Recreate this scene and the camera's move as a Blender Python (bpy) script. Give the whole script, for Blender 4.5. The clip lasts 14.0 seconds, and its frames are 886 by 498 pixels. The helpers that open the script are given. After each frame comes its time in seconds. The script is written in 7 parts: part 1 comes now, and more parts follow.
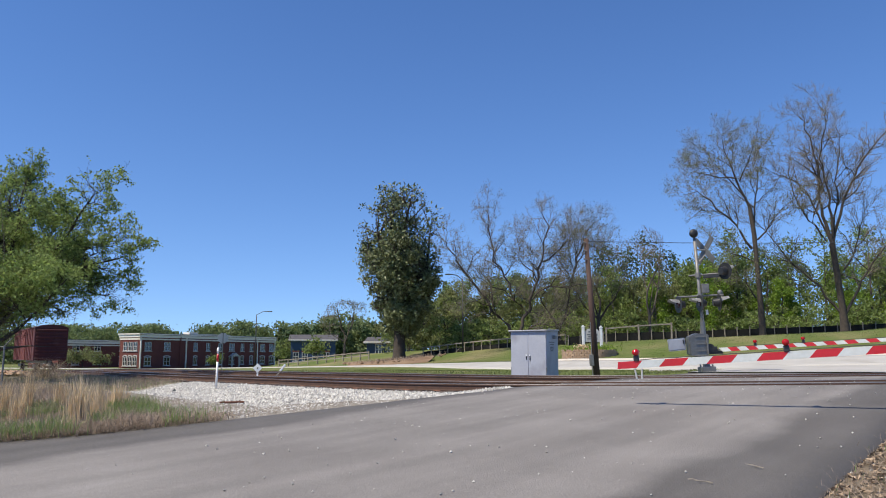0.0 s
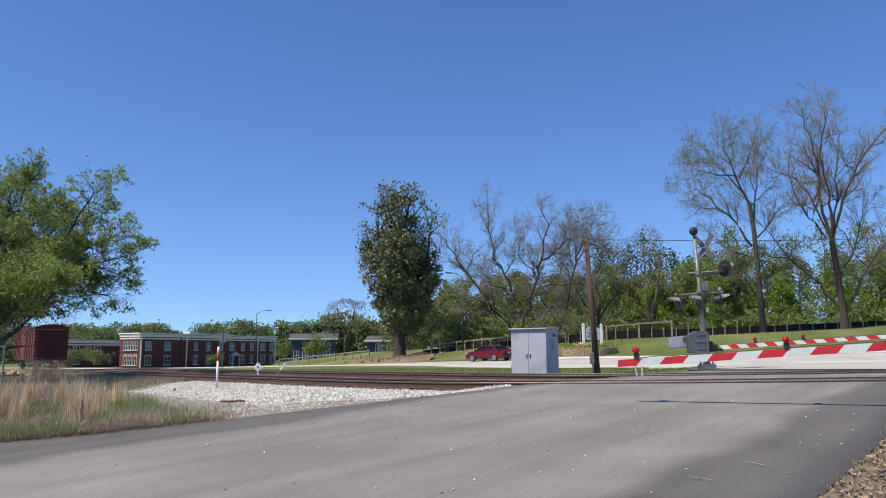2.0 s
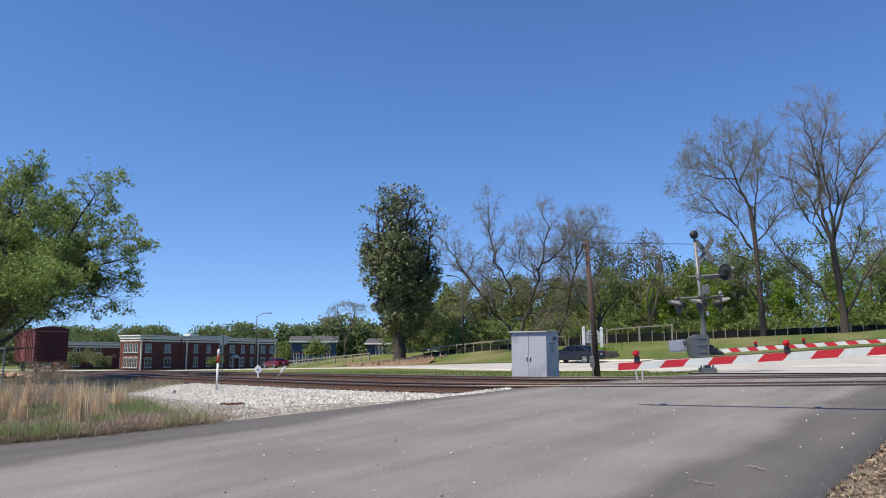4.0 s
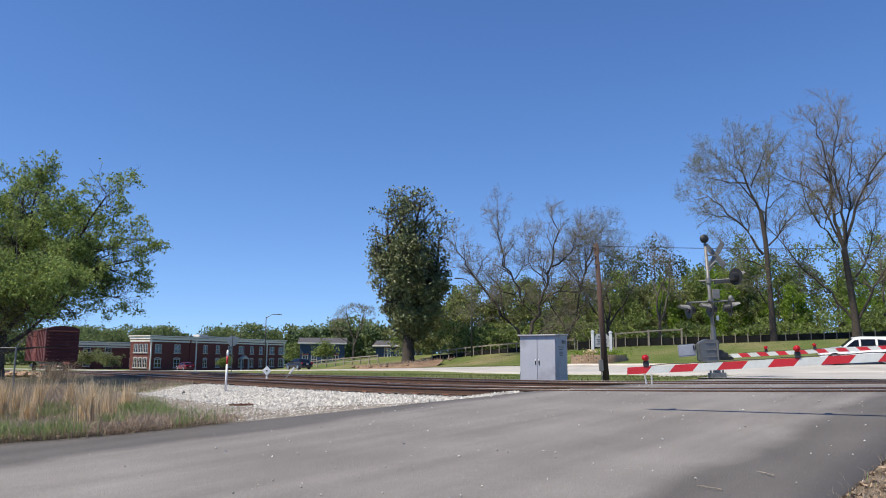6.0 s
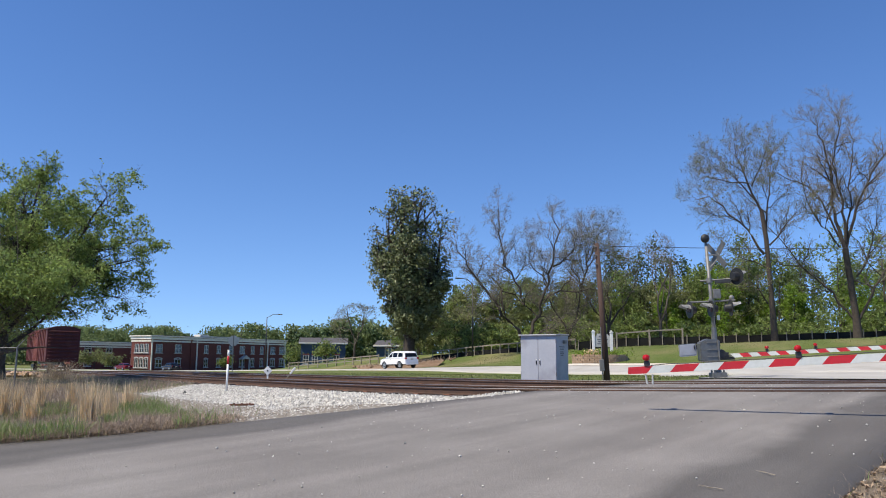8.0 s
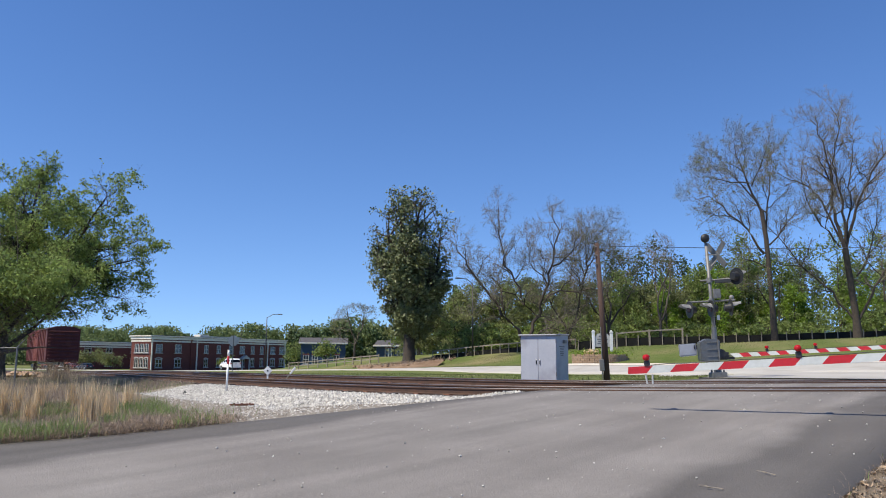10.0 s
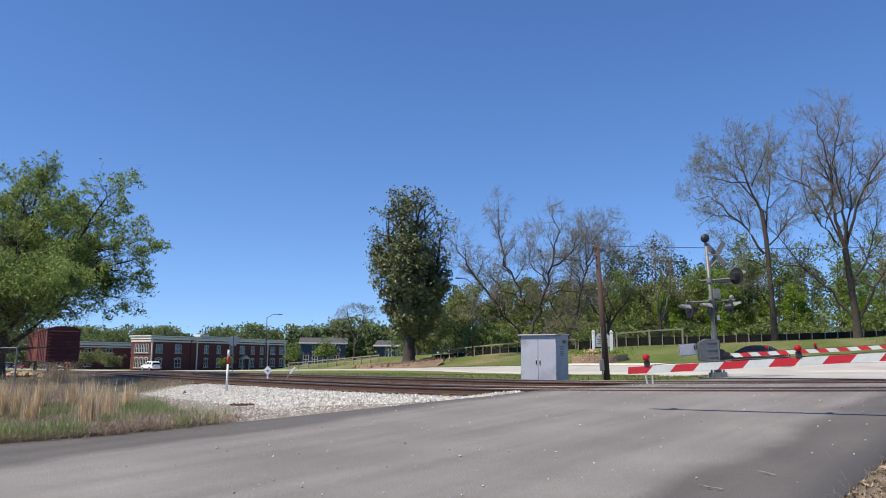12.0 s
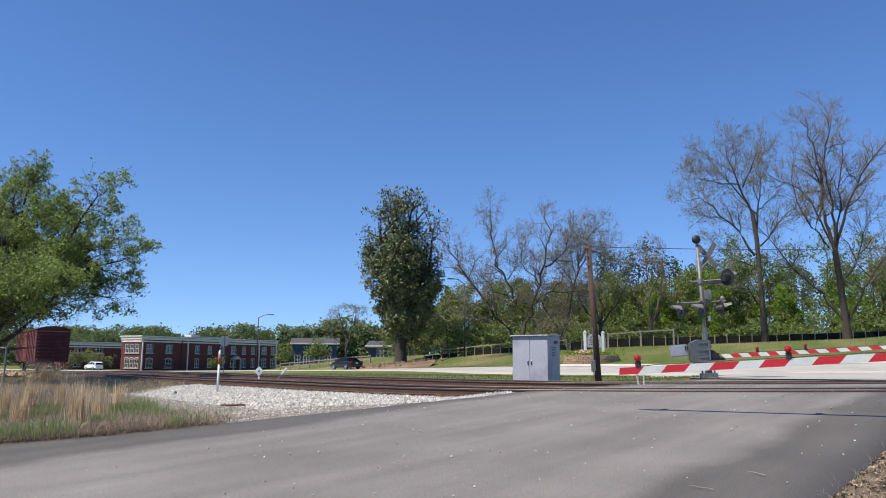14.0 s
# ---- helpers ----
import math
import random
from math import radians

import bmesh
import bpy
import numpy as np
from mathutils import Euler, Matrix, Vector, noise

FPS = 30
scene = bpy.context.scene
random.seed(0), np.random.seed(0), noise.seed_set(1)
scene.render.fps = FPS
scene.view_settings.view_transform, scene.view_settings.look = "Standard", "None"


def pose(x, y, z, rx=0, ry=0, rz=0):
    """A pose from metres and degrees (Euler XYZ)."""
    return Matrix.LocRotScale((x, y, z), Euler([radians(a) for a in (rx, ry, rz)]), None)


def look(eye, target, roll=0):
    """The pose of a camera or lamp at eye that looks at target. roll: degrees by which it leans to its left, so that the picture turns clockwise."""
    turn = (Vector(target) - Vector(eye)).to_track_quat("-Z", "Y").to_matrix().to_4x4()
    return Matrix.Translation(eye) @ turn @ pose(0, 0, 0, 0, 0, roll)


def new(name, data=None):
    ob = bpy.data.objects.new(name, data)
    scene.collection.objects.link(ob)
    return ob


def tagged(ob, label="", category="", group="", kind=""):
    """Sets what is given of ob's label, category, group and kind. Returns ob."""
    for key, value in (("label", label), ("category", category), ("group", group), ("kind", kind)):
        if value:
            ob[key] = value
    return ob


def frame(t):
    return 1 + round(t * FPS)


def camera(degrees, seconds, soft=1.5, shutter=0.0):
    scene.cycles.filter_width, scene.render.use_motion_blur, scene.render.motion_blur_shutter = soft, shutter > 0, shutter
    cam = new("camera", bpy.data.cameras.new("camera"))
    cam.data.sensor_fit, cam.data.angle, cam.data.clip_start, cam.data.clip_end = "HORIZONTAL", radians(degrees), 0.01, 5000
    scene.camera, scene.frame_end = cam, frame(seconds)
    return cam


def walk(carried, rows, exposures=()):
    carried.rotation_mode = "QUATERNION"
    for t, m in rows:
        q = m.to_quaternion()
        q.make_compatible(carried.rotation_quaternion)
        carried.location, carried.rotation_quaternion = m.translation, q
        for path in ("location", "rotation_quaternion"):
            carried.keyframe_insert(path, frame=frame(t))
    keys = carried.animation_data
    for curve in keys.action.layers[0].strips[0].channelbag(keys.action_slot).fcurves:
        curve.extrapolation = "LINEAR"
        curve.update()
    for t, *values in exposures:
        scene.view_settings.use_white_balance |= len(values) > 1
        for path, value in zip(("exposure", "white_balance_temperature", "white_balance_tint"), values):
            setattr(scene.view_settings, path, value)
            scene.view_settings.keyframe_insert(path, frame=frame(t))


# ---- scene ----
FOV = 61.4
cam = camera(FOV, 14.0, 1.0)
PATH = [
    (0, pose(0, 0, 1.5, 98.060, -0.000, 0.000)),
    (0.5, pose(0, 0, 1.5, 98.060, -0.000, 0.000)),
    (1, pose(0, 0, 1.5, 98.060, -0.000, 0.000)),
    (1.5, pose(0, 0, 1.5, 98.060, -0.000, 0.000)),
    (2, pose(0, 0, 1.5, 97.944, 0.181, 0.022)),
    (2.5, pose(0, 0, 1.5, 98.013, 0.211, -0.118)),
    (3, pose(0, 0, 1.5, 98.033, 0.309, -0.214)),
    (5.5, pose(0, 0, 1.5, 98.365, -0.438, 0.616)),
    (6, pose(0, 0, 1.5, 98.361, -0.412, 0.677)),
    (6.5, pose(0, 0, 1.5, 98.354, -0.397, 0.739)),
    (6.9, pose(0, 0, 1.5, 98.334, -0.329, 0.755)),
    (7, pose(0, 0, 1.5, 98.358, -0.407, 0.737)),
    (7.5, pose(0, 0, 1.5, 98.358, -0.407, 0.737)),
    (8, pose(0, 0, 1.5, 98.352, -0.390, 0.739)),
    (10.5, pose(0, 0, 1.5, 98.345, -0.369, 0.740)),
    (11, pose(0, 0, 1.5, 98.345, -0.369, 0.740)),
    (11.5, pose(0, 0, 1.5, 98.345, -0.369, 0.740)),
    (12, pose(0, 0, 1.5, 98.345, -0.369, 0.740)),
    (12.5, pose(0, 0, 1.5, 98.352, -0.390, 0.739)),
    (13, pose(0, 0, 1.5, 98.393, -0.428, 0.301)),
    (13.5, pose(0, 0, 1.5, 98.452, -0.444, 0.178)),
    (14, pose(0, 0, 1.5, 98.392, -0.419, 0.116)),
]
walk(cam, PATH)


# ---- light ----
SUN_FROM = Vector((-0.87, -0.49, 0)).normalized()
SUN_UP = radians(56)
world = bpy.data.worlds.new("world")
scene.world = world
world.use_nodes = True
_nt = world.node_tree
_sky = _nt.nodes.new("ShaderNodeTexSky")
_sky.sky_type, _sky.sun_disc = "NISHITA", False
_sky.sun_elevation, _sky.sun_rotation = SUN_UP, math.atan2(SUN_FROM.x, SUN_FROM.y)
_sky.air_density, _sky.dust_density, _sky.ozone_density = 1.0, 0.0, 1.8
_sky.altitude = 2500
_bg = _nt.nodes["Background"]
_bg.inputs["Strength"].default_value = 0.149
_hs = _nt.nodes.new("ShaderNodeHueSaturation")
_hs.inputs["Hue"].default_value, _hs.inputs["Saturation"].default_value = 0.508, 1.21
# sky lookup raised, so the horizon takes the deeper blue of higher sky
_dir, _lift, _unit = _nt.nodes.new("ShaderNodeTexCoord"), _nt.nodes.new("ShaderNodeMapping"), _nt.nodes.new("ShaderNodeVectorMath")
_lift.inputs["Location"].default_value, _lift.inputs["Scale"].default_value = (0, 0, 0.085), (1, 1, 0.81)
_unit.operation = "NORMALIZE"
_nt.links.new(_dir.outputs["Generated"], _lift.inputs["Vector"])
_nt.links.new(_lift.outputs[0], _unit.inputs[0])
_nt.links.new(_unit.outputs[0], _sky.inputs["Vector"])
_nt.links.new(_sky.outputs[0], _hs.inputs["Color"])
_nt.links.new(_hs.outputs[0], _bg.inputs[0])
_sun = bpy.data.lights.new("sun", "SUN")
_sun.energy, _sun.angle, _sun.color = 4.8, radians(0.5), (1.0, 0.91, 0.735)
sun = new("sun", _sun)
sun.matrix_world = look(SUN_FROM * 60 * math.cos(SUN_UP) + Vector((0, 0, 60 * math.sin(SUN_UP))), (0, 0, 0))
scene.view_settings.exposure = 0.24


# ---- materials ----
def mat(name, a, b=None, scale=8.0, rough=0.75, metal=0.0, bump=0.0, fine=60.0, vary=0.0, island=0.0, spec=0.5, stain=None, stretch=None, emit=0.0):
    """A surface of two base colours mixed by noise at two scales, with relief; vary: lightness by object, island: by loose piece."""
    m = bpy.data.materials.new(name)
    m.use_nodes = True
    nt = m.node_tree
    N, L = nt.nodes.new, nt.links.new
    bsdf = nt.nodes["Principled BSDF"]
    bsdf.inputs["Roughness"].default_value, bsdf.inputs["Metallic"].default_value = rough, metal
    bsdf.inputs["Specular IOR Level"].default_value = spec
    co = N("ShaderNodeTexCoord").outputs["Object"]
    if stretch:
        mp = N("ShaderNodeMapping")
        mp.inputs["Scale"].default_value = stretch
        L(co, mp.inputs[0])
        co = mp.outputs[0]
    n1, n2 = N("ShaderNodeTexNoise"), N("ShaderNodeTexNoise")
    n1.inputs["Scale"].default_value, n1.inputs["Detail"].default_value = scale, 6
    n2.inputs["Scale"].default_value, n2.inputs["Detail"].default_value = fine, 4
    L(co, n1.inputs["Vector"]), L(co, n2.inputs["Vector"])
    add = N("ShaderNodeMath")
    add.operation = "MULTIPLY_ADD"
    add.inputs[1].default_value, add.inputs[2].default_value = 0.45, 0.0
    L(n2.outputs[0], add.inputs[0])
    mul = N("ShaderNodeMath")
    mul.operation = "MULTIPLY_ADD"
    mul.inputs[1].default_value = 0.75
    L(n1.outputs[0], mul.inputs[0]), L(add.outputs[0], mul.inputs[2])
    ramp = N("ShaderNodeMapRange")
    ramp.inputs[1].default_value, ramp.inputs[2].default_value = 0.42, 0.78
    L(mul.outputs[0], ramp.inputs[0])
    mix = N("ShaderNodeMix")
    mix.data_type = "RGBA"
    b = b or tuple(c * 0.75 for c in a)
    mix.inputs[6].default_value, mix.inputs[7].default_value = (*a, 1), (*b, 1)
    L(ramp.outputs[0], mix.inputs[0])
    col = mix.outputs[2]
    if stain:
        n3 = N("ShaderNodeTexNoise")
        n3.inputs["Scale"].default_value, n3.inputs["Detail"].default_value = stain[3], 5
        L(co, n3.inputs["Vector"])
        r3 = N("ShaderNodeMapRange")
        r3.inputs[1].default_value, r3.inputs[2].default_value = 0.5, 0.68
        L(n3.outputs[0], r3.inputs[0])
        m3 = N("ShaderNodeMix")
        m3.data_type = "RGBA"
        m3.inputs[7].default_value = (*stain[:3], 1)
        L(r3.outputs[0], m3.inputs[0]), L(col, m3.inputs[6])
        col = m3.outputs[2]
    if vary or island:
        src = N("ShaderNodeObjectInfo").outputs["Random"] if vary else N("ShaderNodeNewGeometry").outputs["Random Per Island"]
        hs = N("ShaderNodeHueSaturation")
        mr = N("ShaderNodeMapRange")
        k = vary or island
        mr.inputs[3].default_value, mr.inputs[4].default_value = 1 - k, 1 + k
        L(src, mr.inputs[0]), L(mr.outputs[0], hs.inputs["Value"]), L(col, hs.inputs["Color"])
        col = hs.outputs[0]
    L(col, bsdf.inputs["Base Color"])
    if emit:
        L(col, bsdf.inputs["Emission Color"])
        bsdf.inputs["Emission Strength"].default_value = emit
    if bump:
        bp = N("ShaderNodeBump")
        bp.inputs["Strength"].default_value, bp.inputs["Distance"].default_value = min(1, bump), 0.02
        L(n2.outputs[0], bp.inputs["Height"]), L(bp.outputs[0], bsdf.inputs["Normal"])
    return m


def leaf_mat(name, a, b, k=0.35, through_light=0.45):
    """Leaves: colour by leaf, some light shining through."""
    m = mat(name, a, b, 0.6, 0.55, island=k, fine=3.0, spec=0.3)
    nt = m.node_tree
    bsdf, out = nt.nodes["Principled BSDF"], nt.nodes["Material Output"]
    tr, mx = nt.nodes.new("ShaderNodeBsdfTranslucent"), nt.nodes.new("ShaderNodeMixShader")
    nt.links.new(bsdf.inputs["Base Color"].links[0].from_socket, tr.inputs[0])
    mx.inputs[0].default_value = through_light
    nt.links.new(bsdf.outputs[0], mx.inputs[1]), nt.links.new(tr.outputs[0], mx.inputs[2])
    nt.links.new(mx.outputs[0], out.inputs[0])
    return m


def ground_mat():
    """Mown green grass beyond the tracks, dry tan verge on the near side, bare red earth on the bank."""
    m = mat("grass_ground", (0.085, 0.125, 0.03), (0.15, 0.165, 0.06), 0.35, 0.95, bump=0.6, fine=9.0, spec=0.1, stain=(0.23, 0.20, 0.105, 0.09))
    nt = m.node_tree
    N, L = nt.nodes.new, nt.links.new
    bsdf = nt.nodes["Principled BSDF"]
    col = bsdf.inputs["Base Color"].links[0].from_socket
    sep = N("ShaderNodeSeparateXYZ")
    L(N("ShaderNodeNewGeometry").outputs["Position"], sep.inputs[0])
    # distance before the tracks: dry, littered soil
    s = N("ShaderNodeMath")
    s.operation = "MULTIPLY_ADD"
    s.inputs[1].default_value = 0.75
    L(sep.outputs[0], s.inputs[0]), L(sep.outputs[1], s.inputs[2])
    near = N("ShaderNodeMapRange")
    near.inputs[1].default_value, near.inputs[2].default_value, near.inputs[3].default_value, near.inputs[4].default_value = 17, 22, 1, 0
    L(s.outputs[0], near.inputs[0])
    n = N("ShaderNodeTexNoise")
    n.inputs["Scale"].default_value, n.inputs["Detail"].default_value = 2.2, 7
    L(N("ShaderNodeTexCoord").outputs["Object"], n.inputs["Vector"])
    dry = N("ShaderNodeMix")
    dry.data_type = "RGBA"
    dry.inputs[6].default_value, dry.inputs[7].default_value = (0.10, 0.078, 0.055, 1), (0.22, 0.18, 0.135, 1)
    cr = N("ShaderNodeMapRange")
    cr.inputs[1].default_value, cr.inputs[2].default_value = 0.35, 0.65
    L(n.outputs[0], cr.inputs[0]), L(cr.outputs[0], dry.inputs[0])
    mx = N("ShaderNodeMix")
    mx.data_type = "RGBA"
    L(near.outputs[0], mx.inputs[0]), L(col, mx.inputs[6]), L(dry.outputs[2], mx.inputs[7])
    L(mx.outputs[2], bsdf.inputs["Base Color"])
    return m


def glass_mat(name, tint=(0.02, 0.025, 0.03)):
    return mat(name, tint, tint, rough=0.06, spec=0.8)


def asphalt_mat():
    """Worn grey asphalt: aggregate speckle, paler wheel tracks, darker edges with a shape of their own."""
    m = mat("asphalt", (0.190, 0.174, 0.163), (0.262, 0.243, 0.229), 0.5, 0.85, bump=0.5, fine=45.0, spec=0.35, stretch=(1, 1, 1))
    nt = m.node_tree
    N, L = nt.nodes.new, nt.links.new
    bsdf = nt.nodes["Principled BSDF"]
    col = bsdf.inputs["Base Color"].links[0].from_socket
    mp = N("ShaderNodeMapping")
    mp.inputs["Rotation"].default_value = (0, 0, radians(-51.7))
    L(N("ShaderNodeTexCoord").outputs["Object"], mp.inputs[0])
    st = N("ShaderNodeMapping")
    st.inputs["Scale"].default_value = (0.06, 0.9, 1)
    L(mp.outputs[0], st.inputs[0])
    n = N("ShaderNodeTexNoise")
    n.inputs["Scale"].default_value, n.inputs["Detail"].default_value = 1.6, 5
    L(st.outputs[0], n.inputs["Vector"])
    r = N("ShaderNodeMapRange")
    r.inputs[1].default_value, r.inputs[2].default_value, r.inputs[3].default_value, r.inputs[4].default_value = 0.36, 0.64, 0.84, 1.09
    L(n.outputs[0], r.inputs[0])
    v = N("ShaderNodeTexVoronoi")
    v.inputs["Scale"].default_value = 70
    L(mp.outputs[0], v.inputs["Vector"])
    r2 = N("ShaderNodeMapRange")
    r2.inputs[1].default_value, r2.inputs[2].default_value, r2.inputs[3].default_value, r2.inputs[4].default_value = 0.0, 0.5, 1.55, 0.85
    L(v.outputs["Distance"], r2.inputs[0])
    k = N("ShaderNodeMath")
    k.operation = "MULTIPLY"
    L(r.outputs[0], k.inputs[0]), L(r2.outputs[0], k.inputs[1])
    hs = N("ShaderNodeHueSaturation")
    L(k.outputs[0], hs.inputs["Value"]), L(col, hs.inputs["Color"])
    # newer, darker asphalt along both edges, its inner line wandering
    sp = N("ShaderNodeSeparateXYZ")
    L(mp.outputs[0], sp.inputs[0])
    n4 = N("ShaderNodeTexNoise")
    n4.inputs["Scale"].default_value, n4.inputs["Detail"].default_value = 0.45, 6
    L(mp.outputs[0], n4.inputs["Vector"])
    c1, c2, c3 = N("ShaderNodeMath"), N("ShaderNodeMath"), N("ShaderNodeMath")
    c1.operation, c2.operation, c3.operation = "SUBTRACT", "ABSOLUTE", "MULTIPLY_ADD"
    c1.inputs[1].default_value, c3.inputs[1].default_value = 6.1, 1.1
    L(sp.outputs[1], c1.inputs[0]), L(c1.outputs[0], c2.inputs[0]), L(n4.outputs[0], c3.inputs[0]), L(c2.outputs[0], c3.inputs[2])
    r5 = N("ShaderNodeMapRange")
    r5.inputs[1].default_value, r5.inputs[2].default_value, r5.inputs[3].default_value, r5.inputs[4].default_value = 3.5, 3.9, 1.0, 0.54
    L(c3.outputs[0], r5.inputs[0])
    h2 = N("ShaderNodeHueSaturation")
    L(r5.outputs[0], h2.inputs["Value"]), L(hs.outputs[0], h2.inputs["Color"])
    L(h2.outputs[0], bsdf.inputs["Base Color"])
    return m


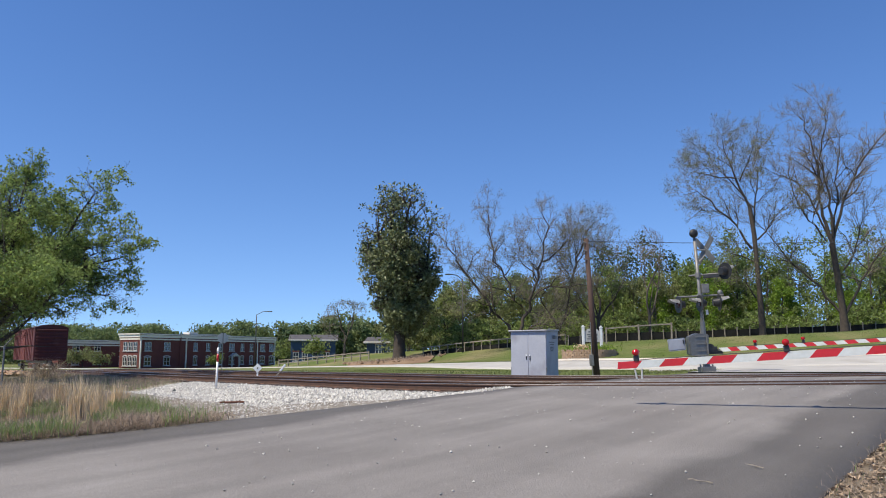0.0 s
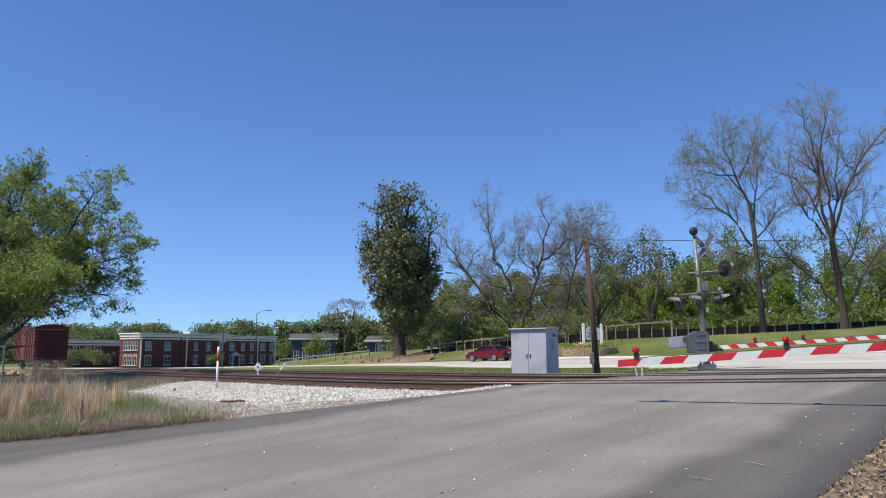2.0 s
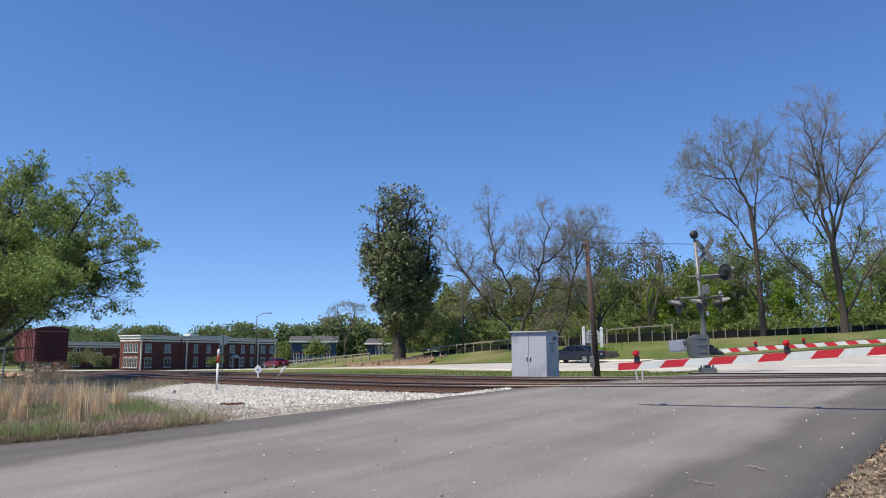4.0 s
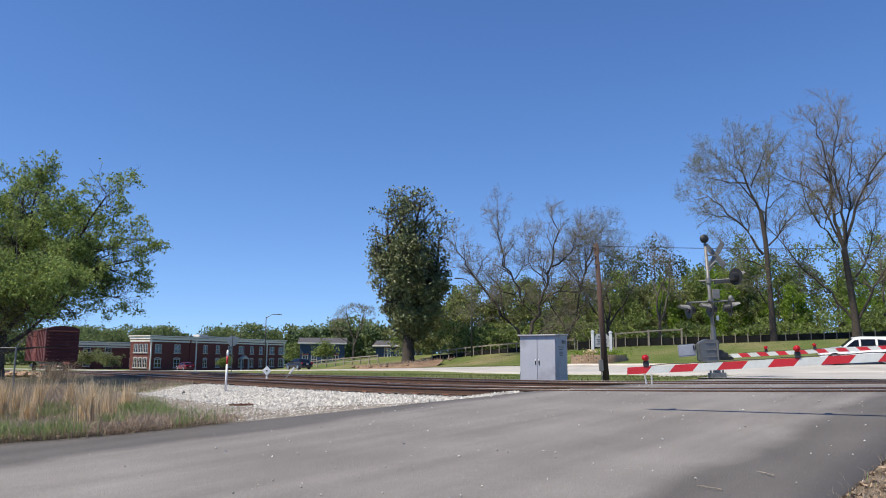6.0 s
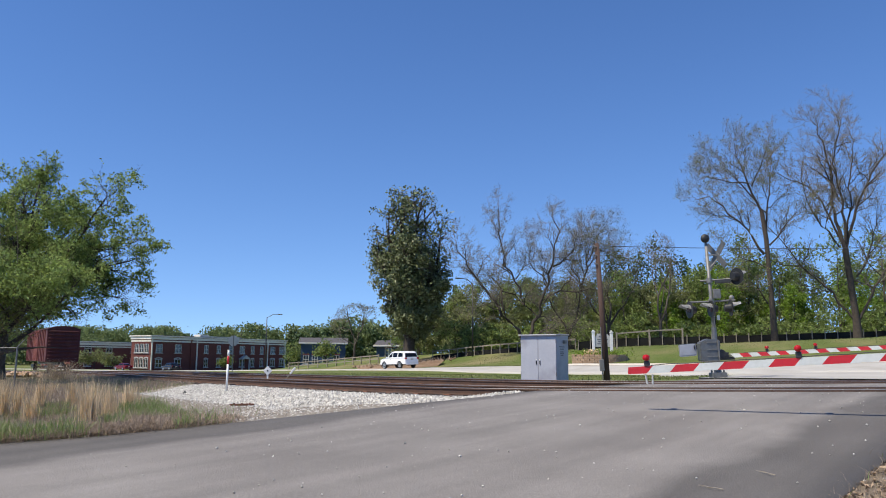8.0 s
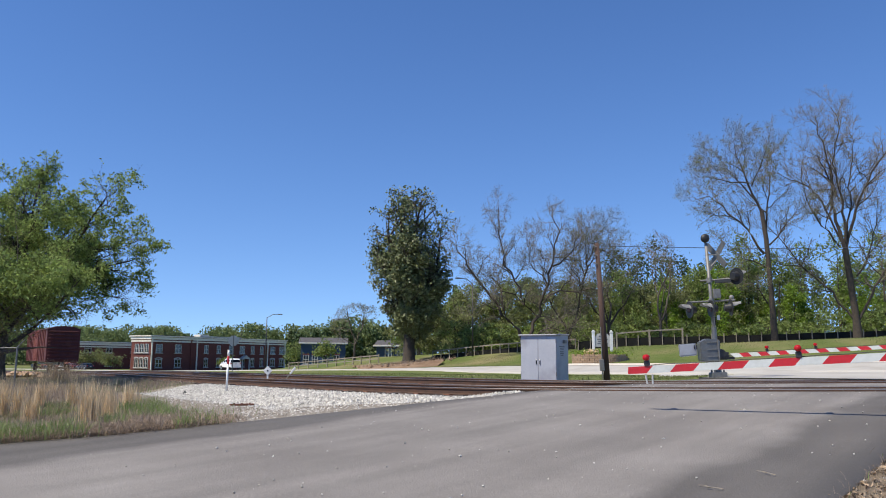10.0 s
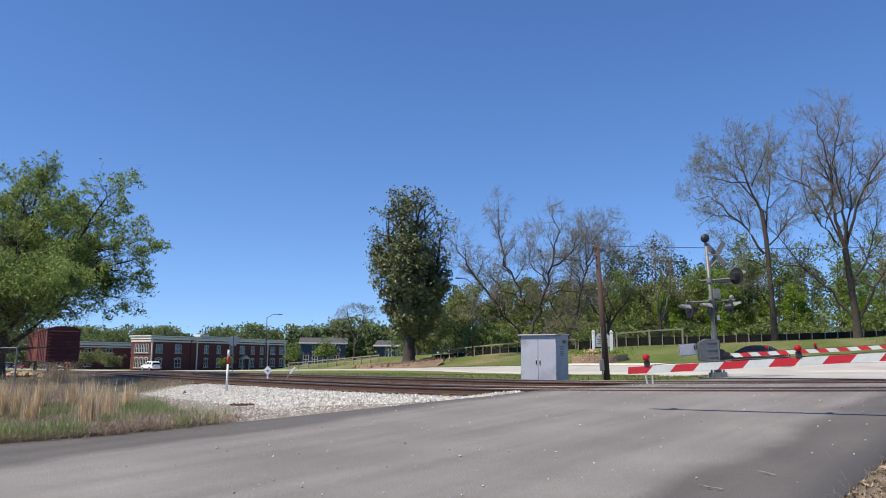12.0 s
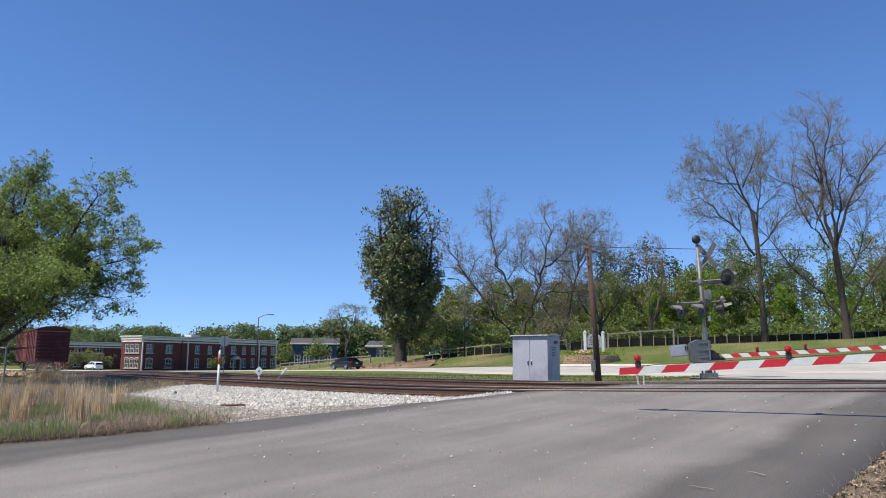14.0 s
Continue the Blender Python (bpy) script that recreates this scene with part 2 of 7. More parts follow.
M = dict(
    ground=ground_mat(),
    asphalt=asphalt_mat(),
    patch=mat("dark_asphalt", (0.05, 0.05, 0.052), (0.085, 0.083, 0.085), 2.0, 0.9, bump=0.4, fine=50),
    concrete=mat("pale_concrete", (0.47, 0.45, 0.42), (0.39, 0.37, 0.34), 0.5, 0.85, bump=0.2, fine=12, stain=(0.36, 0.335, 0.30, 0.35)),
    kerb=mat("kerb_concrete", (0.58, 0.52, 0.45), (0.46, 0.41, 0.35), 1.5, 0.85),
    ballast=mat("ballast_bed", (0.30, 0.27, 0.23), (0.42, 0.39, 0.35), 3.0, 0.95, bump=1.0, fine=14, stain=(0.30, 0.26, 0.21, 0.5)),
    oldballast=mat("old_ballast", (0.07, 0.056, 0.047), (0.14, 0.115, 0.098), 3.0, 0.95, bump=1.0, fine=12),
    stone=mat("white_stone", (0.56, 0.54, 0.50), (0.36, 0.34, 0.31), 6.0, 0.9, island=0.36, fine=30),
    rail=mat("rusty_rail", (0.075, 0.046, 0.035), (0.13, 0.07, 0.046), 5.0, 0.75, 0.3, bump=0.2),
    railtop=mat("worn_rail_top", (0.42, 0.40, 0.39), (0.30, 0.27, 0.25), 4.0, 0.35, 0.9),
    tie=mat("creosoted_tie", (0.07, 0.05, 0.04), (0.15, 0.11, 0.09), 5.0, 0.9, bump=0.5, vary=0.3, stretch=(1, 6, 6)),
    plate=mat("rusted_plate", (0.28, 0.12, 0.07), (0.17, 0.08, 0.05), 9.0, 0.85),
    cabinet=mat("grey_paint", (0.36, 0.37, 0.42), (0.43, 0.44, 0.48), 1.6, 0.5, 0.1, fine=25, stain=(0.30, 0.30, 0.34, 1.3)),
    cabinetroof=mat("grey_roof_paint", (0.40, 0.40, 0.42), (0.33, 0.33, 0.35), 2.5, 0.5, 0.1),
    galv=mat("galvanised", (0.22, 0.22, 0.215), (0.14, 0.14, 0.135), 6.0, 0.45, 0.6),
    alu=mat("aluminium_paint", (0.25, 0.24, 0.225), (0.16, 0.155, 0.148), 7.0, 0.5, 0.3),
    dark=mat("dark_metal", (0.03, 0.03, 0.032), (0.05, 0.05, 0.05), 6.0, 0.5, 0.2),
    black=mat("black_paint", (0.015, 0.015, 0.016), (0.03, 0.03, 0.03), 6.0, 0.45),
    white=mat("white_paint", (0.80, 0.80, 0.79), (0.68, 0.68, 0.66), 3.0, 0.5),
    armwhite=mat("arm_white", (0.62, 0.64, 0.62), (0.50, 0.52, 0.50), 2.0, 0.35, fine=18),
    armred=mat("arm_red", (0.52, 0.020, 0.028), (0.40, 0.018, 0.024), 2.0, 0.35, fine=18),
    lampred=mat("red_lens", (0.40, 0.008, 0.012), (0.38, 0.008, 0.01), 8.0, 0.15, emit=0.10),
    hood=mat("pale_hood", (0.55, 0.54, 0.52), (0.42, 0.41, 0.40), 6.0, 0.5, 0.2),
    sandy=mat("sandy_gravel", (0.30, 0.265, 0.225), (0.17, 0.145, 0.115), 2.6, 0.95, bump=1.0, fine=26, stain=(0.17, 0.135, 0.10, 1.1)),
    edge=mat("newer_asphalt", (0.125, 0.118, 0.113), (0.175, 0.165, 0.158), 0.8, 0.85, bump=0.4, fine=45),
    lensdark=mat("dark_red_lens", (0.10, 0.008, 0.01), (0.07, 0.008, 0.008), 8.0, 0.15),
    pole=mat("pole_wood", (0.055, 0.032, 0.025), (0.10, 0.058, 0.043), 3.0, 0.85, bump=0.5, stretch=(6, 6, 0.6)),
    wood=mat("weathered_wood", (0.31, 0.27, 0.22), (0.20, 0.17, 0.135), 3.0, 0.9, bump=0.4),
    silt=mat("black_fabric", (0.018, 0.018, 0.018), (0.035, 0.033, 0.03), 1.0, 0.9),
    earth=mat("bare_earth", (0.19, 0.125, 0.08), (0.27, 0.185, 0.12), 1.2, 0.95, bump=0.8, fine=8, stain=(0.16, 0.10, 0.06, 0.7)),
    brick=mat("red_brick", (0.155, 0.045, 0.036), (0.115, 0.036, 0.030), 0.6, 0.9, fine=9, bump=0.2),
    plinth=mat("tan_brick", (0.42, 0.29, 0.20), (0.33, 0.22, 0.15), 2.0, 0.9, vary=0.2),
    trim=mat("cream_trim", (0.80, 0.75, 0.66), (0.72, 0.67, 0.58), 0.8, 0.7),
    frame=mat("window_frame", (0.50, 0.49, 0.46), (0.40, 0.39, 0.37), 2.0, 0.6),
    pane=glass_mat("window_pane"),
    bluewall=mat("blue_siding", (0.03, 0.055, 0.105), (0.04, 0.07, 0.12), 1.0, 0.8),
    greyroof=mat("grey_shingle", (0.10, 0.095, 0.10), (0.065, 0.06, 0.066), 2.0, 0.9, fine=20),
    # body red darkened: the shade on the wagon's end is put into it
    boxcar=mat("boxcar_shaded_red", (0.115, 0.026, 0.026), (0.07, 0.018, 0.018), 0.9, 0.75, fine=6, stain=(0.14, 0.05, 0.04, 0.7)),
    # paler copy for door and side posts, with sun on that side painted in
    boxdoor=mat("boxcar_sunlit_red", (0.30, 0.10, 0.085), (0.22, 0.07, 0.06), 1.2, 0.75),
    bark=mat("grey_bark", (0.115, 0.095, 0.078), (0.06, 0.05, 0.042), 3.0, 0.95, bump=0.6, fine=12),
    twig=mat("twig_bark", (0.21, 0.178, 0.135), (0.135, 0.113, 0.088), 1.0, 0.9),
    bark2=mat("dark_bark", (0.075, 0.058, 0.045), (0.045, 0.036, 0.03), 3.0, 0.95, bump=0.6, fine=12),
    leaf_spring=leaf_mat("spring_leaf", (0.22, 0.32, 0.04), (0.15, 0.24, 0.035)),
    leaf_oak=leaf_mat("oak_leaf", (0.275, 0.35, 0.10), (0.175, 0.24, 0.07), 0.5, 0.5),
    leaf_magnolia=mat("magnolia_leaf", (0.085, 0.11, 0.04), (0.19, 0.205, 0.085), 0.9, 0.5, island=0.5, fine=4),
    leaf_bud=leaf_mat("bud_leaf", (0.20, 0.21, 0.06), (0.15, 0.16, 0.055), 0.35, 0.4),
    leaf_wood=leaf_mat("wood_leaf", (0.235, 0.285, 0.085), (0.15, 0.205, 0.06), 0.5, 0.45),
    leaf_olive=leaf_mat("olive_leaf", (0.27, 0.285, 0.12), (0.19, 0.215, 0.09), 0.45, 0.5),
    leaf_pine=leaf_mat("pine_needles", (0.07, 0.11, 0.04), (0.05, 0.085, 0.032), 0.4, 0.2),
    leaf_far=leaf_mat("far_leaf", (0.20, 0.25, 0.10), (0.14, 0.19, 0.08), 0.35, 0.4),
    straw=leaf_mat("straw_blade", (0.74, 0.58, 0.37), (0.58, 0.43, 0.25), 0.35, 0.2),
    dead=leaf_mat("dead_blade", (0.40, 0.315, 0.235), (0.28, 0.215, 0.16), 0.45, 0.2),
    blade=leaf_mat("green_blade", (0.17, 0.25, 0.07), (0.25, 0.30, 0.12), 0.35, 0.3),
    lawn=leaf_mat("lawn_blade", (0.105, 0.138, 0.038), (0.165, 0.17, 0.065), 0.35, 0.3),
    litter=leaf_mat("leaf_litter", (0.37, 0.275, 0.19), (0.25, 0.18, 0.12), 0.5, 0.1),
    redcar=mat("maroon_car_paint", (0.15, 0.006, 0.016), (0.13, 0.006, 0.014), 1.0, 0.18, 0.2),
    whitecar=mat("white_car_paint", (0.80, 0.80, 0.81), (0.76, 0.76, 0.77), 1.0, 0.2),
    blackcar=mat("black_car_paint", (0.010, 0.011, 0.016), (0.012, 0.012, 0.018), 1.0, 0.15, 0.2),
    navycar=mat("navy_car_paint", (0.018, 0.022, 0.038), (0.015, 0.019, 0.032), 1.0, 0.18, 0.2),
    tyre=mat("tyre_rubber", (0.02, 0.02, 0.02), (0.03, 0.03, 0.03), 5.0, 0.85),
    rim=mat("alloy_rim", (0.62, 0.62, 0.63), (0.5, 0.5, 0.52), 5.0, 0.3, 0.9),
    chrome=mat("chrome", (0.7, 0.7, 0.7), (0.6, 0.6, 0.6), 5.0, 0.12, 1.0),
    headlamp=mat("headlamp_glass", (0.7, 0.72, 0.75), (0.6, 0.62, 0.65), 5.0, 0.1),
    taillamp=mat("tail_lamp", (0.35, 0.01, 0.012), (0.28, 0.01, 0.01), 5.0, 0.15),
    autoglass=glass_mat("car_glass", (0.012, 0.014, 0.017)),
    signblue=mat("sign_letters", (0.16, 0.17, 0.19), (0.12, 0.13, 0.14), 5.0, 0.7),
    wire=mat("wire", (0.02, 0.02, 0.02), (0.03, 0.03, 0.03), 5.0, 0.6),
)


# ---- making meshes ----
def finish(ob, material, smooth=False):
    ob.data.materials.append(material)
    if smooth:
        for p in ob.data.polygons:
            p.use_smooth = True
    return ob


def part(name, bm, material, parent=None, label="", smooth=False):
    """One mesh object from a bmesh, under a thing or a part."""
    me = bpy.data.meshes.new(name)
    bm.normal_update()
    bm.to_mesh(me)
    bm.free()
    ob = finish(new(name, me), material, smooth)
    if parent is not None:
        ob.parent = parent
    return tagged(ob, label)


def raw(name, verts, faces, material, parent=None, smooth=False):
    me = bpy.data.meshes.new(name)
    me.from_pydata(verts, [], faces)
    ob = finish(new(name, me), material, smooth)
    if parent is not None:
        ob.parent = parent
    return ob


def thing(name, m, label, category, group="", kind=""):
    ob = new(name)
    ob.matrix_basis = m
    ob.empty_display_size = 0.2
    return tagged(ob, label, category, group, kind)


def B():
    return bmesh.new()


def box(bm, x, y, z, sx, sy, sz, bevel=0.0, m=None):
    """A box with its centre at x, y, z."""
    g = bmesh.ops.create_cube(bm, size=1.0, matrix=(m or Matrix()) @ Matrix.Translation((x, y, z)) @ Matrix.Diagonal((sx, sy, sz, 1)))
    if bevel:
        es = list({e for v in g["verts"] for e in v.link_edges})
        bmesh.ops.bevel(bm, geom=es, offset=bevel, segments=2, profile=0.6, affect="EDGES")
    return bm


def rod(bm, p, q, r, r2=None, n=10):
    """A round bar from p to q."""
    p, q = Vector(p), Vector(q)
    d = q - p
    m = Matrix.Translation((p + q) / 2) @ d.to_track_quat("Z", "Y").to_matrix().to_4x4()
    bmesh.ops.create_cone(bm, cap_ends=True, segments=n, radius1=r, radius2=r if r2 is None else r2, depth=d.length, matrix=m)
    return bm


def ball(bm, p, r, s=(1, 1, 1), n=12):
    bmesh.ops.create_uvsphere(bm, u_segments=n, v_segments=max(6, n // 2), radius=r, matrix=Matrix.Translation(p) @ Matrix.Diagonal((*s, 1)))
    return bm


def prism(bm, outline, depth, m=None, taper=None):
    """An outline in x, z extruded along y from -depth/2 to depth/2; taper(z) scales the half depth."""
    m = m or Matrix()
    sides = []
    for sgn in (-1, 1):
        sides.append([bm.verts.new(m @ Vector((x, sgn * depth / 2 * (taper(x, z) if taper else 1), z))) for x, z in outline])
    bm.faces.new(sides[0])
    bm.faces.new(list(reversed(sides[1])))
    k = len(outline)
    for i in range(k):
        j = (i + 1) % k
        bm.faces.new((sides[0][j], sides[0][i], sides[1][i], sides[1][j]))
    return bm


def smooth01(a, b, x):
    t = min(1.0, max(0.0, (x - a) / (b - a)))
    return t * t * (3 - 2 * t)


def catmull(points, step=1.0):
    """A smooth line through points, about step apart."""
    pts = [Vector((*p, 0)) for p in points]
    pts = [pts[0] * 2 - pts[1]] + pts + [pts[-1] * 2 - pts[-2]]
    out = []
    for a, b, c, d in zip(pts, pts[1:], pts[2:], pts[3:]):
        n = max(1, int((c - b).length / step))
        for i in range(n):
            t = i / n
            out.append(0.5 * ((2 * b) + (c - a) * t + (2 * a - 5 * b + 4 * c - d) * t * t + (3 * b - a - 3 * c + d) * t ** 3))
    out.append(pts[-2])
    return [(p.x, p.y) for p in out]


class Line:
    """A line on the plan, by length along it; positive offsets lie to the left of its direction."""

    def __init__(self, points, step=1.0):
        self.p = np.array(catmull(points, step))
        self.t = np.gradient(self.p, axis=0)
        self.t /= np.linalg.norm(self.t, axis=1)[:, None]
        self.n = np.stack([-self.t[:, 1], self.t[:, 0]], 1)
        self.s = np.r_[0, np.cumsum(np.linalg.norm(np.diff(self.p, axis=0), axis=1))]

    def at(self, s, off=0.0):
        f = lambda a, c: np.interp(s, self.s, a[:, c])
        return f(self.p, 0) + off * f(self.n, 0), f(self.p, 1) + off * f(self.n, 1)

    def head(self, s):
        return math.degrees(math.atan2(np.interp(s, self.s, self.t[:, 1]), np.interp(s, self.s, self.t[:, 0])))

    def near(self, x, y):
        """Length along and offset of the nearest point; works on arrays."""
        x, y = np.asarray(x, float), np.asarray(y, float)
        q = self.p[::2]
        best = np.full(x.shape, 1e18)
        arg = np.zeros(x.shape, int)
        for i in range(len(q)):
            d = (x - q[i, 0]) ** 2 + (y - q[i, 1]) ** 2
            k = d < best
            best[k], arg[k] = d[k], i * 2
        off = (x - self.p[arg, 0]) * self.n[arg, 0] + (y - self.p[arg, 1]) * self.n[arg, 1]
        return self.s[arg], np.where(off < 0, -1, 1) * np.sqrt(best), off


# ---- the lie of the land ----
TRACK = Line([(-165, 205), (-105, 150), (-61, 103), (-31.5, 63.5), (-14, 38.5), (-6.2, 28.2), (-0.9, 21.6), (3.5, 18.6), (10.6, 16.8), (25, 15.6), (60, 16), (110, 22)])
TRACK_GAP = 5.0
ROAD_D, ROAD_N = np.array((0.62, 0.785)), np.array((0.785, -0.62))
ROAD_L, ROAD_R = -9.68, -1.53
AVENUE = Line([(260, 20), (150, 26), (90, 34), (60, 40), (30, 48.5), (17.6, 55), (4, 66.5), (-7.4, 80.7), (-30, 109.5), (-52.8, 138.7), (-74, 158), (-106, 182), (-145, 205), (-210, 236)], 2.0)
AVENUE_HALF, AVENUE_FAR = 5.0, 3.5


def edge(x, y):
    """The road's left edge, flaring out towards the near side; an offset along ROAD_N."""
    d = ROAD_D[0] * x + ROAD_D[1] * y
    return ROAD_L - 0.14 * np.clip(13.5 - d, 0, 20) - 0.2 * np.clip(5.5 - d, 0, 8)


def ss(a, b, x):
    t = np.clip((x - a) / (b - a), 0, 1)
    return t * t * (3 - 2 * t)


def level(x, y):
    """The broad lie of the land and of the rails, sloped to fit the camera's view."""
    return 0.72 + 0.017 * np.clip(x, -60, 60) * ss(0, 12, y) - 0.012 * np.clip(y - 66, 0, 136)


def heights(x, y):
    """Ground height over the plan, its slopes and dips set from the camera's view."""
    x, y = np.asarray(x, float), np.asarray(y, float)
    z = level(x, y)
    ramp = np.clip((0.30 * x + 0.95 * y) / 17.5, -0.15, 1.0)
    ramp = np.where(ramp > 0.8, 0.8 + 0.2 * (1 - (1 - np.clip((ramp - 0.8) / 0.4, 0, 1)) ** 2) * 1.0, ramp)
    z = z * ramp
    n = ROAD_N[0] * x + ROAD_N[1] * y
    left = edge(x, y)
    _, _, off = TRACK.near(x, y)
    dist = -off
    # the track runs from the far left to the right: the far side has positive offsets
    side = ss(0.3, 1.3, left - n)
    z = z - 0.30 * ss(0.5, 5, left - n) * ss(2.0, 5.0, dist)
    z = z - 0.42 * side * ss(-5.5, -2.5, off) * (1 - ss(6.3, 8.0, off))
    z = z - 0.15 * ss(1.0, 4.0, left - n) * ss(6.5, 8.5, off)
    _, e, e_raw = AVENUE.near(x, y)
    e = -e
    # far road with a crossfall fitted to the camera's view, then the bank behind it
    w = ss(-16, 8, x)
    z = z + 0.05 * np.clip(e, -7, 7) * np.where(e < 0, 1 - ss(8, 20, -e), 1) * w
    bank = 2.0 * ss(6.5, 24, e) * ss(-30, -6, x + 0.15 * (y - 80)) * (1 + 0.25 * ss(20, 60, x))
    z = z + bank
    return z


def g(x, y):
    return float(heights(np.array([x]), np.array([y]))[0])


def put(x, y, rz=0.0, dz=0.0, rx=0.0, ry=0.0):
    return pose(x, y, g(x, y) + dz, rx, ry, rz)


def sheet(name, material, xs, ys, hole=None):
    gx, gy = np.meshgrid(xs, ys)
    gz = heights(gx.ravel(), gy.ravel())
    verts = np.stack([gx.ravel(), gy.ravel(), gz], 1)
    nx, ny = len(xs), len(ys)
    i = np.arange(nx * ny).reshape(ny, nx)
    faces = np.stack([i[:-1, :-1].ravel(), i[:-1, 1:].ravel(), i[1:, 1:].ravel(), i[1:, :-1].ravel()], 1)
    return raw(name, verts.tolist(), faces.tolist(), material, smooth=True)


def drape(name, rows, material, dz, parent=None, skirt=True):
    """A strip from rows of (x, y) points across it, laid dz above the ground, with its edges turned down."""
    rows = np.asarray(rows, float)
    k, w = rows.shape[:2]
    z = heights(rows[..., 0].ravel(), rows[..., 1].ravel()).reshape(k, w) + (dz if np.ndim(dz) == 0 else np.asarray(dz)[None, :])
    verts = np.concatenate([rows, z[..., None]], 2)
    if skirt:
        lo = verts[:, [0, -1]].copy()
        lo[..., 2] -= 0.45
        verts = np.concatenate([lo[:, :1], verts, lo[:, 1:]], 1)
        w += 2
    i = np.arange(k * w).reshape(k, w)
    faces = np.stack([i[:-1, :-1].ravel(), i[:-1, 1:].ravel(), i[1:, 1:].ravel(), i[1:, :-1].ravel()], 1)
    return raw(name, verts.reshape(-1, 3).tolist(), faces.tolist(), material, parent, smooth=True)


# ---- ground, roads, tracks ----
def axis(lo, hi, dense, fine, growth=1.12):
    """Grid lines: fine within the dense stretch, ever wider outside it."""
    a, b = dense
    mid = list(np.arange(a, b, fine))
    out, step, x = [], fine, b
    while x < hi:
        out.append(x)
        step *= growth
        x += step
    left, step, x = [], fine, a
    while x > lo:
        step *= growth
        x -= step
        left.append(x)
    return np.array(left[::-1] + mid + out + [hi])


tagged(sheet("ground", M["ground"], axis(-1500, 1500, (-28, 36), 0.8, 1.09), axis(-120, 2600, (2, 36), 0.7, 1.05)), "mown spring grass with dry tan patches", "ground", kind="structure")


def lane(line, s0, s1, step, offs):
    s = np.arange(s0, s1 + step * 0.5, step)
    return np.stack([np.stack(line.at(s, o), 1) for o in offs], 1)


def along_road(d0, d1, step, ns):
    d = np.arange(d0, d1 + step * 0.5, step)
    left = edge(d * ROAD_D[0], d * ROAD_D[1])
    return np.stack([d[:, None] * ROAD_D + (left + (ROAD_R - left) * u)[:, None] * ROAD_N for u in ns], 1)


NS = np.linspace(0, 1, 19)
END = 26.6
road = tagged(drape("road", along_road(-60, END, 0.6, NS), M["asphalt"], 0.035), "worn grey asphalt road running over the tracks", "road", kind="structure")
# pale concrete beyond the crossing, flaring into the avenue
flare = []
for d in np.arange(END + 0.02, 52, 0.8):
    k = ss(30, 50, d) * 9
    flare.append([d * ROAD_D + n * ROAD_N for n in np.linspace(ROAD_L - 0.2 - k * 1.2, ROAD_R + 9 + k, 15)])
tagged(drape("concrete_apron", flare, M["concrete"], 0.07), "pale concrete apron beyond the crossing", "pavement", kind="structure")
avenue_rows = []
for q in np.arange(0, AVENUE.s[-1], 2.0):
    half = 2.4 + (AVENUE_HALF - 2.4) * ss(-4, 7, AVENUE.at(q)[0])
    avenue_rows.append([AVENUE.at(q, o) for o in np.linspace(-AVENUE_FAR, half, 9)])
avenue = tagged(drape("avenue", avenue_rows, M["concrete"], 0.10), "sunlit pale concrete avenue on a bend", "road", kind="structure")
tagged(drape("kerb", lane(AVENUE, 0, 262, 2.0, [-AVENUE_FAR - 0.9, -AVENUE_FAR - 0.6, -AVENUE_FAR - 0.25, -AVENUE_FAR]), M["kerb"], [0.1, 0.23, 0.23, 0.10]), "weathered tan concrete kerb", "kerb", kind="structure")


def rail_profile(bm_verts, faces, pts, z0, mats):
    """One rail: foot, web and head swept along pts."""
    prof = [(-0.07, 0), (0.07, 0), (0.07, 0.015), (0.012, 0.03), (0.012, 0.125), (0.036, 0.135), (0.036, 0.17), (0.028, 0.178), (-0.028, 0.178), (-0.036, 0.17), (-0.036, 0.135), (-0.012, 0.125), (-0.012, 0.03), (-0.07, 0.015)]
    k = len(prof)
    for i, (x, y, nx, ny, z) in enumerate(pts):
        for o, h in prof:
            bm_verts.append((x + nx * o, y + ny * o, z + h - 0.178))
        if i:
            for j in range(k):
                a, b = (i - 1) * k + j, (i - 1) * k + (j + 1) % k
                faces.append((a, b, b + k, a + k))
                mats.append(1 if j in (6, 7, 8) else 0)


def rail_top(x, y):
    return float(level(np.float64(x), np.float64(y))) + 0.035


tie_mesh = None


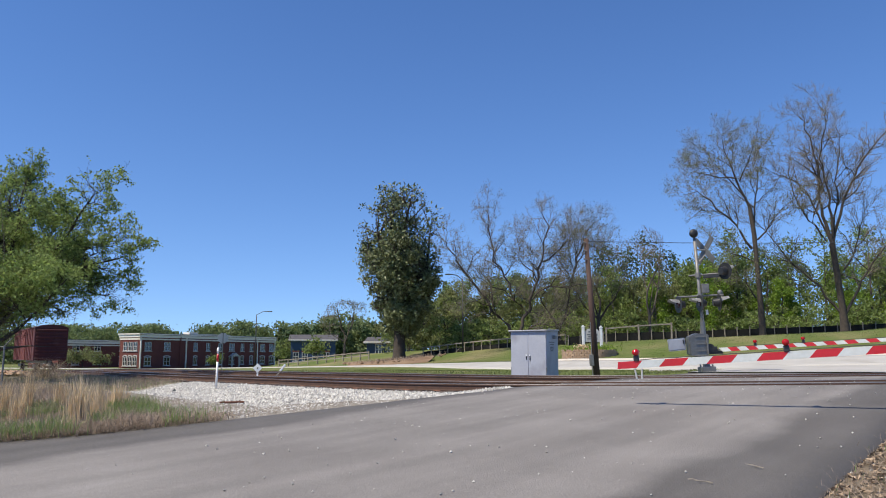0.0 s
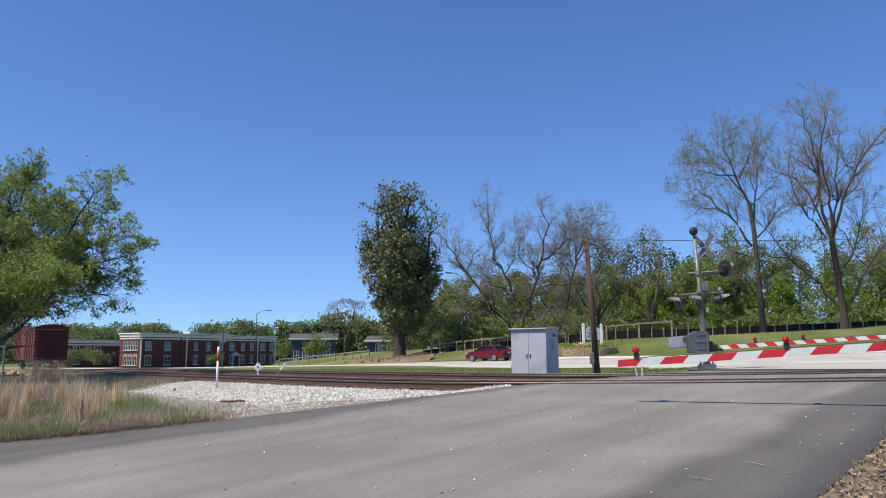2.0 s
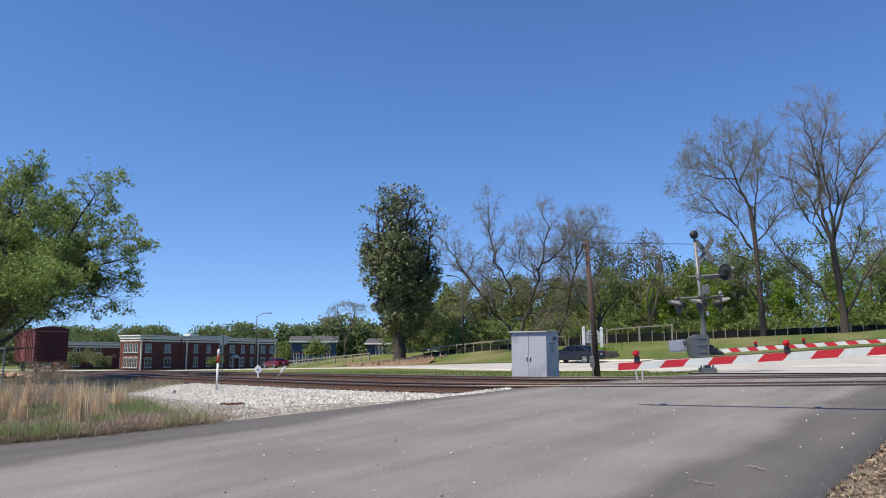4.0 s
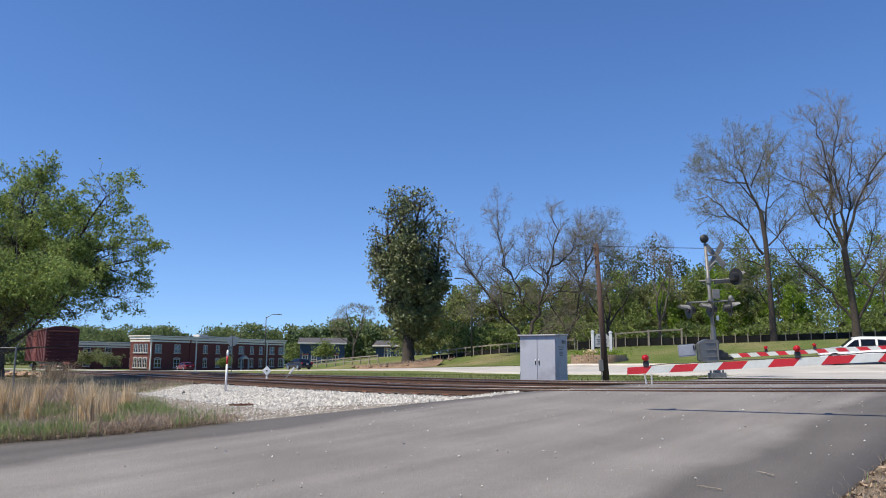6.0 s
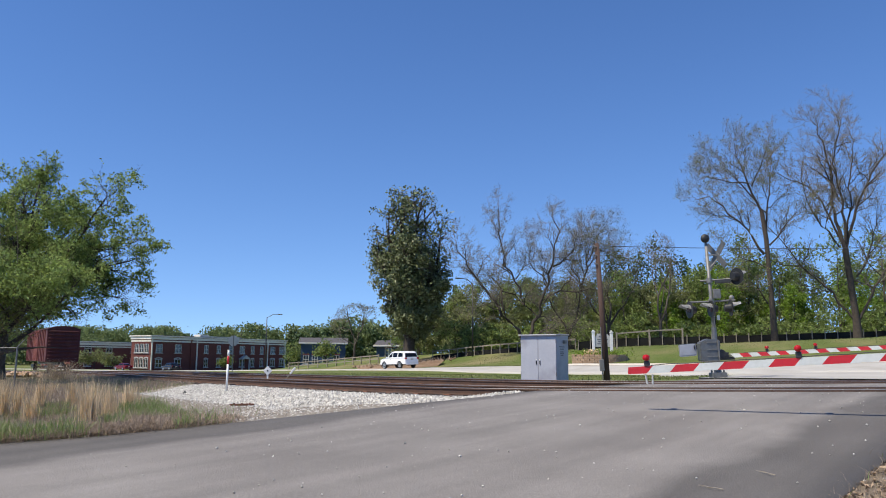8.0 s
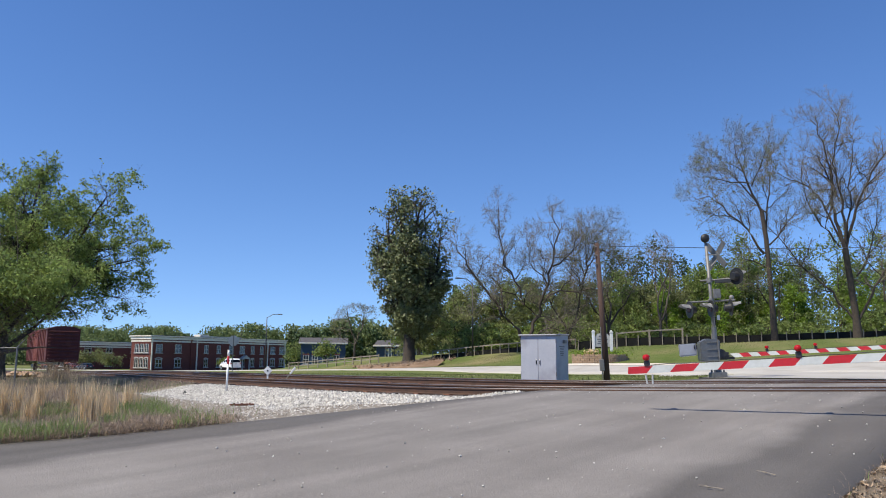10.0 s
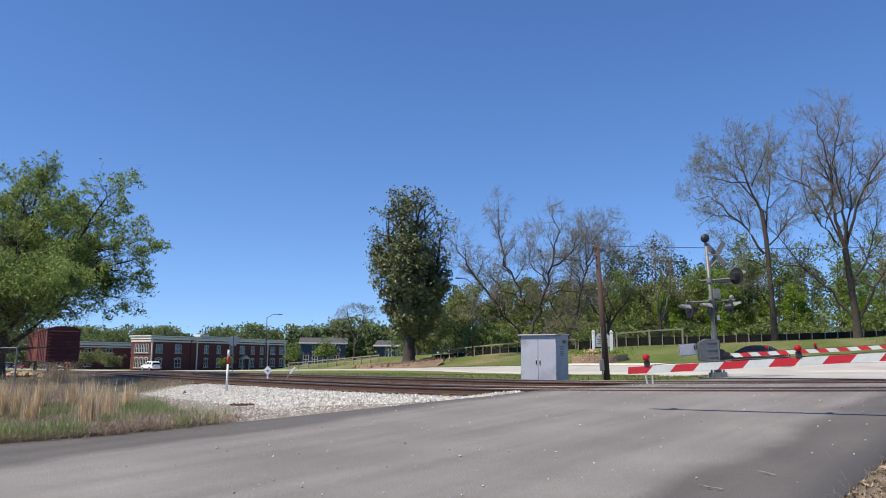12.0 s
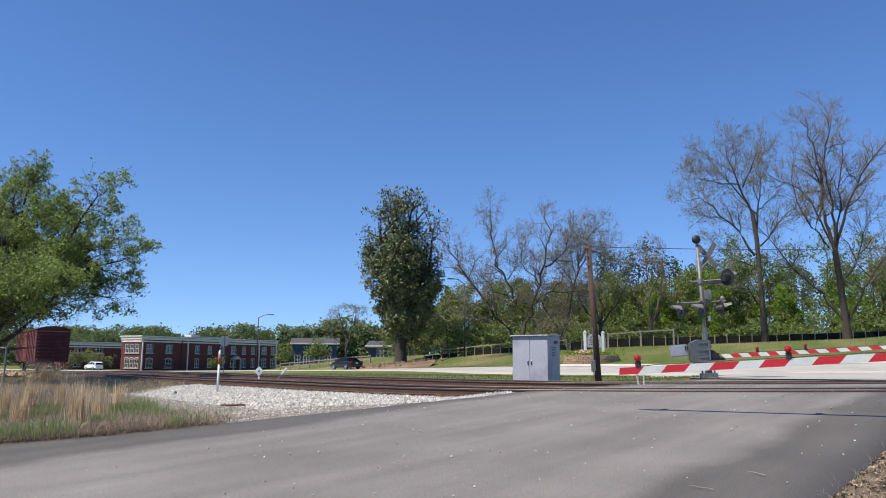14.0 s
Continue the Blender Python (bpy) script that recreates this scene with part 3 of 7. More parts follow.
def track(offset, label):
    global tie_mesh
    tr = thing("railway_track", Matrix(), label, "railway track", "tracks over the crossing")
    s = np.arange(20, TRACK.s[-1] - 5, 1.0)
    for gauge in (-0.753, 0.753):
        xs, ys = TRACK.at(s, offset + gauge)
        pts = [(x, y, np.interp(q, TRACK.s, TRACK.n[:, 0]), np.interp(q, TRACK.s, TRACK.n[:, 1]), rail_top(x, y)) for x, y, q in zip(xs, ys, s)]
        v, f, mi = [], [], []
        rail_profile(v, f, pts, 0, mi)
        r = raw("rail", v, f, M["rail"], tr)
        r.data.materials.append(M["railtop"])
        r.data.polygons.foreach_set("material_index", mi)
    if tie_mesh is None:
        bm = B()
        box(bm, 0, 0, 0, 0.23, 2.6, 0.18, 0.015)
        tie_mesh = bpy.data.meshes.new("tie")
        bm.to_mesh(tie_mesh)
        bm.free()
        tie_mesh.materials.append(M["tie"])
        bm = B()
        box(bm, 0, 0, 0, 0.2, 0.36, 0.02)
        track.plate = bpy.data.meshes.new("tie_plate")
        bm.to_mesh(track.plate)
        bm.free()
        track.plate.materials.append(M["plate"])
    rnd = random.Random(int(offset * 7) + 3)
    s0, _, _ = TRACK.near(np.array([-32.0]), np.array([64.0]))
    s1, _, _ = TRACK.near(np.array([2.2]), np.array([19.2]))
    q = float(s0[0])
    while q < float(s1[0]) + (1.5 if offset > 1 else 0):
        x, y = TRACK.at(q, offset)
        for name, me, dz in (("tie", tie_mesh, -0.275),):
            o = new(name, me)
            o.parent = tr
            o.matrix_basis = pose(x, y, rail_top(x, y) + dz + rnd.uniform(-0.02, 0.015), rnd.uniform(-0.8, 0.8), 0, TRACK.head(q) + rnd.uniform(-2, 2))
        q += 0.53 + rnd.uniform(-0.03, 0.03)
    q = float(s1[0]) - 30
    while q < float(s1[0]):
        for gauge in (-0.753, 0.753):
            x, y = TRACK.at(q, offset + gauge)
            o = new("tie_plate", track.plate)
            o.parent = tr
            o.matrix_basis = pose(x, y, rail_top(x, y) - 0.178, 0, 0, TRACK.head(q))
        q += 1.06
    return tr


track(0.0, "rusty railway track on white stone ballast")
track(TRACK_GAP, "rusty second railway track on dark old ballast")


def bed(name, offs, drops, material, label, s0, s1):
    """Ballast shoulders below the rails, from offsets across the track and drops below the rail top."""
    s = np.arange(s0, s1, 0.7)
    rows = []
    for o, d in zip(offs, drops):
        x, y = TRACK.at(s, o)
        top = level(x, y) + 0.035 - d
        rows.append(np.stack([x, y, top], 1))
    v = np.stack(rows, 1)
    k, w = v.shape[:2]
    i = np.arange(k * w).reshape(k, w)
    f = np.stack([i[:-1, :-1].ravel(), i[:-1, 1:].ravel(), i[1:, 1:].ravel(), i[1:, :-1].ravel()], 1)
    return tagged(raw(name, v.reshape(-1, 3).tolist(), f.tolist(), material, smooth=True), label, "ballast", kind="structure")


S_ROAD = float(TRACK.near(np.array([1.2]), np.array([19.8]))[0][0])
bed("ballast_bed", [-5.2, -3.6, -2.2, -1.45, -1.2], [0.75, 0.5, 0.26, 0.22, 0.24], M["ballast"], "bed of crushed white stone beside the rails", S_ROAD - 17, S_ROAD + 5)
bed("ballast_bed", [-5.2, -3.6, -2.2, -1.45, -1.2], [0.75, 0.5, 0.26, 0.22, 0.24], M["oldballast"], "old weedy ballast beside the rails", 20, S_ROAD - 17)
bed("ballast_bed", [-1.2, -0.4, 0.4, 1.4, 2.4, 3.6, 4.6, 5.4, 6.4, 8.0, 9.5], [0.24, 0.24, 0.24, 0.24, 0.3, 0.26, 0.24, 0.24, 0.24, 0.45, 0.8], M["oldballast"], "dark dirty ballast between the rails", 20, S_ROAD + 9)
# flangeways: flat dark strips laid beside the rails where they cross the asphalt
for o in (0.0, TRACK_GAP):
    for gauge in (-0.753, 0.753):
        s = np.arange(S_ROAD - 1.0, S_ROAD + 24, 0.8)
        for a, b, mm, h in ((0.045, 0.13, "patch", 0.008),):
            rows = np.stack([np.stack(TRACK.at(s, o + gauge + q), 1) for q in (a, b)], 1)
            drape("flangeway", rows, M[mm], 0.035 + h, road, skirt=False)


# ---- loose stones, blades, leaves ----
def stones(name, n, place, size, material, label, seed):
    """Broken stones: rough octahedra, pressed into what they lie on."""
    rng = np.random.default_rng(seed)
    base = np.array([(1, 0, 0), (-1, 0, 0), (0, 1, 0), (0, -1, 0), (0, 0, 1), (0, 0, -1)], float)
    tri = np.array([(0, 2, 4), (2, 1, 4), (1, 3, 4), (3, 0, 4), (2, 0, 5), (1, 2, 5), (3, 1, 5), (0, 3, 5)])
    pos = place(rng, n)
    n = len(pos)
    r = size * rng.uniform(0.5, 1.35, n)[:, None, None]
    v = base[None] * r * rng.uniform(0.6, 1.3, (n, 6, 1)) + rng.normal(0, 0.16, (n, 6, 3)) * r
    a = rng.uniform(0, 6.283, n)
    c, s = np.cos(a)[:, None], np.sin(a)[:, None]
    v = np.stack([v[..., 0] * c - v[..., 1] * s, v[..., 0] * s + v[..., 1] * c, v[..., 2] * 0.8], 2) + pos[:, None]
    f = tri[None] + (np.arange(n) * 6)[:, None, None]
    return tagged(raw(name, v.reshape(-1, 3).tolist(), f.reshape(-1, 3).tolist(), material), label, "gravel", kind="stuff")


def shoulder(rng, n, o0=-4.5, o1=-1.35, behind=17.5):
    """On the white ballast shoulder, denser towards the road."""
    s = S_ROAD + 2.2 - behind * rng.uniform(0, 1, n) ** 1.1
    o = rng.uniform(o0, o1, n)
    x, y = TRACK.at(s, o)
    keep = (ROAD_N[0] * x + ROAD_N[1] * y) < edge(x, y) - 0.1 + rng.normal(0, 0.12, n)
    x, y, o = x[keep], y[keep], o[keep]
    top = level(x, y) + 0.035 - np.interp(o, [-5.2, -3.6, -2.2, -1.45, -1.2], [0.75, 0.5, 0.26, 0.22, 0.24])
    top = np.maximum(top, heights(x, y))
    return np.stack([x, y, top + 0.01], 1)


stones("ballast_stones", 22000, shoulder, 0.052, M["stone"], "crushed white ballast stones beside the rails", 5)


def spill(rng, n):
    """Thin stones spread between the ballast and the road's edge."""
    d = rng.uniform(4, 19, n)
    q = edge(d * ROAD_D[0], d * ROAD_D[1]) - rng.uniform(0.05, 12, n)
    x, y = d * ROAD_D[0] + q * ROAD_N[0], d * ROAD_D[1] + q * ROAD_N[1]
    _, _, off = TRACK.near(x, y)
    k = (off < -3.5) & (off > -8.5 - rng.exponential(0.7, n))
    x, y = x[k], y[k]
    return np.stack([x, y, heights(x, y) + 0.012], 1)


sand = []
for u in np.linspace(0, 1, 26):
    q = S_ROAD + 1.2 - 15.5 * u
    sand.append([TRACK.at(q, o) for o in np.linspace(-4.6, -9.6 + 3.2 * u, 9)])
sand = [[p if (ROAD_N[0] * p[0] + ROAD_N[1] * p[1]) < edge(*p) - 0.05 else tuple(np.array(p) + ROAD_N * (edge(*p) - 0.05 - (ROAD_N[0] * p[0] + ROAD_N[1] * p[1]))) for p in r] for r in sand]
tagged(drape("sandy_strip", sand, M["sandy"], 0.02, skirt=False), "sandy gravelly strip between ballast and road", "gravel", kind="structure")
stones("gravel", 22000, spill, 0.02, M["sandy"], "brown gravel between ballast and road", 26)
stones("ballast_stones", 19000, spill, 0.024, M["stone"], "thinly scattered white stones beside the asphalt", 6)


def on_road(rng, n):
    d, q = rng.uniform(4, 22, n), rng.uniform(ROAD_L, ROAD_R, n)
    x, y = d * ROAD_D[0] + q * ROAD_N[0], d * ROAD_D[1] + q * ROAD_N[1]
    return np.stack([x, y, heights(x, y) + 0.045], 1)


stones("loose_stones", 330, on_road, 0.014, M["stone"], "small white stones scattered over the asphalt", 7)


def blades(name, pos, h, w, material, label, seed, lean=0.35, bend=0.5, category="grass"):
    """Grass: each blade a bent, tapering strip of three triangles."""
    rng = np.random.default_rng(seed)
    n = len(pos)
    a, b = rng.uniform(0, 6.283, n), rng.uniform(0, 6.283, n)
    h = h * rng.uniform(0.55, 1.2, n)
    side = np.stack([np.cos(a), np.sin(a), 0 * a], 1) * (w * rng.uniform(0.6, 1.3, n))[:, None]
    tilt = np.stack([np.cos(b), np.sin(b), 0 * b], 1) * (h * np.abs(rng.normal(0, lean, n)))[:, None]
    up = np.stack([0 * h, 0 * h, h], 1)
    v = np.stack([pos - side, pos + side, pos + up * 0.55 + tilt * 0.4 + side * 0.7, pos + up * 0.55 + tilt * 0.4 - side * 0.7, pos + up * (1 - 0.15 * bend) + tilt * (1 + bend * 0.3)], 1)
    i = (np.arange(n) * 5)[:, None]
    f = [tuple(q) for q in (i + np.array([0, 1, 2, 3])).tolist()] + [tuple(q) for q in (i + np.array([3, 2, 4])).tolist()]
    return tagged(raw(name, v.reshape(-1, 3).tolist(), f, material), label, category, kind="stuff")


def verge(rng, n, depth, d0=-2, d1=13.5, spread=1.0):
    """Beside the road's left edge."""
    d = rng.uniform(d0, d1, n)
    q = edge(d * ROAD_D[0], d * ROAD_D[1]) - 0.03 - depth * rng.uniform(0, 1, n) ** spread + rng.normal(0, 0.07, n)
    x, y = d * ROAD_D[0] + q * ROAD_N[0], d * ROAD_D[1] + q * ROAD_N[1]
    return x, y


def meadow(x, y):
    """How far a place lies past the edge of the weeds, towards the bare gravel."""
    return ((x + 3.6) * 26.8 + (y - 11.2) * 13.6) / 30.05


def bed_of(rng, n, depth, d0, d1, gap=-5.6, spread=1.0, patch=0.0, scale=0.5):
    x, y = verge(rng, n, depth, d0, d1, spread)
    _, _, off = TRACK.near(x, y)
    keep = (off < gap) & (meadow(x, y) < rng.normal(0, 0.45, len(x)))
    if patch:
        nz = np.array([noise.noise(Vector((a * scale, b * scale, 3.3))) for a, b in zip(x, y)])
        keep &= nz > patch - 0.35
    x, y = x[keep], y[keep]
    return np.stack([x, y, heights(x, y) - 0.01], 1)


rng = np.random.default_rng(11)
blades("dry_grass", bed_of(rng, 90000, 1.1, 2, 14.5, -6.5, 0.8), 0.15, 0.0055, M["dead"], "matted dead brown thatch along the road", 12, 1.6, 1.0)
blades("dry_grass", bed_of(rng, 80000, 14, 2, 14.5, -6.5), 0.20, 0.005, M["dead"], "matted dead brown grass behind the road's edge", 25, 0.9, 0.9)
blades("green_grass", bed_of(rng, 90000, 9, 0, 13.5, -6.0, 1.0, 0.42, 0.8), 0.30, 0.0055, M["blade"], "patchy green grass on the verge", 13, 0.45)
blades("dry_grass", bed_of(rng, 70000, 28, -6, 15, -6.0), 0.30, 0.005, M["dead"], "dry greyish weeds before the tracks", 14, 0.4)


def tufts(rng, n, per, radius, d0, d1, depth0, depth1, gap=-6.5):
    d, q = rng.uniform(d0, d1, n), ROAD_L - rng.uniform(depth0, depth1, n)
    cx, cy = d * ROAD_D[0] + q * ROAD_N[0], d * ROAD_D[1] + q * ROAD_N[1]
    x = np.repeat(cx, per) + rng.normal(0, radius, n * per)
    y = np.repeat(cy, per) + rng.normal(0, radius, n * per)
    _, _, off = TRACK.near(x, y)
    k = (off < gap) & (meadow(x, y) < -0.2)
    x, y = x[k], y[k]
    return np.stack([x, y, heights(x, y) - 0.02], 1)


def clump(rng, x, y, n, radius):
    """Stems of one tall clump, drawn in at the foot."""
    px, py = x + rng.normal(0, radius, n), y + rng.normal(0, radius, n)
    return np.stack([px, py, heights(px, py) - 0.02], 1)


SEDGE = [(-6.1, 12.7, 1.0), (-7.5, 16.4, 0.9), (-10.0, 18.3, 1.0), (-9.8, 17.0, 0.95), (-9.5, 15.9, 1.1), (-9.5, 18.9, 0.9), (-8.7, 15.6, 0.7), (-8.2, 17.2, 0.9), (-10.6, 17.4, 1.0), (-6.9, 15.2, 0.7), (-11.2, 16.9, 1.1), (-7.9, 18.4, 0.8)]
for k, (x, y, h) in enumerate(SEDGE):
    blades("broom_sedge", clump(rng, x, y, 200, 0.085), 0.92 * h, 0.0055, M["straw"], "tall straw-coloured broom sedge clump on the verge", 300 + k, 0.14, 0.3)
blades("broom_sedge", tufts(rng, 24, 60, 0.10, -2, 14, 4, 18), 0.60, 0.006, M["straw"], "tall straw-coloured broom sedge farther back", 16, 0.18, 0.3)


def trackside(rng, n, o0, o1):
    """On the old weedy shoulder, away from the fresh stone."""
    s, o = rng.uniform(S_ROAD - 48, S_ROAD - 15.5, n), rng.uniform(o0, o1, n)
    x, y = TRACK.at(s, o)
    top = level(x, y) + 0.035 - np.interp(o, [-5.2, -3.6, -2.2, -1.45, -1.2], [0.75, 0.5, 0.26, 0.22, 0.24])
    return np.stack([x, y, np.maximum(top, heights(x, y)) - 0.01], 1)


blades("dry_grass", trackside(rng, 26000, -8.0, -1.7), 0.26, 0.006, M["dead"], "dry weeds on the old ballast shoulder", 18, 0.4)
blades("green_grass", trackside(rng, 9000, -8.0, -1.9), 0.22, 0.006, M["blade"], "green weeds on the old ballast shoulder", 19, 0.4)


# mown lawn beyond the tracks
def lawn(rng, n):
    x, y = rng.uniform(-40, 30, n), 25 + 30 * rng.uniform(0, 1, n) ** 1.4
    _, _, off = TRACK.near(x, y)
    _, e, _ = AVENUE.near(x, y)
    q = ROAD_N[0] * x + ROAD_N[1] * y
    d = ROAD_D[0] * x + ROAD_D[1] * y
    k = (off > 8.6) & (-e < -AVENUE_HALF - 0.9) & ~((q > ROAD_L - 0.6 - 10.8 * ss(30, 50, d)) & (d < 52))
    x, y = x[k], y[k]
    return np.stack([x, y, heights(x, y) - 0.01], 1)


blades("lawn", lawn(rng, 60000), 0.10, 0.012, M["lawn"], "short mown spring grass beyond the tracks", 17, 0.5)


def bank_grass(rng, n):
    """On the bank behind the avenue."""
    x, y = rng.uniform(-8, 62, n), rng.uniform(46, 92, n)
    _, e, _ = AVENUE.near(x, y)
    k = -e > AVENUE_FAR + 1.2
    x, y = x[k], y[k]
    return np.stack([x, y, heights(x, y) - 0.01], 1)


blades("bank_grass", bank_grass(rng, 90000), 0.07, 0.016, M["lawn"], "rough spring grass on the bank behind the avenue", 27, 0.7)


def corner(rng, n):
    """The littered verge on the near side of the road."""
    d, q = rng.uniform(-9, 12, n), ROAD_R + 0.05 + 3.6 * rng.uniform(0, 1, n) ** 1.3 + rng.normal(0, 0.08, n)
    x, y = d * ROAD_D[0] + q * ROAD_N[0], d * ROAD_D[1] + q * ROAD_N[1]
    return np.stack([x, y, heights(x, y) + 0.02], 1)


def leaves(name, pos, size, material, label, seed, category="leaves", flat=0.35, up=None):
    """Loose leaves: small folded diamonds."""
    v, f = leaf_cloud(np.asarray(pos), size, seed, flat)
    return tagged(raw(name, v, f, material), label, category, kind="stuff")


def leaf_cloud(pos, size, seed, flat=1.0, long=1.6):
    rng = np.random.default_rng(seed)
    n = len(pos)
    a = rng.normal(0, 1, (n, 3)) * (1, 1, flat)
    a /= np.linalg.norm(a, axis=1)[:, None] + 1e-9
    b = np.cross(a, rng.normal(0, 1, (n, 3)) * ((1, 1, 1) if flat > 0.7 else (0.3, 0.3, 1)))
    b /= np.linalg.norm(b, axis=1)[:, None] + 1e-9
    c = np.cross(a, b)
    s = (size * rng.uniform(0.6, 1.35, n))[:, None]
    v = np.stack([pos - a * s * long * 0.5, pos + b * s * 0.42 + c * s * 0.12, pos + a * s * long * 0.5, pos - b * s * 0.42 + c * s * 0.12], 1)
    i = np.arange(n) * 4
    f = np.concatenate([np.stack([i, i + 1, i + 2], 1), np.stack([i, i + 2, i + 3], 1)])
    return v.reshape(-1, 3).tolist(), f.tolist()


leaves("leaf_litter", corner(rng, 17000), 0.04, M["litter"], "fallen brown leaves along the road's edge", 21)
blades("dry_grass", corner(rng, 11000), 0.09, 0.003, M["dead"], "dead grass along the near road edge", 22, 0.9)
blades("green_grass", corner(rng, 700), 0.10, 0.004, M["blade"], "few green blades in the leaf litter", 23, 0.5)
stones("loose_stones", 500, corner, 0.02, M["stone"], "pale stones among the fallen leaves", 24)
for k, (d, q, a, l) in enumerate(((7.9, -2.27, 100, 0.2), (6.93, -2.5, 140, 0.22), (7.6, -0.9, 60, 0.5))):
    x, y = d * ROAD_D + q * ROAD_N
    bm = B()
    p = Vector((-l / 2, 0, 0))
    for j in range(4):
        n_ = p + Vector((l / 4, random.uniform(-0.04, 0.04), random.uniform(-0.004, 0.012)))
        rod(bm, p, n_, 0.006 - 0.001 * j, 0.005 - 0.001 * j, 6)
        p = n_
    rod(bm, (0, 0, 0), (0.08, 0.09, 0.02), 0.005, 0.002, 5)
    st = part("stick", bm, M["wood"])
    st.matrix_basis = put(x, y, a, 0.05)
    tagged(st, "dry pale fallen stick on the asphalt edge", "stick", "fallen sticks")


# ---- trees ----
class Tree:
    """Grows limbs as tapering tubes and collects places for leaves."""

    def __init__(self, seed):
        self.rng = random.Random(seed)
        self.big, self.small, self.tips = [], [], []

    def limb(self, p, d, length, r, depth, o):
        rng = self.rng
        n = max(3, int(length / o.get("seg", 1.0)))
        n = min(n, 9)
        pts, rad = [p.copy()], [r]
        d = d.normalized()
        end = r * o.get("taper", 0.45)
        for i in range(n):
            w = o.get("wander", 0.16)
            d = (d + Vector((rng.gauss(0, w), rng.gauss(0, w), rng.gauss(0, w * 0.7) + o.get("rise", 0.04) * (1 if depth else 0)))).normalized()
            p = p + d * (length / n)
            if "inside" in o and not o["inside"](p) and (depth or o["inside"](pts[-1])):
                # limbs thin out at the crown's edge
                k = len(rad)
                rad = [max(0.008, q * (1 - 0.85 * i2 / max(1, k - 1))) for i2, q in enumerate(rad)]
                p = pts[-1].copy()
                break
            pts.append(p.copy())
            rad.append(r + (end - r) * (i + 1) / n)
        if len(pts) < 2:
            return False
        n = len(pts) - 1
        (self.big if r > o.get("split", 0.05) else self.small).append((pts, rad))
        if depth >= o["depth"]:
            self.tips.extend(pts[1:])
            return True
        kids = o["kids"][depth]
        for k in range(kids):
            f = o.get("from", 0.35) + (1 - o.get("from", 0.35)) * (k + rng.random()) / kids
            i = min(n - 1, int(f * n))
            q = pts[i].lerp(pts[i + 1], f * n - i if f * n - i < 1 else 1)
            ax = Vector((rng.gauss(0, 1), rng.gauss(0, 1), rng.gauss(0, 0.5)))
            out = (ax - d * ax.dot(d)).normalized()
            sp = radians(rng.uniform(*o["spread"]))
            nd = d * math.cos(sp) + out * math.sin(sp) + Vector((0, 0, o.get("lift", 0.12)))
            self.limb(q, nd, length * rng.uniform(*o.get("ratio", (0.5, 0.8))), max(o.get("thin", 0.006), (r + (end - r) * f) * rng.uniform(0.5, 0.7)), depth + 1, o)
        if not self.limb(p, d, length * rng.uniform(0.55, 0.8), end, depth + 1, o):
            # nothing grows on from here: let the limb run out thin
            k = len(rad)
            for i in range(k):
                rad[i] = max(0.01, rad[i] * (1 - 0.9 * (i / max(1, k - 1)) ** 1.5))
        return True


def tubes(lines, sides):
    v, f = [], []
    for pts, rad in lines:
        base = len(v)
        for i, (p, r) in enumerate(zip(pts, rad)):
            d = (pts[min(i + 1, len(pts) - 1)] - pts[max(i - 1, 0)]).normalized()
            a = d.orthogonal().normalized()
            b = d.cross(a)
            for k in range(sides):
                t = 6.28318 * k / sides
                v.append(tuple(p + a * (r * math.cos(t)) + b * (r * math.sin(t))))
            if i:
                for k in range(sides):
                    q = base + (i - 1) * sides
                    f.append((q + k, q + (k + 1) % sides, q + sides + (k + 1) % sides, q + sides + k))
    return v, f


